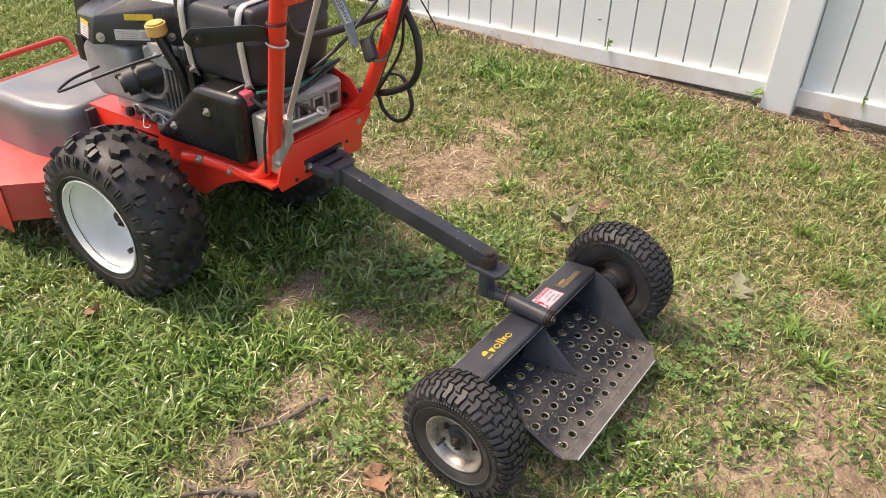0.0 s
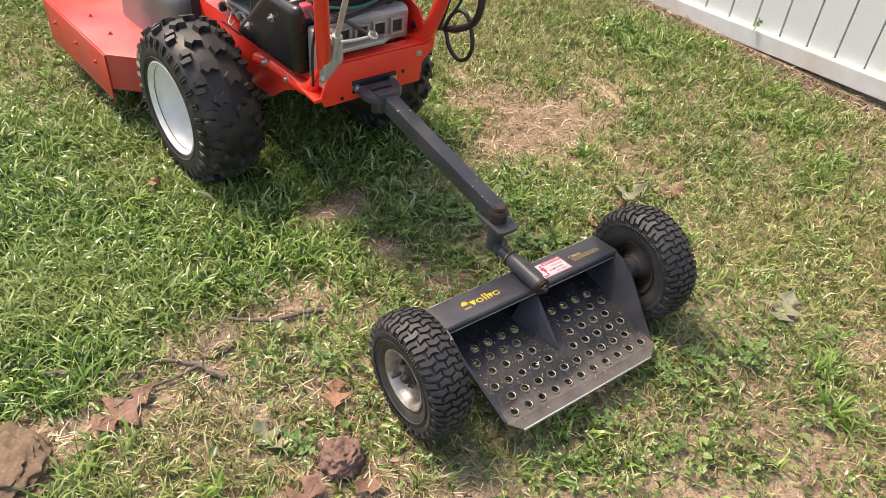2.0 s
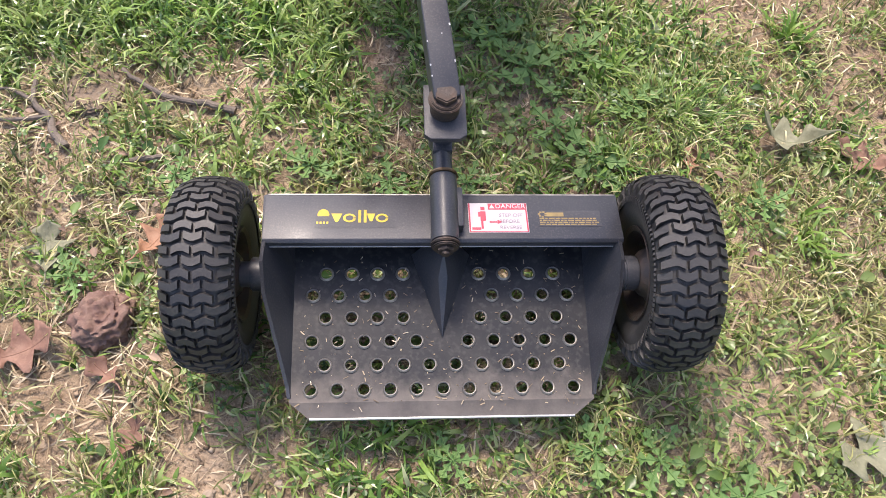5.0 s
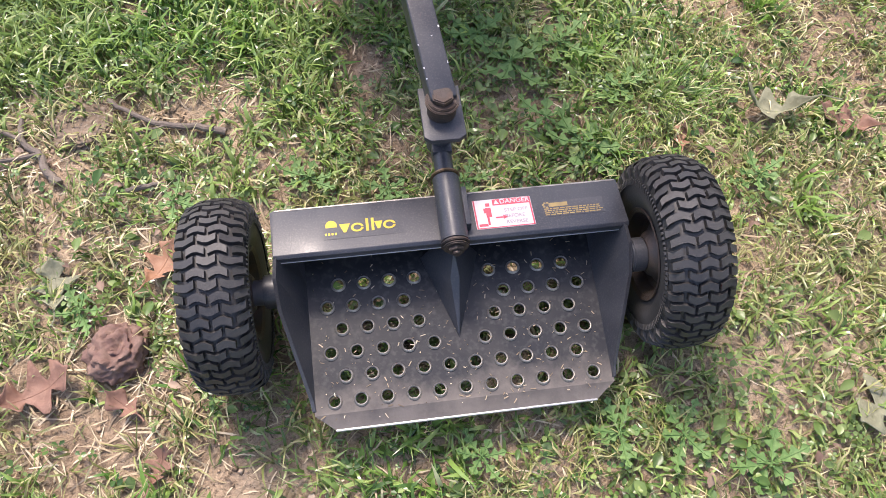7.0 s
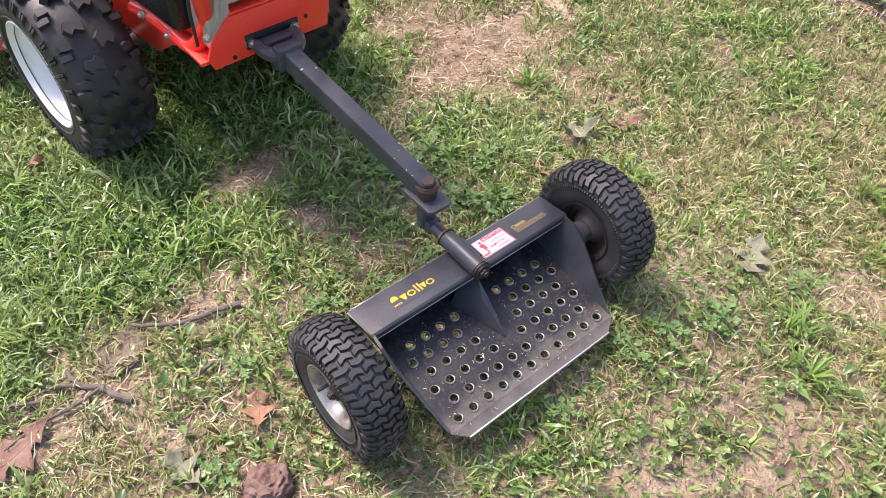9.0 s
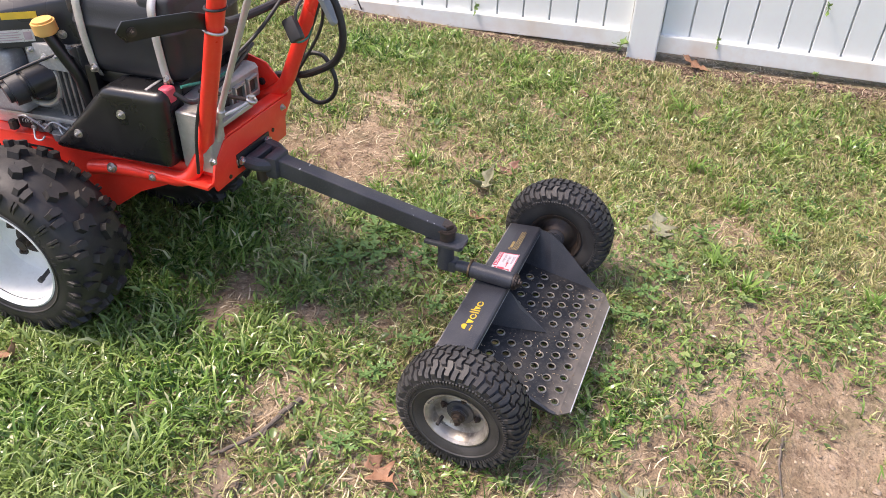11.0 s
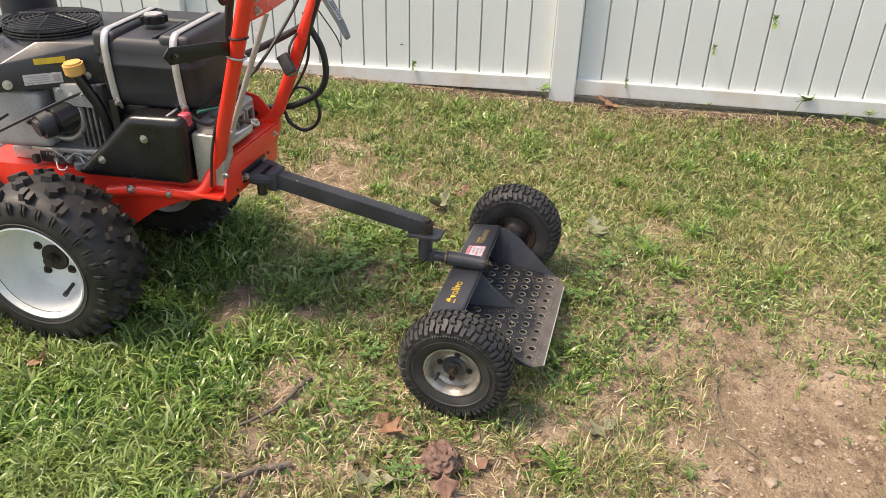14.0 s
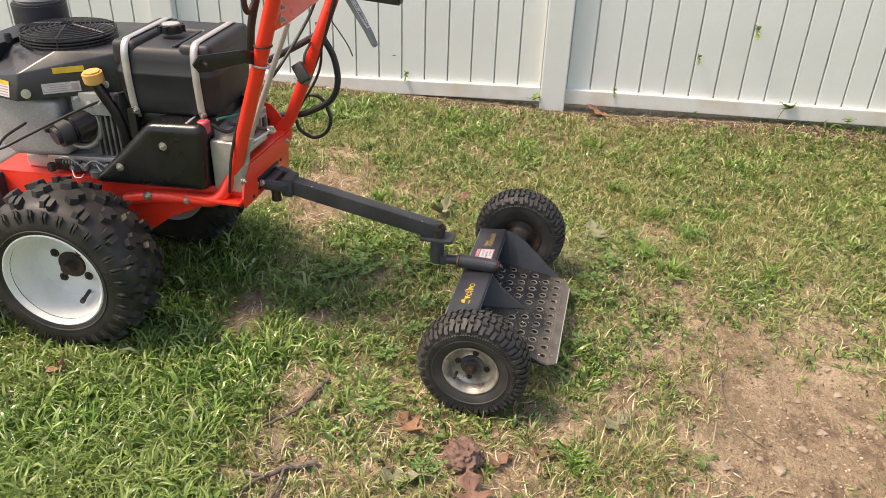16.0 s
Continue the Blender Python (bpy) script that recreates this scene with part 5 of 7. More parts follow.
        tube([(gx + r * math.cos(a), gy + r * math.sin(a), z) for a in np.linspace(0, 2 * math.pi, 40)], 0.0016, 5, gr)
    for k in range(4):
        tube([(gx + 0.106 * math.cos(a), gy + 0.106 * math.sin(a), gz + 0.004 + k * 0.007) for a in np.linspace(0, 2 * math.pi, 48)], 0.0018, 5, gr)
    for k in range(6):
        a = k * math.pi / 3 + 0.3
        c2, s2 = math.cos(a), math.sin(a)
        tube([(gx + 0.016 * c2, gy + 0.016 * s2, gz + 0.0355), (gx + 0.104 * c2, gy + 0.104 * s2, gz + 0.0255), (gx + 0.107 * c2, gy + 0.107 * s2, gz)], 0.002, 6, gr)
    part("finger_guard", gr, CABLE, m, "black wire finger guard")
    part("shroud_knob", rod((-0.14, 1.045, 0.700), (-0.14, 1.045, 0.722), 0.008, seg=14, bevel=0.002), CABLE, m)
    can = rod((0.075, 1.10, 0.66), (0.075, 1.10, 0.748), 0.064, seg=36, bevel=0.004)
    part("air_cleaner", can, PLASTIC, m, "black air-cleaner canister")
    part("cleaner_lid", rod((0.075, 1.10, 0.748), (0.075, 1.10, 0.768), 0.060, 0.048, seg=36, bevel=0.008), HOOD_GREY, m, "grey canister lid")
    part("muffler", box(-0.02, 0.14, 1.05, 1.17, 0.48, 0.62, 0.02, 3), RUSTY, m, "dull dark muffler")
    part("front_plate", prism([(1.085, 0.60), (1.06, 0.70), (1.12, 0.705), (1.135, 0.60)], -0.16, 0.12, "x", 0.004), PLASTIC, m)
    # oil filler
    part("oil_filler_tube", tube(smooth_path([(-0.150, 0.792, 0.46), (-0.160, 0.796, 0.54), (-0.170, 0.818, 0.600), (-0.174, 0.832, 0.632)], 6), 0.0125, 16), SMOOTH_BLACK, m)
    oc = rod((-0.174, 0.832, 0.632), (-0.177, 0.8345, 0.660), 0.0225, seg=32, bevel=0.004)
    part("oil_cap", oc, YELLOW, m, "yellow oil filler cap")
    # deck
    dz = mz
    top_out = [(-0.425, 1.20), (-0.350, 1.12), (0.33, 1.12), (0.405, 1.20), (0.405, 1.66), (-0.425, 1.66)]
    deck = bmesh.new()
    lo_z, hi_z = dz + 0.115, dz + 0.238
    prism(top_out, lo_z + 0.02, hi_z, "z", 0.004, bm=deck)
    d = part("deck_shell", deck, DECK_RED, m, "faded red mower deck shell")
    part("deck_skirt", prism([(-0.4290, 1.198), (-0.4290, 1.66), (-0.4245, 1.66), (-0.4245, 1.202)], lo_z - 0.012, hi_z - 0.004, "z", 0.001), DECK_RED, d, "scraped red side skirt")
    for y in (1.28, 1.42, 1.58):
        part("skirt_bolt", hex_bolt((-0.4290, y, dz + 0.185), (-1, 0, 0), 0.006, 0.005, True), DECK_RED, d)
        part("deck_bolt", hex_bolt((-0.365, y + 0.03, hi_z), (0, 0, 1), 0.0055, 0.004, True), DECK_RED, d)
    part("deck_lip", prism([(1.654, hi_z - 0.02), (1.654, hi_z + 0.045), (1.662, hi_z + 0.051), (1.678, hi_z + 0.045), (1.678, hi_z - 0.02)], -0.425, 0.405, "x", 0.002), DECK_RED, d, "raised red front lip")
    part("guard_bar", tube(rounded_path([(-0.46, 1.66, hi_z + 0.0), (-0.46, 1.72, hi_z + 0.090), (0.16, 1.72, hi_z + 0.090), (0.16, 1.66, hi_z + 0.02)], 0.03), 0.0085, 12), DECK_RED, m, "red tubular guard bar")
    hood = [tuple(q.xy) for q in rounded_path([(-0.02, 1.130, 0), (-0.240, 1.130, 0), (-0.283, 1.250, 0), (-0.283, 1.450, 0), (0.243, 1.450, 0), (0.243, 1.250, 0), (0.200, 1.130, 0), (-0.01, 1.130, 0)], 0.045, 7)]
    hb = bmesh.new()
    c = Vector((-0.02, 1.30))
    shape = ((hi_z - 0.01, 1.0, 0), (0.364, 0.975, 0), (0.378, 0.966, 0), (0.388, 0.952, 0), (0.395, 0.930, 0), (0.399, 0.90, 0), (0.401, 0.86, 0))
    rings = [[hb.verts.new((*(c + (Vector(p) - c) * k), z)) for p in hood] for z, k, _ in shape]
    for a, b in zip(rings, rings[1:]):
        for i in range(len(hood)):
            hb.faces.new((a[i - 1], a[i], b[i], b[i - 1]))
    hb.faces.new(rings[-1])
    hb.faces.new(rings[0][::-1])
    part("deck_hood", hb, HOOD_GREY, m, "scuffed grey metal hood over the deck", smooth=60)
    part("hood_rubber", box(-0.205, 0.16, 1.118, 1.134, 0.29, 0.392, 0.006), RUBBER, m, "black rubber flap")
    # wheels
    wheels = knobby_wheel_meshes()
    for x in (-0.3135, 0.205):
        at = Matrix.Translation((x, 0.8925 if x < 0 else 0.868, mz + 0.2085)) @ (pose(0, 0, 0, 0, 0, 180) if x > 0 else Matrix()) @ pose(0, 0, 0, -76)
        w = put_wheel(wheels, m, at, "knobbly all-terrain wheel on a white rim")
        if x < 0:
            sidewall_letters(w, at, "16X6.50-8", 0.134, 0.016, -0.0838, -2.15, RUBBER)
            sidewall_letters(w, at, "11111111", 0.134, 0.016, -0.0838, -0.60, RUBBER, "worn_sidewall_marks")
    # cables
    for path, r, mat in (
        ([(0.10, 0.56, 0.475), (0.148, 0.545, 0.476), (0.152, 0.49, 0.484), (0.152, 0.446, 0.502), (0.152, 0.398, 0.535), (0.152, 0.379, 0.585), (0.152, 0.388, 0.646), (0.146, 0.415, 0.70), (0.142, 0.42, 0.73)], 0.0082, CABLE),
        ([(0.152, 0.535, 0.480), (0.158, 0.507, 0.470), (0.160, 0.493, 0.438), (0.160, 0.456, 0.421), (0.160, 0.420, 0.440), (0.160, 0.406, 0.480), (0.160, 0.428, 0.530), (0.160, 0.462, 0.537), (0.158, 0.490, 0.515), (0.156, 0.503, 0.490)], 0.0048, CABLE),
        ([(0.125, 0.492, 0.490), (0.117, 0.450, 0.578), (0.117, 0.413, 0.665), (0.117, 0.383, 0.745), (0.118, 0.345, 0.85)], 0.0072, CABLE),
        ([(0.145, 0.50, 0.482), (0.150, 0.43, 0.60), (0.142, 0.41, 0.70), (0.145, 0.37, 0.82)], 0.0035, CABLE),
        ([(0.140, 0.425, 0.70), (0.08, 0.47, 0.675), (-0.02, 0.50, 0.665), (-0.12, 0.47, 0.70), (-0.17, 0.44, 0.79), (-0.185, 0.40, 0.90)], 0.0085, CABLE),
        ([(-0.21, 0.42, 0.93), (-0.222, 0.425, 0.86), (-0.210, 0.425, 0.825), (-0.190, 0.415, 0.85), (-0.18, 0.39, 0.93)], 0.006, CABLE),
        ([(0.09, 0.57, 0.56), (-0.04, 0.52, 0.585), (0.02, 0.48, 0.64), (0.11, 0.43, 0.75), (0.12, 0.40, 0.83)], 0.0038, CABLE),
        ([(0.10, 0.57, 0.56), (-0.05, 0.535, 0.545), (-0.15, 0.53, 0.54), (-0.17, 0.56, 0.56)], 0.0045, CABLE),
        ([(0.06, 0.56, 0.57), (-0.06, 0.53, 0.560), (-0.16, 0.55, 0.57)], 0.003, GREEN_WIRE),
        ([(0.10, 0.425, 0.69), (0.06, 0.425, 0.672), (0.050, 0.425, 0.650)], 0.0032, CABLE),
        ([(0.060, 0.447, 0.607), (0.080, 0.440, 0.592), (0.108, 0.432, 0.600), (0.116, 0.422, 0.650)], 0.0022, GREEN_WIRE),
        ([(-0.178, 0.53, 0.40), (-0.185, 0.510, 0.50), (-0.178, 0.480, 0.60), (-0.172, 0.45, 0.66)], 0.0032, CABLE),
        ([(0.150, 0.40, 0.75), (0.17, 0.36, 0.68), (0.175, 0.345, 0.645)], 0.0015, CABLE),
    ):
        part("cable", tube(smooth_path(path, 8), r, 10), mat, m, "black cable" if mat is CABLE else "thin green wire")
    part("connector", box(-0.009, 0.009, -0.014, 0.014, -0.024, 0.024, 0.004, m=Matrix.Translation((0.055, 0.435, 0.628)) @ pose(0, 0, 0, -35, 20, 0)), CABLE, m, "black plug connector")
    part("cable_tie", tube([(0.130 + 0.021 * math.cos(a), 0.418 + 0.021 * math.sin(a), 0.695) for a in np.linspace(0, 2 * math.pi, 20)], 0.0022, 6), CABLE, m)
    part("cable_tie", tube([(-0.226 + 0.0175 * math.cos(a), 0.390 + 0.0175 * math.sin(a), 0.765) for a in np.linspace(0, 2 * math.pi, 20)], 0.0022, 6), CABLE, m)
    lev = prism([(0.124, 0.810), (0.128, 0.806), (0.134, 0.810), (0.146, 0.834), (0.165, 0.862), (0.179, 0.884), (0.207, 0.925), (0.189, 0.935), (0.161, 0.890), (0.143, 0.858), (0.131, 0.832)], -0.314, -0.304, "x", 0.003)
    turn = Matrix.Translation((-0.309, 0.150, 0.845)) @ Matrix.Rotation(radians(78), 4, Vector((0, 0.545, 0.839))) @ Matrix.Translation((0.309, -0.150, -0.845))
    bmesh.ops.transform(lev, matrix=turn, verts=lev.verts[:])
    lever = part("control_lever", lev, LEVER_GREY, m, "grey moulded control lever")
    tag = box(-0.3152, -0.3140, -0.0055, 0.0055, 0.0, 0.062, 0.0004)
    bmesh.ops.transform(tag, matrix=Matrix.Translation((0, 0.143, 0.838)) @ pose(0, 0, 0, -33), verts=tag.verts[:])
    bmesh.ops.transform(tag, matrix=turn, verts=tag.verts[:])
    tag_ob = part("lever_label", tag, WHITE_LABEL, lever, "pale label strip with dark lettering")
    flat_letters("WHEEL C", 0.0105, CABLE, tag_ob, turn @ Vector((-0.3154, 0.1475, 0.8375)), (0, 0.545, 0.839), turn.to_3x3() @ Vector((0, -0.839, 0.545)), "lettering")
    # all but the hitch plate, the handles and their cables stands slightly askew to the drawbar
    straight = {"rear_plate", "hitch_bolt", "ear_bolt", "rear_ear", "handle_tube", "handle_brace", "brace_bolt", "handlebar", "grip", "shift_rod", "rod_collar", "plate_bolt", "clamp_ring",
                "bracket", "bracket_bolt", "cable", "connector", "cable_tie", "control_lever", "gearbox", "shift_plate", "lever_arm", "eye_bolt", "link_rod", "side_case", "red_fitting", "inner_floor", "drag_chain"}
    askew = Matrix.Translation((-0.188, 0.69, -0.002)) @ pose(0, 0, 0, 0, 0, 5.5) @ Matrix.Translation((0.2, -0.69, 0))
    for ob in m.children:
        if ob.name.split(".")[0] not in straight:
            ob.matrix_basis = askew @ ob.matrix_basis
    return m


build_mower()


# ---- grass ----
rs = np.random.RandomState(7)


def lattice_noise(x, y, scale, seed):
    """Smooth value noise on arrays."""
    r = np.random.RandomState(seed)
    t = r.rand(64, 64)
    u, w = x * scale + 17.3, y * scale + 9.1
    i, j = np.floor(u).astype(int), np.floor(w).astype(int)
    f, g = u - i, w - j
    f, g = f * f * (3 - 2 * f), g * g * (3 - 2 * g)
    q = lambda a, b: t[a % 64, b % 64]
    return (q(i, j) * (1 - f) + q(i + 1, j) * f) * (1 - g) + (q(i, j + 1) * (1 - f) + q(i + 1, j + 1) * f) * g


def lawn_height(x, y):
    return np.array([ground_z(a, b) for a, b in zip(x, y)])


def spot(x, y, cx, cy, rx, ry):
    return np.exp(-(((x - cx) / rx) ** 2 + ((y - cy) / ry) ** 2))


def broken(x, y, seed, wide=4.0, fine=13.0):
    """Uneven edges for the zones, about 0."""
    return 0.9 * (lattice_noise(x, y, wide, seed) - 0.5) + 0.8 * (lattice_noise(x, y, fine, seed + 20) - 0.5) + 0.4 * (lattice_noise(x, y, 31.0, seed + 40) - 0.5)


def ramp(v, lo, hi):
    return np.clip((v - lo) / (hi - lo), 0, 1)


def bareness(x, y):
    """1 on bare soil, 0 where something grows."""
    v = -0.12 + 0.6 * broken(x, y, 2) + 0.17 * ramp(x, 0.3, 0.6)
    for cx, cy, rx, ry, k in ((-0.38, 0.31, 0.12, 0.05, 0.7), (-0.54, 0.24, 0.09, 0.06, 0.35), (-0.62, 0.08, 0.12, 0.10, 0.45), (-0.90, 0.21, 0.12, 0.07, 0.9), (-0.58, -0.12, 0.18, 0.12, 0.35), (-0.05, -0.90, 0.42, 0.26, 1.1),
                             (-0.36, -0.70, 0.26, 0.20, 0.8), (-0.26, -0.40, 0.20, 0.12, 0.7), (0.48, 0.57, 0.24, 0.12, 1.35), (0.78, 0.26, 0.18, 0.11, 0.75), (0.95, 0.62, 0.22, 0.18, 0.65), (0.72, -0.02, 0.12, 0.10, 0.5), (1.25, 0.45, 0.15, 0.12, 0.5),
                             (-0.04, 0.19, 0.055, 0.09, 1.1), (-0.08, 0.36, 0.06, 0.08, 1.1), (-0.13, 0.56, 0.14, 0.06, 1.1), (0.33, -0.58, 0.16, 0.06, 0.7), (0.04, -0.33, 0.10, 0.03, 0.5), (0.24, 0.42, 0.08, 0.05, 0.5), (1.15, 0.15, 0.10, 0.12, 0.4), (0.50, 0.86, 0.16, 0.14, 0.9), (0.66, 0.74, 0.16, 0.10, 0.7), (-0.35, -0.29, 0.13, 0.07, 0.9), (-0.48, -0.20, 0.10, 0.05, 0.6)):
        v = v + k * spot(x, y, cx, cy, rx, ry)
    for cx, cy in TUFTS:
        v = v - 0.5 * spot(x, y, cx, cy, 0.045, 0.045)
    v = v + 0.05 * DRY_LEFT(x, y)
    v = v + 1.2 * ramp(x, fence_x(y) - 0.16, fence_x(y) - 0.06)
    return np.clip(v, 0, 1)


TUFTS = ((0.99, -0.37), (0.86, -0.50), (0.66, 0.42), (0.57, 0.02), (0.43, -0.57), (0.52, -0.86), (0.91, -0.72), (0.51, -0.47), (0.30, 0.33),
         (1.20, -0.62), (1.35, -0.25), (1.45, 0.35), (0.70, -0.62), (-0.42, -0.33), (-0.70, -0.05))


def thick(x, y):
    """Long soft grass, thick behind and beside the machine."""
    v = 0.10 + broken(x, y, 5)
    v = v + 1.0 * spot(x, y, -0.85, 0.80, 0.60, 0.52) + 0.75 * spot(x, y, -0.15, 0.50, 0.32, 0.20) + 0.8 * spot(x, y, 0.0, 0.95, 0.5, 0.4) + 0.5 * spot(x, y, -1.2, 0.1, 0.35, 0.5)
    v = v + 0.35 * spot(x, y, 1.35, 0.75, 0.22, 0.8) + 0.25 * spot(x, y, 0.30, 0.24, 0.2, 0.15) + 0.3 * spot(x, y, 1.25, -0.75, 0.3, 0.25) + 0.9 * ramp(y, 1.5, 2.2) - 0.22 * ramp(-y, -0.25, 0.0) * ramp(x, -0.45, -0.3) * ramp(-x, -0.7, -0.5)
    return np.clip(v, 0, 1) * (1 - bareness(x, y))


def weedy(x, y):
    """Short clover, creeping weeds and leafy shoots."""
    v = 0.15 + 0.9 * broken(x, y, 11, 5.0, 15.0) + 0.60 * spot(x, y, 0.10, 0.15, 0.42, 0.32) + 0.30 * spot(x, y, 0.35, -0.45, 0.35, 0.22) + 0.25 * spot(x, y, 0.10, -0.34, 0.30, 0.07) + 0.3 * spot(x, y, -0.35, 0.02, 0.25, 0.25) + 0.35 * spot(x, y, -0.25, -0.60, 0.3, 0.2)
    return np.clip(v, 0, 1) * (1 - 0.85 * bareness(x, y))


def DRY_LEFT(x, y):
    """The worn, strawy side of the lawn."""
    return ramp(-x, 0.25, 0.45) * ramp(-y, -0.34, -0.12)


CLEAR = [(-0.318, 0.250, -0.41, 0.270, 0.022), (-0.41, 0.270, -0.507, 0.330, 0.022), (-0.572, 0.180, -0.605, 0.235, 0.024), (-0.605, 0.235, -0.640, 0.305, 0.024), (-0.605, 0.235, -0.78, 0.222, 0.02), (-0.86, 0.362, -0.70, 0.276, 0.014), (-0.99, 0.185, -0.93, 0.20, 0.09),
         (-0.474, -0.10, -0.474, -0.10, 0.055), (-0.412, 0.024, -0.412, 0.024, 0.04), (0.585, -0.31, 0.585, -0.31, 0.045), (-0.575, -0.148, -0.575, -0.148, 0.05), (-0.72, 0.20, -0.80, 0.21, 0.05), (0.56, 0.19, 0.56, 0.19, 0.04), (-0.275, -0.41, -0.275, -0.41, 0.04)]


def clear_of(x, y):
    """0 close to what lies on the lawn."""
    keep = np.ones_like(x)
    for ax, ay, bx, by, r in CLEAR:
        dx, dy = bx - ax, by - ay
        t = np.clip(((x - ax) * dx + (y - ay) * dy) / max(dx * dx + dy * dy, 1e-9), 0, 1)
        keep *= np.hypot(x - ax - t * dx, y - ay - t * dy) > r
    return keep


def scatter(n, x0, x1, y0, y1, chance):
    x, y = rs.uniform(x0, x1, n), rs.uniform(y0, y1, n)
    keep = rs.rand(n) < chance(x, y)
    keep &= x < fence_x(y) + 0.05
    return x[keep], y[keep]


def mesh_from(name, verts, starts, loops, mat, label, category):
    me = bpy.data.meshes.new(name)
    me.vertices.add(len(verts))
    me.vertices.foreach_set("co", verts.astype(np.float32).ravel())
    me.loops.add(len(loops))
    me.loops.foreach_set("vertex_index", loops.astype(np.int32))
    me.polygons.add(len(starts))
    me.polygons.foreach_set("loop_start", starts.astype(np.int32))
    me.update(calc_edges=True)
    me.materials.append(mat)
    return tagged(new(name, me), label, category, kind="stuff")


def blades(name, x, y, length, width, lean, mat, label, category, droop=0.5, way=None):
    """Tapered arching blades, seven corners each."""
    n = len(x)
    z = lawn_height(x, y) - 0.003
    a = rs.uniform(0, 2 * np.pi, n) if way is None else way
    turn = a + np.pi / 2 + rs.normal(0, 0.45, n)
    s = np.stack([np.cos(turn), np.sin(turn), rs.normal(0, 0.3, n)], 1) * (width / 2)[:, None]
    p = np.stack([x, y, z], 1)
    bend = rs.normal(0, 0.35, n)
    rings = [(p, 0.75)]
    for k, wide in ((0, 1.0), (1, 0.8), (2, 0.0)):
        th = np.clip(lean + (k - 0.4) * droop, 0, 1.9)
        aa = a + bend * k
        p = p + np.stack([np.cos(aa) * np.sin(th), np.sin(aa) * np.sin(th), np.cos(th)], 1) * (length * 0.36)[:, None]
        p[:, 2] = np.maximum(p[:, 2], z + 0.004)
        rings.append((p, wide))
    v = np.stack([rings[0][0] - s * 0.75, rings[0][0] + s * 0.75, rings[1][0] + s, rings[1][0] - s, rings[2][0] + s * 0.8, rings[2][0] - s * 0.8, rings[3][0]], 1).reshape(-1, 3)
    o = np.arange(n)[:, None] * 7
    loops = np.concatenate([o + [0, 1, 2, 3], o + [3, 2, 4, 5], o + [5, 4, 6]], 1).ravel()
    starts = (np.arange(n)[:, None] * 11 + [0, 4, 8]).ravel()
    return mesh_from(name, v, starts, loops, mat, label, category)


def tufted(cx, cy, each, spread):
    """Blade feet round tuft centres, with the way each blade leans."""
    n = len(cx)
    a = rs.uniform(0, 2 * np.pi, (n, each))
    r = np.abs(rs.normal(0, spread, (n, each)))
    x, y = cx[:, None] + r * np.cos(a), cy[:, None] + r * np.sin(a)
    comb = rs.uniform(0, 2 * np.pi, n)[:, None]
    wx, wy = np.cos(a) + 0.9 * np.cos(comb), np.sin(a) + 0.9 * np.sin(comb)
    way = np.arctan2(wy, wx) + rs.normal(0, 0.4, (n, each))
    return x.ravel(), y.ravel(), way.ravel()


NEAR = (-1.7, 1.95, -1.45, 1.65)

# long soft grass in tufts
x, y = scatter(46000, *NEAR, lambda x, y: thick(x, y) ** 1.4 * clear_of(x, y))
x, y, way = tufted(x, y, 7, 0.011)
n = len(x)
T = thick(x, y)
coarse = rs.rand(n) < 0.42
blades("grass", x, y, rs.uniform(0.025, 0.075, n) * (0.55 + 0.6 * T), np.where(coarse, rs.uniform(0.0042, 0.0078, n), rs.uniform(0.0020, 0.0040, n)), np.abs(rs.normal(0.65, 0.35, n)), GRASS,
       "long soft green lawn grass, trampled and uneven", "grass", 0.62, way)
# bright coarse tufts in thin turf
cx = np.array([p[0] for p in TUFTS for _ in range(6)]) + rs.normal(0, 0.020, 6 * len(TUFTS))
cy = np.array([p[1] for p in TUFTS for _ in range(6)]) + rs.normal(0, 0.020, 6 * len(TUFTS))
x, y, way = tufted(cx, cy, 7, 0.007)
n = len(x)
blades("coarse_grass", x, y, rs.uniform(0.035, 0.085, n), rs.uniform(0.0032, 0.0068, n), np.abs(rs.normal(0.55, 0.3, n)), COARSE_GRASS, "bright green tufts of coarse grass in thin turf", "grass", 0.6, way)
# short green shoots everywhere but on bare soil
x, y = scatter(130000, *NEAR, lambda x, y: np.clip(0.38 + 0.9 * broken(x, y, 8) + 0.35 * weedy(x, y) - 0.30 * DRY_LEFT(x, y), 0, 1) * (1 - bareness(x, y)) ** 2 * (0.35 + 0.65 * clear_of(x, y)))
n = len(x)
blades("short_grass", x, y, rs.uniform(0.016, 0.048, n), rs.uniform(0.0024, 0.0056, n), np.abs(rs.normal(0.8, 0.4, n)), GRASS, "short green grass shoots in thin turf", "grass", 0.6)
# thin yellowing turf
x, y = scatter(90000, *NEAR, lambda x, y: (0.25 + 0.65 * ramp(x, 0.25, 0.75) + 0.35 * ramp(-x, 0.3, 0.6) * ramp(-y, -0.2, 0.2) + 0.8 * broken(x, y, 14)) * np.clip(1 - 1.1 * bareness(x, y), 0, 1) ** 1.3 * (0.3 + 0.7 * clear_of(x, y)))
n = len(x)
blades("dry_grass", x, y, rs.uniform(0.018, 0.054, n), rs.uniform(0.0016, 0.0038, n), np.abs(rs.normal(0.95, 0.45, n)), DRY_GRASS, "yellowed thin lawn grass", "grass", 0.6)
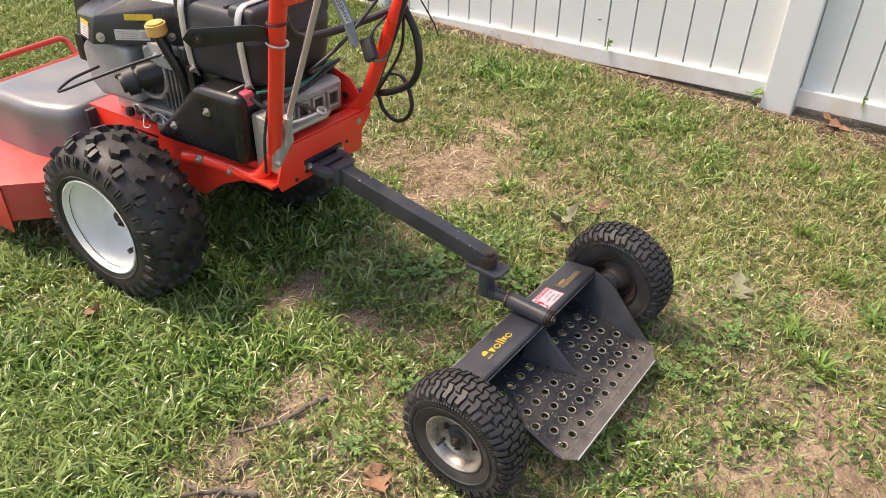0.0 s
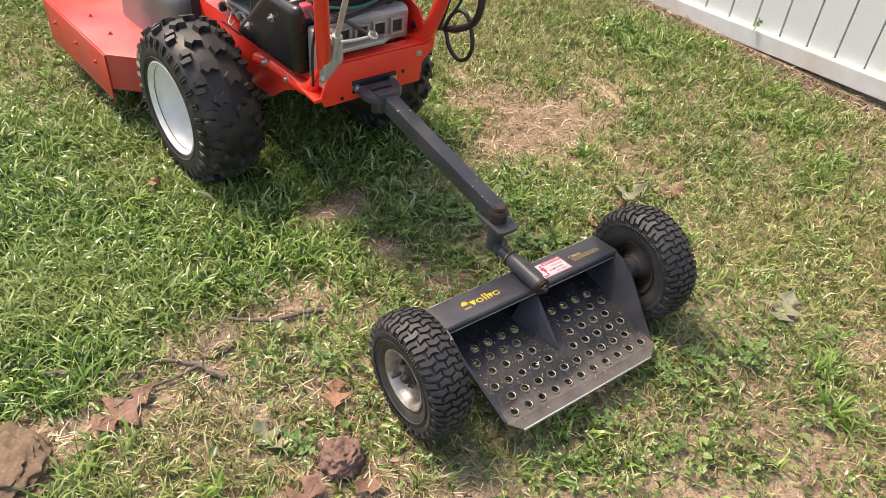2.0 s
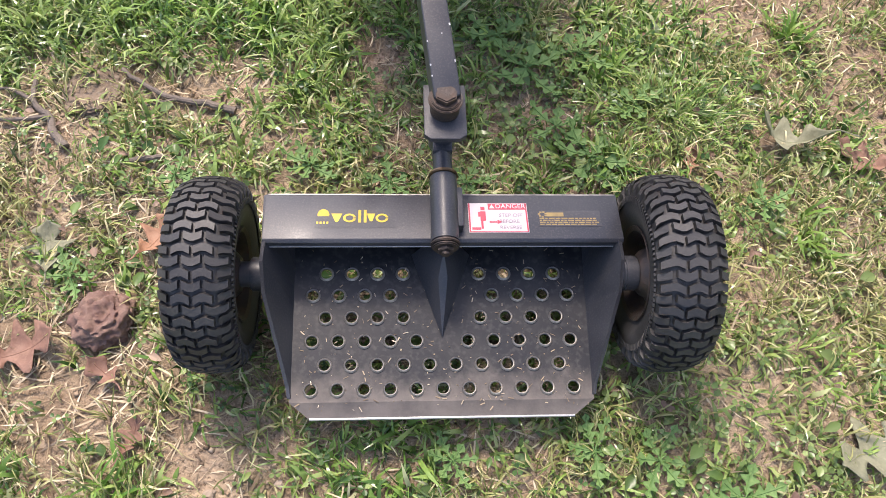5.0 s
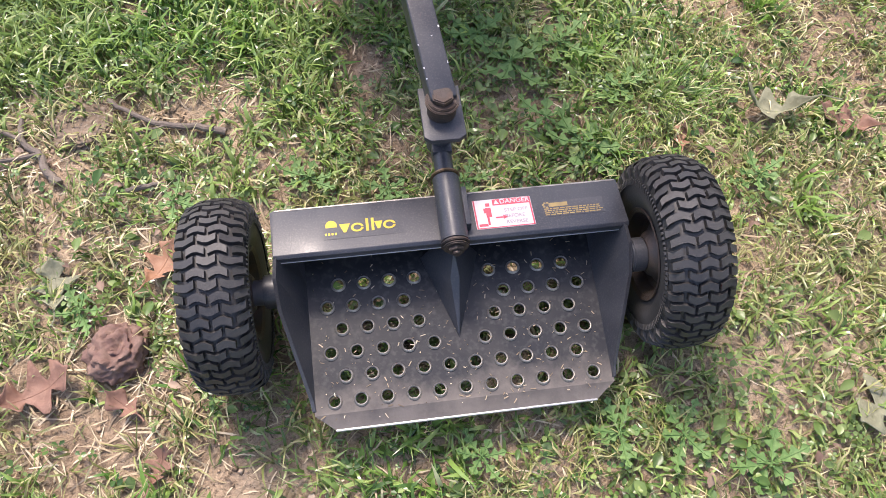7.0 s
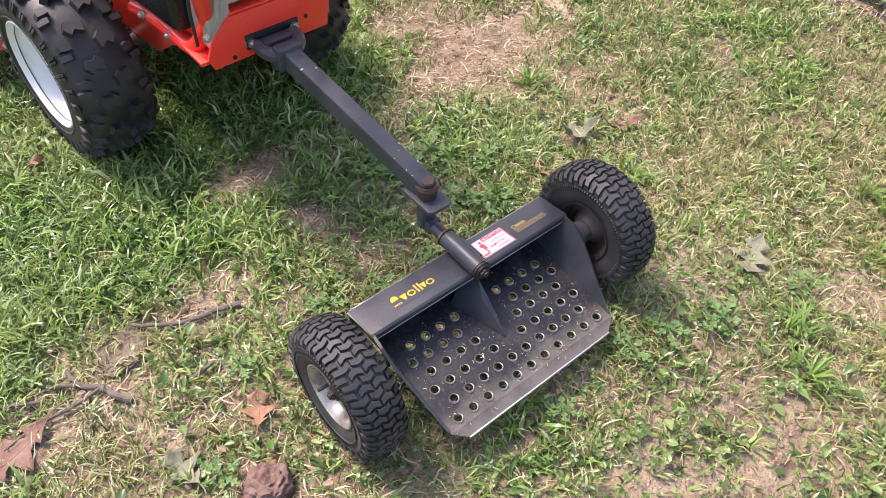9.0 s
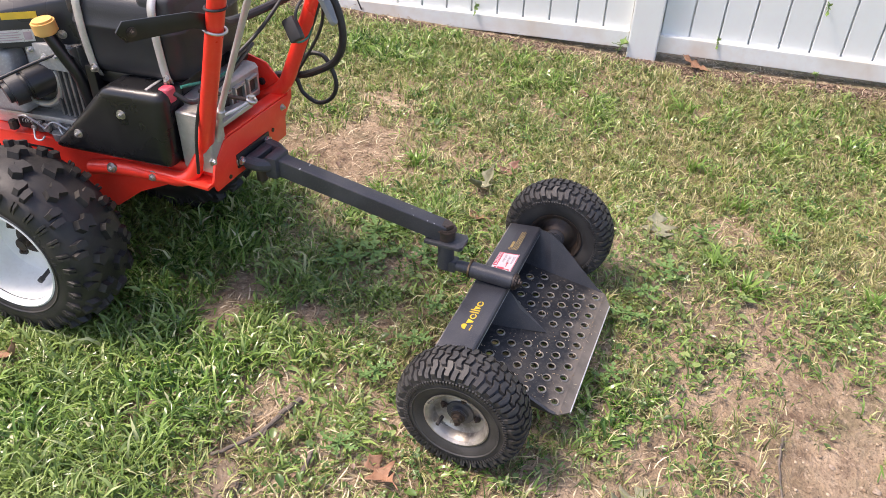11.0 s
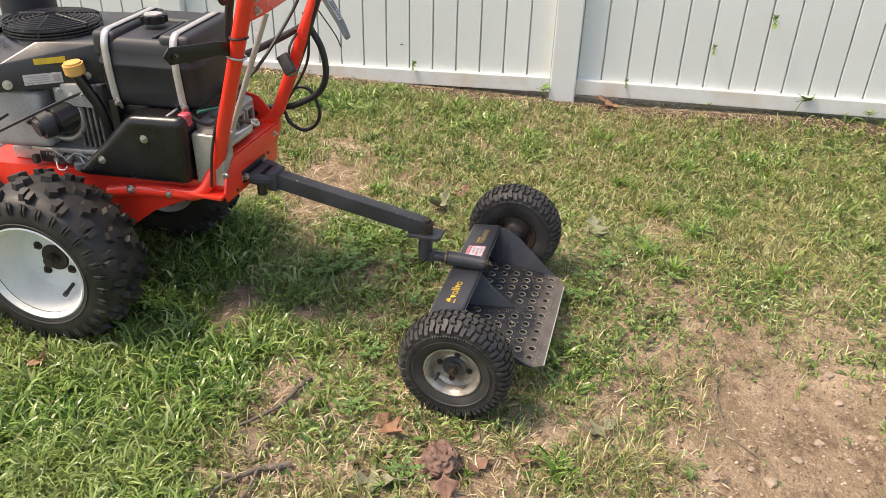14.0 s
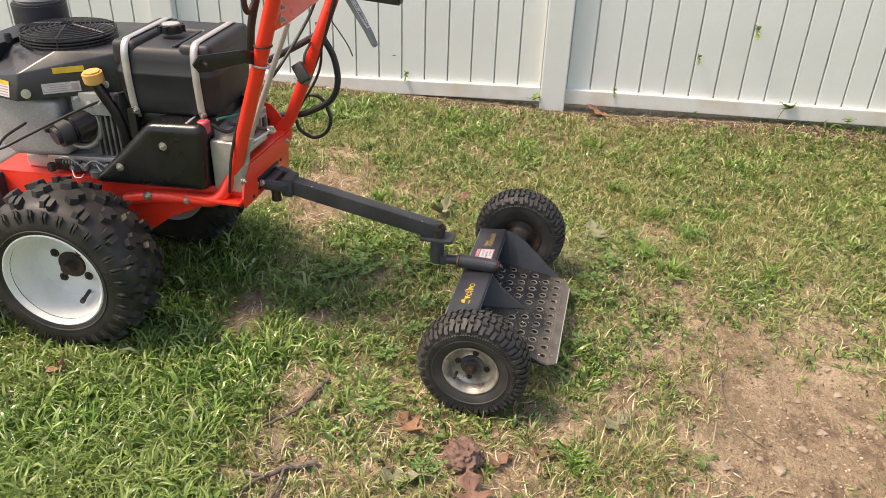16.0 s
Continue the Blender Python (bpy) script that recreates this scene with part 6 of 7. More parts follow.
x, y = scatter(30000, *NEAR, lambda x, y: np.clip(0.06 + 0.62 * ramp(x, 0.25, 0.7) + 0.40 * DRY_LEFT(x, y) + 0.5 * spot(x, y, -0.45, 0.26, 0.2, 0.1) + 1.0 * broken(x, y, 15), 0, 1) * (1 - bareness(x, y)) * clear_of(x, y))
x, y, way = tufted(x, y, 7, 0.010)
n = len(x)
blades("tufted_dry_grass", x, y, rs.uniform(0.022, 0.058, n), rs.uniform(0.0016, 0.0035, n), np.abs(rs.normal(0.55, 0.35, n)), DRY_GRASS, "yellowed tufts of thin lawn grass", "grass", 0.65, way)
# a fine soft clump beside the drawbar, and dry ones by the bare soil
for cx, cy, wide, count, mat, label in ((0.385, 0.245, 0.048, 380, GRASS, "thick clump of fine soft green grass"), (-0.395, -0.385, 0.040, 150, DRY_GRASS, "pale dry grass clump beside bare soil"), (-0.335, -0.470, 0.040, 110, DRY_GRASS, "pale dry grass clump beside bare soil")):
    x, y = cx + rs.normal(0, wide, count), cy + rs.normal(0, wide * 0.8, count)
    way = np.arctan2(y - cy, x - cx) + rs.normal(0, 0.5, count)
    blades("grass_clump", x, y, rs.uniform(0.035, 0.080, count), rs.uniform(0.0014, 0.0030, count), np.abs(rs.normal(0.6, 0.3, count)), mat, label, "grass", 0.62, way)
# fallen straw
x, y = scatter(95000, *NEAR, lambda x, y: 0.34 + 0.45 * DRY_LEFT(x, y) + 0.7 * spot(x, y, -0.45, 0.26, 0.22, 0.10) + 0.55 * broken(x, y, 16) + 0.20 * bareness(x, y) * (1 - spot(x, y, -0.05, -0.85, 0.6, 0.45)) - 0.55 * spot(x, y, -0.05, -0.85, 0.5, 0.35))
n = len(x)
blades("straw_litter", x, y, rs.uniform(0.010, 0.060, n), rs.uniform(0.0014, 0.0036, n), rs.uniform(1.05, 1.58, n), STRAW, "tan straw clippings lying on the soil", "straw", 0.12)
# farther lawn
x, y = scatter(150000, -1.2, 1.8, 1.6, 4.6, lambda x, y: (0.45 + 0.5 * lattice_noise(x, y, 6.0, 4)) * np.clip((x + 1.2) / 0.5, 0.3, 1) * np.clip((4.6 - y) / 0.8, 0.3, 1))
n = len(x)
blades("far_grass", x, y, rs.uniform(0.025, 0.060, n), rs.uniform(0.003, 0.006, n), np.abs(rs.normal(0.7, 0.35, n)), FAR_GRASS, "sunlit green lawn grass further off", "grass", 0.6)


# the rest of the lawn round about
x, y = scatter(105000, -5.5, 2.1, -4.5, 6.0, lambda x, y: (0.45 + 0.5 * lattice_noise(x, y, 5.0, 6)) * (1 - (x > -1.4) * (y > -1.1) * (y < 1.45)) * (1 - 0.8 * (x > -1.0) * (y > 1.5) * (y < 4.3)))
n = len(x)
blades("outer_grass", x, y, rs.uniform(0.03, 0.065, n), rs.uniform(0.006, 0.011, n), np.abs(rs.normal(0.8, 0.35, n)), FAR_GRASS, "patchy green lawn grass all round", "grass", 0.6)


def crumbs(name, x, y, size, mat, label, category):
    """Small angular clods, six corners each."""
    n = len(x)
    base = np.stack([x, y, lawn_height(x, y) + size * 0.15], 1)
    a = rs.uniform(0, 2 * np.pi, n)
    vs = []
    for k in range(4):
        r = size * rs.uniform(0.6, 1.2, n)
        vs.append(base + np.stack([np.cos(a + k * 1.57) * r, np.sin(a + k * 1.57) * r, rs.uniform(-0.2, 0.3, n) * size], 1))
    for up in (0.75, -0.5):
        vs.append(base + np.stack([rs.normal(0, 0.25, n) * size, rs.normal(0, 0.25, n) * size, up * size * rs.uniform(0.5, 1.2, n)], 1))
    v = np.stack(vs, 1).reshape(-1, 3)
    o = np.arange(n)[:, None] * 6
    loops = np.concatenate([o + [k, (k + 1) % 4, 4] for k in range(4)] + [o + [(k + 1) % 4, k, 5] for k in range(4)], 1).ravel()
    return mesh_from(name, v, np.arange(n * 8) * 3, loops, mat, label, category)


# dark mulchy strip at the fence foot
y = rs.uniform(-2.2, 3.6, 26000)
x = fence_x(y) - 0.035 - np.abs(rs.normal(0, 0.055, len(y)))
crumbs("mulch_crumbs", x, y, 0.002 + 0.007 * rs.rand(len(x)) ** 2, MULCH, "dark brown crumbly mulch along the fence foot", "mulch")
x, y = scatter(85000, *NEAR, lambda x, y: bareness(x, y) * 0.85 + 0.05)
crumbs("soil_crumbs", x, y, 0.0012 + 0.0052 * rs.rand(len(x)) ** 5, CRUMB, "small dry brown clods and grit on bare soil", "soil")


def clover(name, x, y, size, mat, label):
    """Small cupped leaves, in threes."""
    n = len(x)
    z = lawn_height(x, y) + rs.uniform(0.006, 0.028, n)
    base = np.stack([x, y, z], 1)
    vs = []
    a0 = rs.uniform(0, 2 * np.pi, n)
    tilt = rs.normal(0, 0.35, (n, 2))
    for k in range(3):
        a = a0 + k * 2.1 + rs.normal(0, 0.2, n)
        d, s = np.stack([np.cos(a), np.sin(a)], 1), np.stack([-np.sin(a), np.cos(a)], 1)
        for along, across, up in ((0.05, 0.0, 0.0), (0.55, 0.42, 0.12), (1.0, 0.22, 0.05), (0.95, 0.0, -0.02), (1.0, -0.22, 0.05), (0.55, -0.42, 0.12)):
            p = d * (along * size)[:, None] + s * (across * size)[:, None]
            vs.append(np.concatenate([base[:, :2] + p, (base[:, 2] + up * size + (p * tilt).sum(1))[:, None]], 1))
    v = np.stack(vs, 1).reshape(-1, 3)
    o = np.arange(n)[:, None] * 18
    loops = np.concatenate([o + k * 6 + np.array([0, 1, 2, 3, 0, 3, 4, 5]) for k in range(3)], 1).ravel()
    starts = np.arange(n * 6) * 4
    return mesh_from(name, v, starts, loops, mat, label, "clover")


x, y = scatter(60000, *NEAR, lambda x, y: weedy(x, y) ** 1.3 * 0.8 * clear_of(x, y))
clover("clover", x, y, rs.uniform(0.004, 0.0105, len(x)), CLOVER, "low green clover and creeping weeds in patches")


def broad_leaves(name, x, y, length, mat, label, category="weed"):
    """Folded pointed weed leaves, ten corners each."""
    n = len(x)
    base = np.stack([x, y, lawn_height(x, y) + rs.uniform(0.002, 0.02, n)], 1)
    a, rise = rs.uniform(0, 2 * np.pi, n), rs.uniform(0.0, 0.95, n)
    d, s = np.stack([np.cos(a), np.sin(a)], 1), np.stack([-np.sin(a), np.cos(a)], 1)
    wide = rs.uniform(0.22, 0.38, n)
    vs = []
    for along, across in ((0.0, 0.0), (0.25, 0.75), (0.55, 1.0), (0.8, 0.6), (1.0, 0.0), (0.8, -0.6), (0.55, -1.0), (0.25, -0.75), (0.3, 0.0), (0.7, 0.0)):
        p = d * (along * length)[:, None] + s * (across * wide * length)[:, None]
        z = base[:, 2] + length * (rise * along - 0.5 * rise * along ** 2 + 0.16 * abs(across))
        vs.append(np.concatenate([base[:, :2] + p, z[:, None]], 1))
    v = np.stack(vs, 1).reshape(-1, 3)
    o = np.arange(n)[:, None] * 10
    loops = np.concatenate([o + [0, 8, 2, 1], o + [8, 9, 3, 2], o + [9, 4, 3], o + [0, 7, 6, 8], o + [8, 6, 5, 9], o + [9, 5, 4]], 1).ravel()
    starts = (np.arange(n)[:, None] * 22 + [0, 4, 8, 11, 15, 19]).ravel()
    return mesh_from(name, v, starts, loops, mat, label, category)


x, y = scatter(17000, *NEAR, lambda x, y: np.clip(weedy(x, y) - 0.1, 0, 1) * clear_of(x, y))
broad_leaves("broadleaf_weeds", x, y, 0.009 + 0.021 * rs.rand(len(x)) ** 2.0, CLOVER, "flat green broadleaf weeds among the grass")


x, y = scatter(9000, *NEAR, lambda x, y: np.clip(0.25 + 0.8 * broken(x, y, 18), 0, 1) * (0.3 + 0.7 * ramp(x, 0.1, 0.5) + 0.5 * DRY_LEFT(x, y) + 0.8 * spot(x, y, -0.1, -0.75, 0.4, 0.3)))
broad_leaves("leaf_litter", x, y, 0.006 + 0.016 * rs.rand(len(x)) ** 2.0, LITTER, "broken brown leaf litter among the grass", "leaf litter")


# thin turf where the worn patch meets the lawn round about
x, y = scatter(80000, -3.2, 2.0, -3.0, 3.2, lambda x, y: (0.35 + 0.9 * broken(x, y, 22)) * (1 - (x > -1.6) * (y > -1.35) * (y < 1.55)))
n = len(x)
blades("edge_grass", x, y, rs.uniform(0.025, 0.060, n), rs.uniform(0.004, 0.008, n), np.abs(rs.normal(0.8, 0.35, n)), FAR_GRASS, "patchy green grass at the edge of worn turf", "grass", 0.6)

# ---- fallen leaves, sticks, stones ----
def leaf_mesh(name, length, lobes, width, curl, mat, seed, stem=0.25):
    """A lobed leaf with a bent blade, raised midrib and stalk."""
    r = random.Random(seed)
    bm = bmesh.new()
    n = lobes * 6
    rows = []
    for i in range(n + 1):
        t = i / n
        env = math.sin(math.pi * min(max(t, 0.02), 0.98)) ** 0.7 * (0.75 + 0.5 * t if t < 0.6 else 1.35 - 0.5 * t)
        saw = math.sin(math.pi * ((t * lobes) % 1)) ** 1.5
        wave = 0.20 + 0.80 * saw ** 1.3
        w = width * 0.5 * env * wave
        push = 0.13 * length * saw * (1 - t)
        row = []
        for k in (-1, -0.5, 0, 0.5, 1):
            wob = 1 + 0.25 * (r.random() - 0.5) * abs(k)
            px, py = t * length + push * abs(k), k * w * wob
            pz = curl * ((t - 0.5) ** 2 * length * 1.6 + abs(py) ** 1.3 * 1.3) + 0.006 * length * math.sin(9 * t + 4 * k + seed) + (0.02 * length * r.random() * abs(k))
            row.append(bm.verts.new((px - length / 2, py, pz)))
        rows.append(row)
    for a, b in zip(rows, rows[1:]):
        for k in range(4):
            bm.faces.new((a[k], a[k + 1], b[k + 1], b[k]))
    low = min(v.co.z for v in bm.verts)
    for v in bm.verts:
        v.co.z -= low
    s0 = rows[0][2].co
    tube([s0, s0 + Vector((-stem * length * 0.5, 0.01 * length, 0.0)), s0 + Vector((-stem * length, 0.05 * length, 0.004))], 0.0012, 6, bm)
    tube([rw[2].co + Vector((0, 0, 0.0006)) for rw in rows[:-2]], 0.0009, 5, bm)
    me = as_mesh(bm, mat, name, 60)
    return me


def put_leaf(me, x, y, turn, label, lift=0.012, tip=(0, 0)):
    ob = new("fallen_leaf", me)
    ob.matrix_basis = pose(x, y, ground_z(x, y) + lift, tip[0], tip[1], turn)
    sol = ob.modifiers.new("thickness", "SOLIDIFY")
    sol.thickness = 0.0006
    return tagged(ob, label, "leaf", "fallen leaves on the lawn")


put_leaf(leaf_mesh("leaf", 0.080, 3, 0.070, 0.7, LEAF_ORANGE, 3), -0.412, 0.024, 60, "curled orange-brown oak leaf lying in the grass", 0.010)
put_leaf(leaf_mesh("leaf", 0.125, 3, 0.100, 0.4, LEAF_PALE, 5), 0.585, -0.310, 200, "pale grey-green lobed oak leaf resting on grass", 0.012, (2, 3))
put_leaf(leaf_mesh("leaf", 0.125, 3, 0.080, 1.1, LEAF_PALE, 8), 0.572, 0.188, 165, "pale dried curled lobed leaf lying on grass", 0.016, (8, -6))
put_leaf(leaf_mesh("leaf", 0.110, 3, 0.090, 0.8, LEAF_BROWN, 11), -0.575, -0.148, 25, "crumpled brown oak leaf on bare soil", 0.006)
put_leaf(leaf_mesh("leaf", 0.060, 3, 0.045, 0.9, LEAF_BROWN, 13), -0.410, -0.268, 75, "small crumpled brown leaf on bare soil", 0.004)
put_leaf(leaf_mesh("leaf", 0.060, 2, 0.045, 0.9, LEAF_BROWN, 14), -0.458, -0.180, 140, "broken brown leaf beside the woody lump", 0.004)
put_leaf(leaf_mesh("leaf", 0.090, 3, 0.075, 0.5, LEAF_PALE, 17), -0.563, 0.005, 100, "pale bleached leaf among thatch", 0.008)
put_leaf(leaf_mesh("leaf", 0.085, 3, 0.065, 0.8, LEAF_PALE, 19), -0.275, -0.410, 130, "pale dried leaf on bare soil", 0.006)
put_leaf(leaf_mesh("leaf", 0.150, 3, 0.105, 0.35, LEAF_BROWN, 33), -0.763, 0.205, 200, "large crumpled brown oak leaf on bare soil", 0.006)
put_leaf(leaf_mesh("leaf", 0.100, 3, 0.085, 0.5, LEAF_PALE, 37), 0.105, 1.030, 40, "pale curled leaf in the grass under the mower", 0.030)
put_leaf(leaf_mesh("leaf", 0.070, 3, 0.045, 0.9, LEAF_ORANGE, 39), -0.475, 0.838, 100, "brown leaf standing in grass beside the large wheel", 0.026, (0, 40))
put_leaf(leaf_mesh("leaf", 0.110, 3, 0.070, 0.7, LEAF_BROWN, 21), 0.706, 0.160, 150, "brown dried oak leaf", 0.010)
put_leaf(leaf_mesh("leaf", 0.120, 3, 0.095, 0.2, LEAF_ORANGE, 23), 1.715, -0.250, 85, "orange-brown oak leaf at the foot of the fence", 0.020, (0, -22))
put_leaf(leaf_mesh("leaf", 0.060, 1, 0.026, 0.4, LEAF_GREEN, 27), 0.390, -0.560, 60, "small green pointed leaf", 0.014)
put_leaf(leaf_mesh("leaf", 0.060, 3, 0.045, 0.8, LEAF_BROWN, 29), 1.300, 0.075, 30, "small brown curled leaf in dry grass", 0.010)
put_leaf(leaf_mesh("leaf", 0.055, 2, 0.040, 0.8, LEAF_ORANGE, 31), 0.406, 0.142, 70, "small orange leaf in the grass", 0.010)


def rosette(x, y, size, count, seed, label, rise=14):
    """A flat weed: long toothed leaves round one crown."""
    r = random.Random(seed)
    z = ground_z(x, y)
    weed = thing("weed_rosette", pose(x, y, z), label, "weed", "leafy weeds in the lawn")
    shapes = [leaf_mesh("leaf", size * k, lobes, size * wide, 0.35, LEAF_WEED, seed + lobes, 0.15) for k, lobes, wide in ((1.0, 4, 0.42), (0.8, 3, 0.40), (0.62, 2, 0.42))]
    first = r.uniform(0, 360)
    for k in range(count):
        me = shapes[k % 3]
        turn = first + 360 * k / count + r.uniform(-18, 18)
        out = size * 0.52 * (1.0, 0.8, 0.62)[k % 3]
        a = radians(turn)
        part("leaf", me, LEAF_WEED, weed, at=pose(x + out * math.cos(a), y + out * math.sin(a), z + 0.018 + 0.012 * r.random(), r.uniform(-14, 14), -r.uniform(2, rise), turn))
    return weed


for k, (wx, wy, ws, wc) in enumerate(((0.245, 0.147, 0.075, 6), (0.251, 0.364, 0.070, 7), (0.159, 0.326, 0.080, 6), (0.116, 0.399, 0.065, 7), (0.195, 0.205, 0.060, 6), (-0.070, 0.114, 0.050, 6), (0.281, -0.320, 0.055, 6),
                                      (0.200, -0.304, 0.050, 7), (0.012, -0.310, 0.045, 6), (0.050, 0.112, 0.050, 6), (0.380, -0.372, 0.060, 6), (0.500, 0.055, 0.050, 6), (-0.192, 0.144, 0.050, 7), (-0.393, 0.123, 0.045, 6),
                                      (0.712, -0.627, 0.060, 6), (0.33, 0.25, 0.055, 6), (-0.522, -0.040, 0.045, 6), (0.62, -0.42, 0.055, 6))):
    rosette(wx, wy, ws, wc, 60 + 7 * k, "flat green leafy weed rosette among the grass")


def stick(points, r0, r1, label, forks=()):
    bm = bmesh.new()
    path = smooth_path([(x, y, ground_z(x, y) + h) for x, y, h in points], 6)
    rr = random.Random(len(points))
    path = [p + Vector((rr.uniform(-1, 1), rr.uniform(-1, 1), rr.uniform(-0.5, 0.5))) * 0.0012 for p in path]
    tube(path, r0, 9, bm, (r0, r1))
    for f in forks:
        tube(smooth_path([(x, y, ground_z(x, y) + h) for x, y, h in f], 5), r1, 7, bm, (r1, r1 * 0.5))
    ob = new("fallen_stick", as_mesh(bm, BARK, "stick"))
    return tagged(ob, label, "stick", "fallen sticks on the lawn")


stick([(-0.318, 0.250, 0.010), (-0.36, 0.262, 0.014), (-0.41, 0.270, 0.013), (-0.455, 0.292, 0.013), (-0.507, 0.330, 0.012)], 0.0065, 0.0035, "weathered grey-brown stick lying in thin grass", [[(-0.41, 0.270, 0.013), (-0.45, 0.262, 0.012), (-0.475, 0.258, 0.008)]])
stick([(-0.572, 0.180, 0.010), (-0.592, 0.205, 0.014), (-0.605, 0.235, 0.012), (-0.632, 0.262, 0.013), (-0.640, 0.305, 0.012)], 0.0075, 0.004, "forked weathered twig lying on thatch", [[(-0.605, 0.235, 0.012), (-0.66, 0.228, 0.013), (-0.72, 0.232, 0.012), (-0.78, 0.222, 0.01)], [(-0.632, 0.262, 0.013), (-0.67, 0.285, 0.016), (-0.70, 0.29, 0.012)]])
stick([(-0.88, 0.372, 0.016), (-0.836, 0.352, 0.016), (-0.773, 0.312, 0.014), (-0.70, 0.276, 0.010)], 0.0055, 0.003, "weathered stick half hidden in grass")
stick([(-0.470, 0.156, 0.012), (-0.445, 0.160, 0.013), (-0.418, 0.166, 0.010)], 0.0050, 0.0040, "short stub of weathered stick in thin grass")
stick([(0.01, -0.665, 0.008), (-0.054, -0.661, 0.007), (-0.137, -0.670, 0.006), (-0.204, -0.694, 0.007), (-0.246, -0.739, 0.005)], 0.0026, 0.0014, "thin dry twig on bare soil")


def lump(name, x, y, size, height, mat, seed, label, category):
    bm = bmesh.new()
    bmesh.ops.create_icosphere(bm, subdivisions=5, radius=1)
    for v in bm.verts:
        p = v.co.normalized()
        k = 1 + 0.18 * noise.noise(p * 2.2 + Vector((seed, 0, 0))) + 0.14 * noise.noise(p * 5 + Vector((0, seed, 0))) + 0.05 * noise.noise(p * 13) + 0.045 * math.sin(24 * p.z + 5 * noise.noise(p * 3)) + 0.05 * math.sin(26 * math.hypot(p.x, p.y) + 4 * noise.noise(p * 4)) * max(p.z, 0)
        hollow = 0.34 * math.exp(-((p.x - 0.1) ** 2 + p.y ** 2) / 0.20) if p.z > 0 else 0
        v.co = Vector((p.x * k * size, p.y * k * size * 0.92, (p.z * k - hollow) * height))
    ob = new(name, as_mesh(bm, mat, name, 80))
    ob.matrix_basis = pose(x, y, ground_z(x, y) + height * 0.45, 0, 0, seed * 40)
    return tagged(ob, label, category)


lump("root_lump", -0.470, -0.104, 0.042, 0.034, STUMP, 1.0, "rotten red-brown woody lump with ringed hollow", "wood lump")
lump("root_lump", -0.990, 0.185, 0.095, 0.034, ROOT, 3.0, "half-buried brown surface root crusted with soil", "tree root")
lump("root_lump", -0.545, 0.292, 0.050, 0.011, STUB, 2.0, "flat grey-brown weathered root stub in thatch", "wood lump")


def stone(x, y, size, seed):
    bm = bmesh.new()
    bmesh.ops.create_icosphere(bm, subdivisions=2, radius=size)
    for v in bm.verts:
        v.co *= 1 + 0.7 * noise.noise(v.co / size * 1.1 + Vector((seed * 3.1, 0, 0)))
        v.co.z *= 0.6
    ob = new("stone", as_mesh(bm, STONE, "stone", 22))
    ob.matrix_basis = pose(x, y, ground_z(x, y) + size * 0.25, 0, 0, seed * 50)
    return tagged(ob, "small pale stone lying on bare soil", "stone", "stones on bare soil")


for k, (sx, sy, ss) in enumerate(((0.113, -0.933, 0.013), (0.002, -0.938, 0.010), (-0.155, -0.873, 0.013), (-0.046, -0.839, 0.009), (-0.227, -0.820, 0.012), (-0.305, -0.342, 0.009), (-0.216, -0.330, 0.007),
                                  (-0.331, -0.645, 0.013), (-0.310, -0.759, 0.016), (-0.284, -0.724, 0.009), (0.087, -0.909, 0.007), (-0.19, -0.93, 0.008), (-0.10, -0.99, 0.011), (0.06, -1.03, 0.008), (-0.26, -0.88, 0.007),
                                  (-0.02, -0.76, 0.006), (0.16, -0.86, 0.006), (-0.36, -0.82, 0.008))):
    stone(sx, sy, ss * 0.85, k + 1)


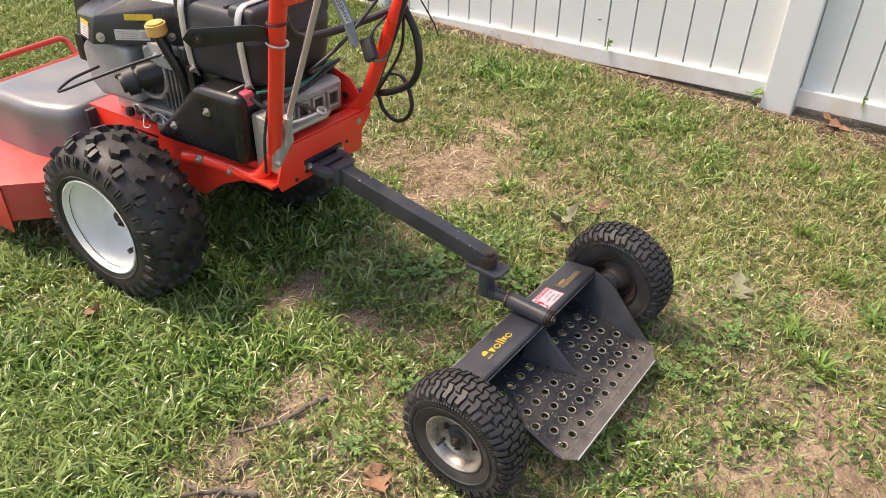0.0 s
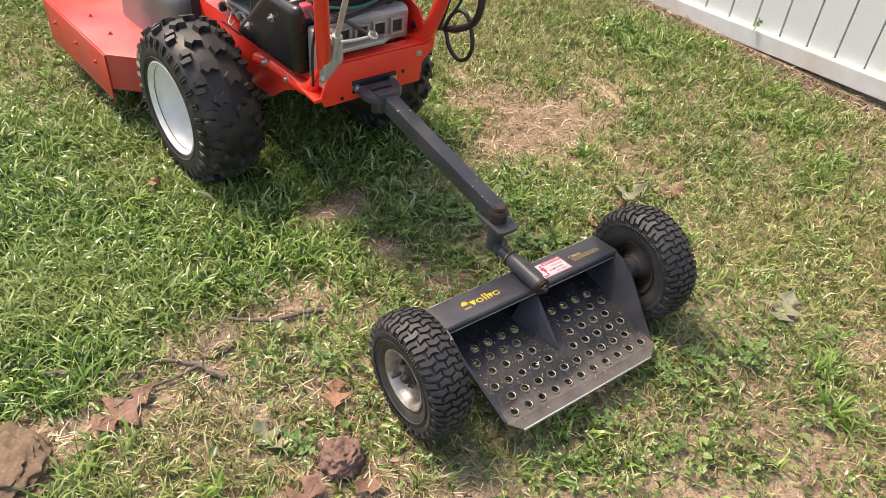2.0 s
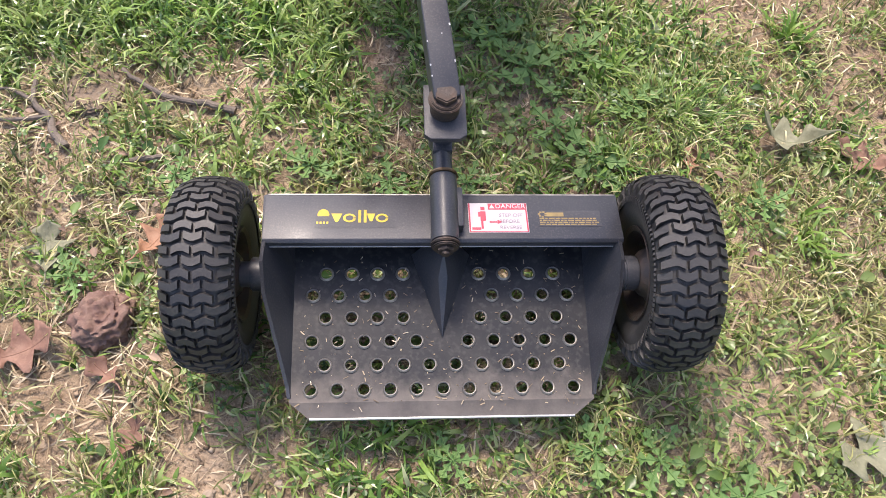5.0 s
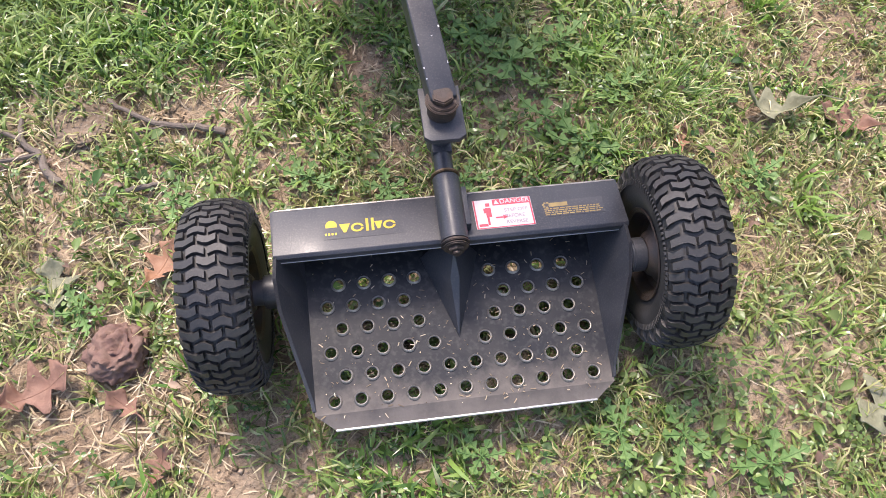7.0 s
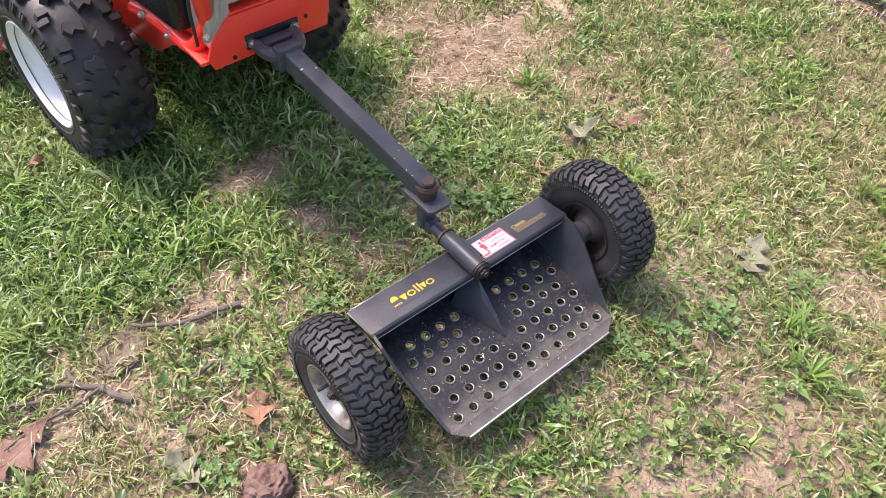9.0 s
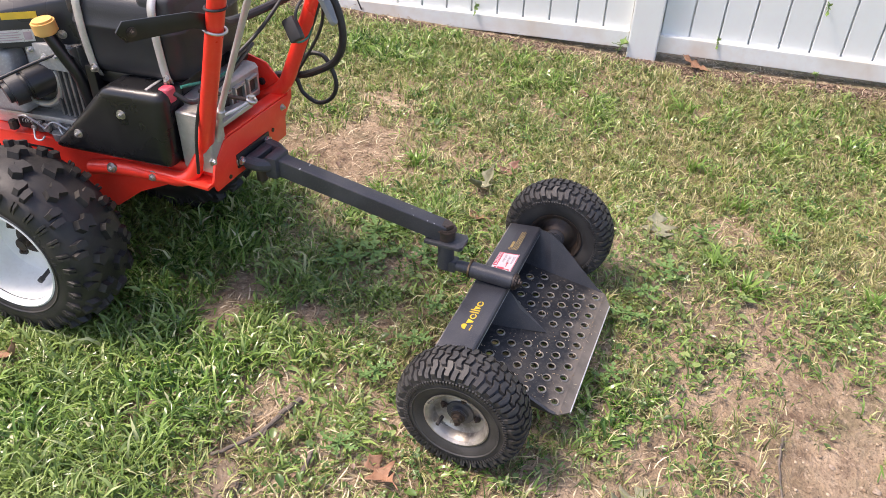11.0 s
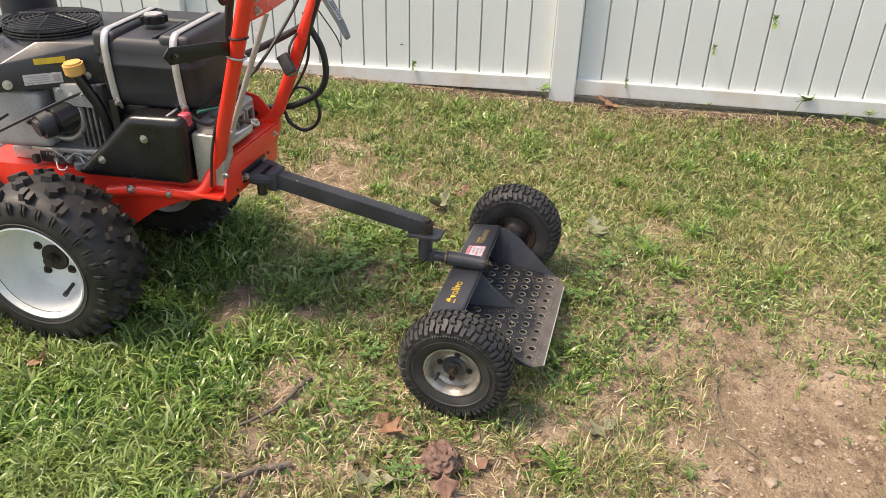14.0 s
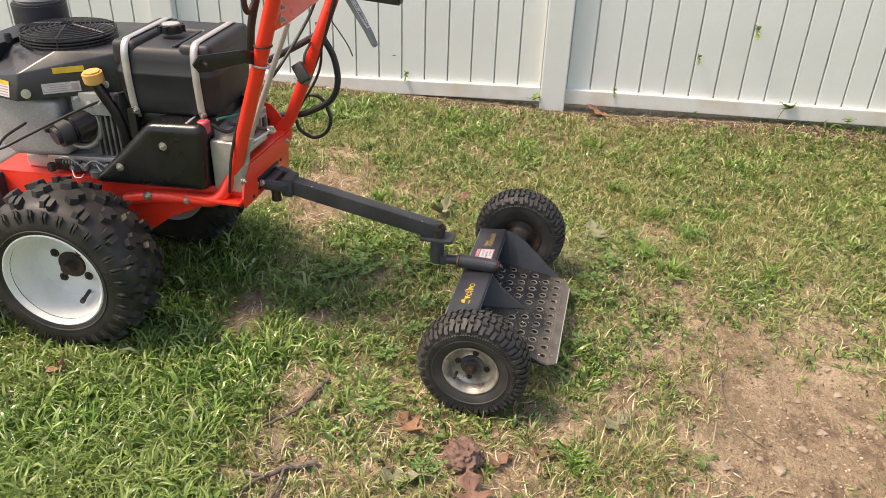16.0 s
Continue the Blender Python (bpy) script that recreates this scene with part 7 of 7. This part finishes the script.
def sprig(x, y, height, size, seed, label, reach=(-0.05, 0.03), count=4):
    """A weed shoot: a bent stem with a few pointed leaves."""
    r = random.Random(seed)
    z = ground_z(x, y)
    dx, dy = reach
    base = thing("weed_sprig", pose(x, y, z), label, "weed", "weeds at the fence foot")
    top = [(x, y, z), (x + dx * 0.2, y + dy * 0.27, z + height * 0.5), (x + dx * 0.6, y + dy * 0.67, z + height), (x + dx, y + dy, z + height * 0.95)]
    path = smooth_path(top, 5)
    part("stem", tube(path, 0.0016, 7), CLOVER, base)
    way = math.degrees(math.atan2(dy, dx))
    for k in range(count):
        me = leaf_mesh("leaf", size * r.uniform(0.7, 1.1), 1, size * 0.6, 0.5, LEAF_GREEN, seed + k)
        p = path[int(min(1.0, 1.0 - 0.22 * k) * (len(path) - 1))]
        part("leaf", me, LEAF_GREEN, base, at=pose(p.x, p.y, p.z, r.uniform(-30, 30), r.uniform(-30, 15), way + (0 if k == 0 else r.uniform(40, 320))))


for vy, vz, vs, far in ((-0.846, 0.450, 0.044, 0.050), (-0.638, 0.316, 0.028, 0.020), (-1.49, 0.52, 0.030, 0.030), (0.636, 0.146, 0.034, 0.022), (-0.305, 0.142, 0.024, 0.018)):
    vx = fence_x(vy) - 0.004
    shoot = thing("vine_shoot", pose(vx + 0.004, vy, vz), "small green vine shoot poking through the fence boards", "weed", "vine shoots in the fence")
    path = smooth_path([(vx + 0.012, vy, vz), (vx - 0.4 * far, vy, vz + 0.006), (vx - far, vy - 0.006, vz - 0.012)], 5)
    part("stem", tube(path, 0.0016, 7), CLOVER, shoot)
    for k in range(3):
        p = path[len(path) - 1 - 3 * k]
        part("leaf", leaf_mesh("leaf", vs * (1 - 0.2 * k), 1, vs * 0.6, 0.5, LEAF_GREEN, 40 + k), LEAF_GREEN, shoot, at=pose(p.x, p.y - 0.004 * k, p.z - 0.008 + 0.004 * k, 50 - 60 * k, 40, 190 + 50 * k))
sprig(1.690, 0.048, 0.060, 0.050, 3, "pale green weed sprig against the fence post foot", (0.015, -0.025))
sprig(1.775, -1.000, 0.085, 0.075, 9, "pale green weed sprig arching against the fence rail", (0.020, -0.055), 2)
sprig(1.795, -1.295, 0.055, 0.045, 15, "pale green weed sprig against the fence foot", (0.012, -0.010), 3)
sprig(1.735, -0.680, 0.050, 0.030, 21, "small green weed sprig against the fence foot", (-0.01, 0.02), 3)
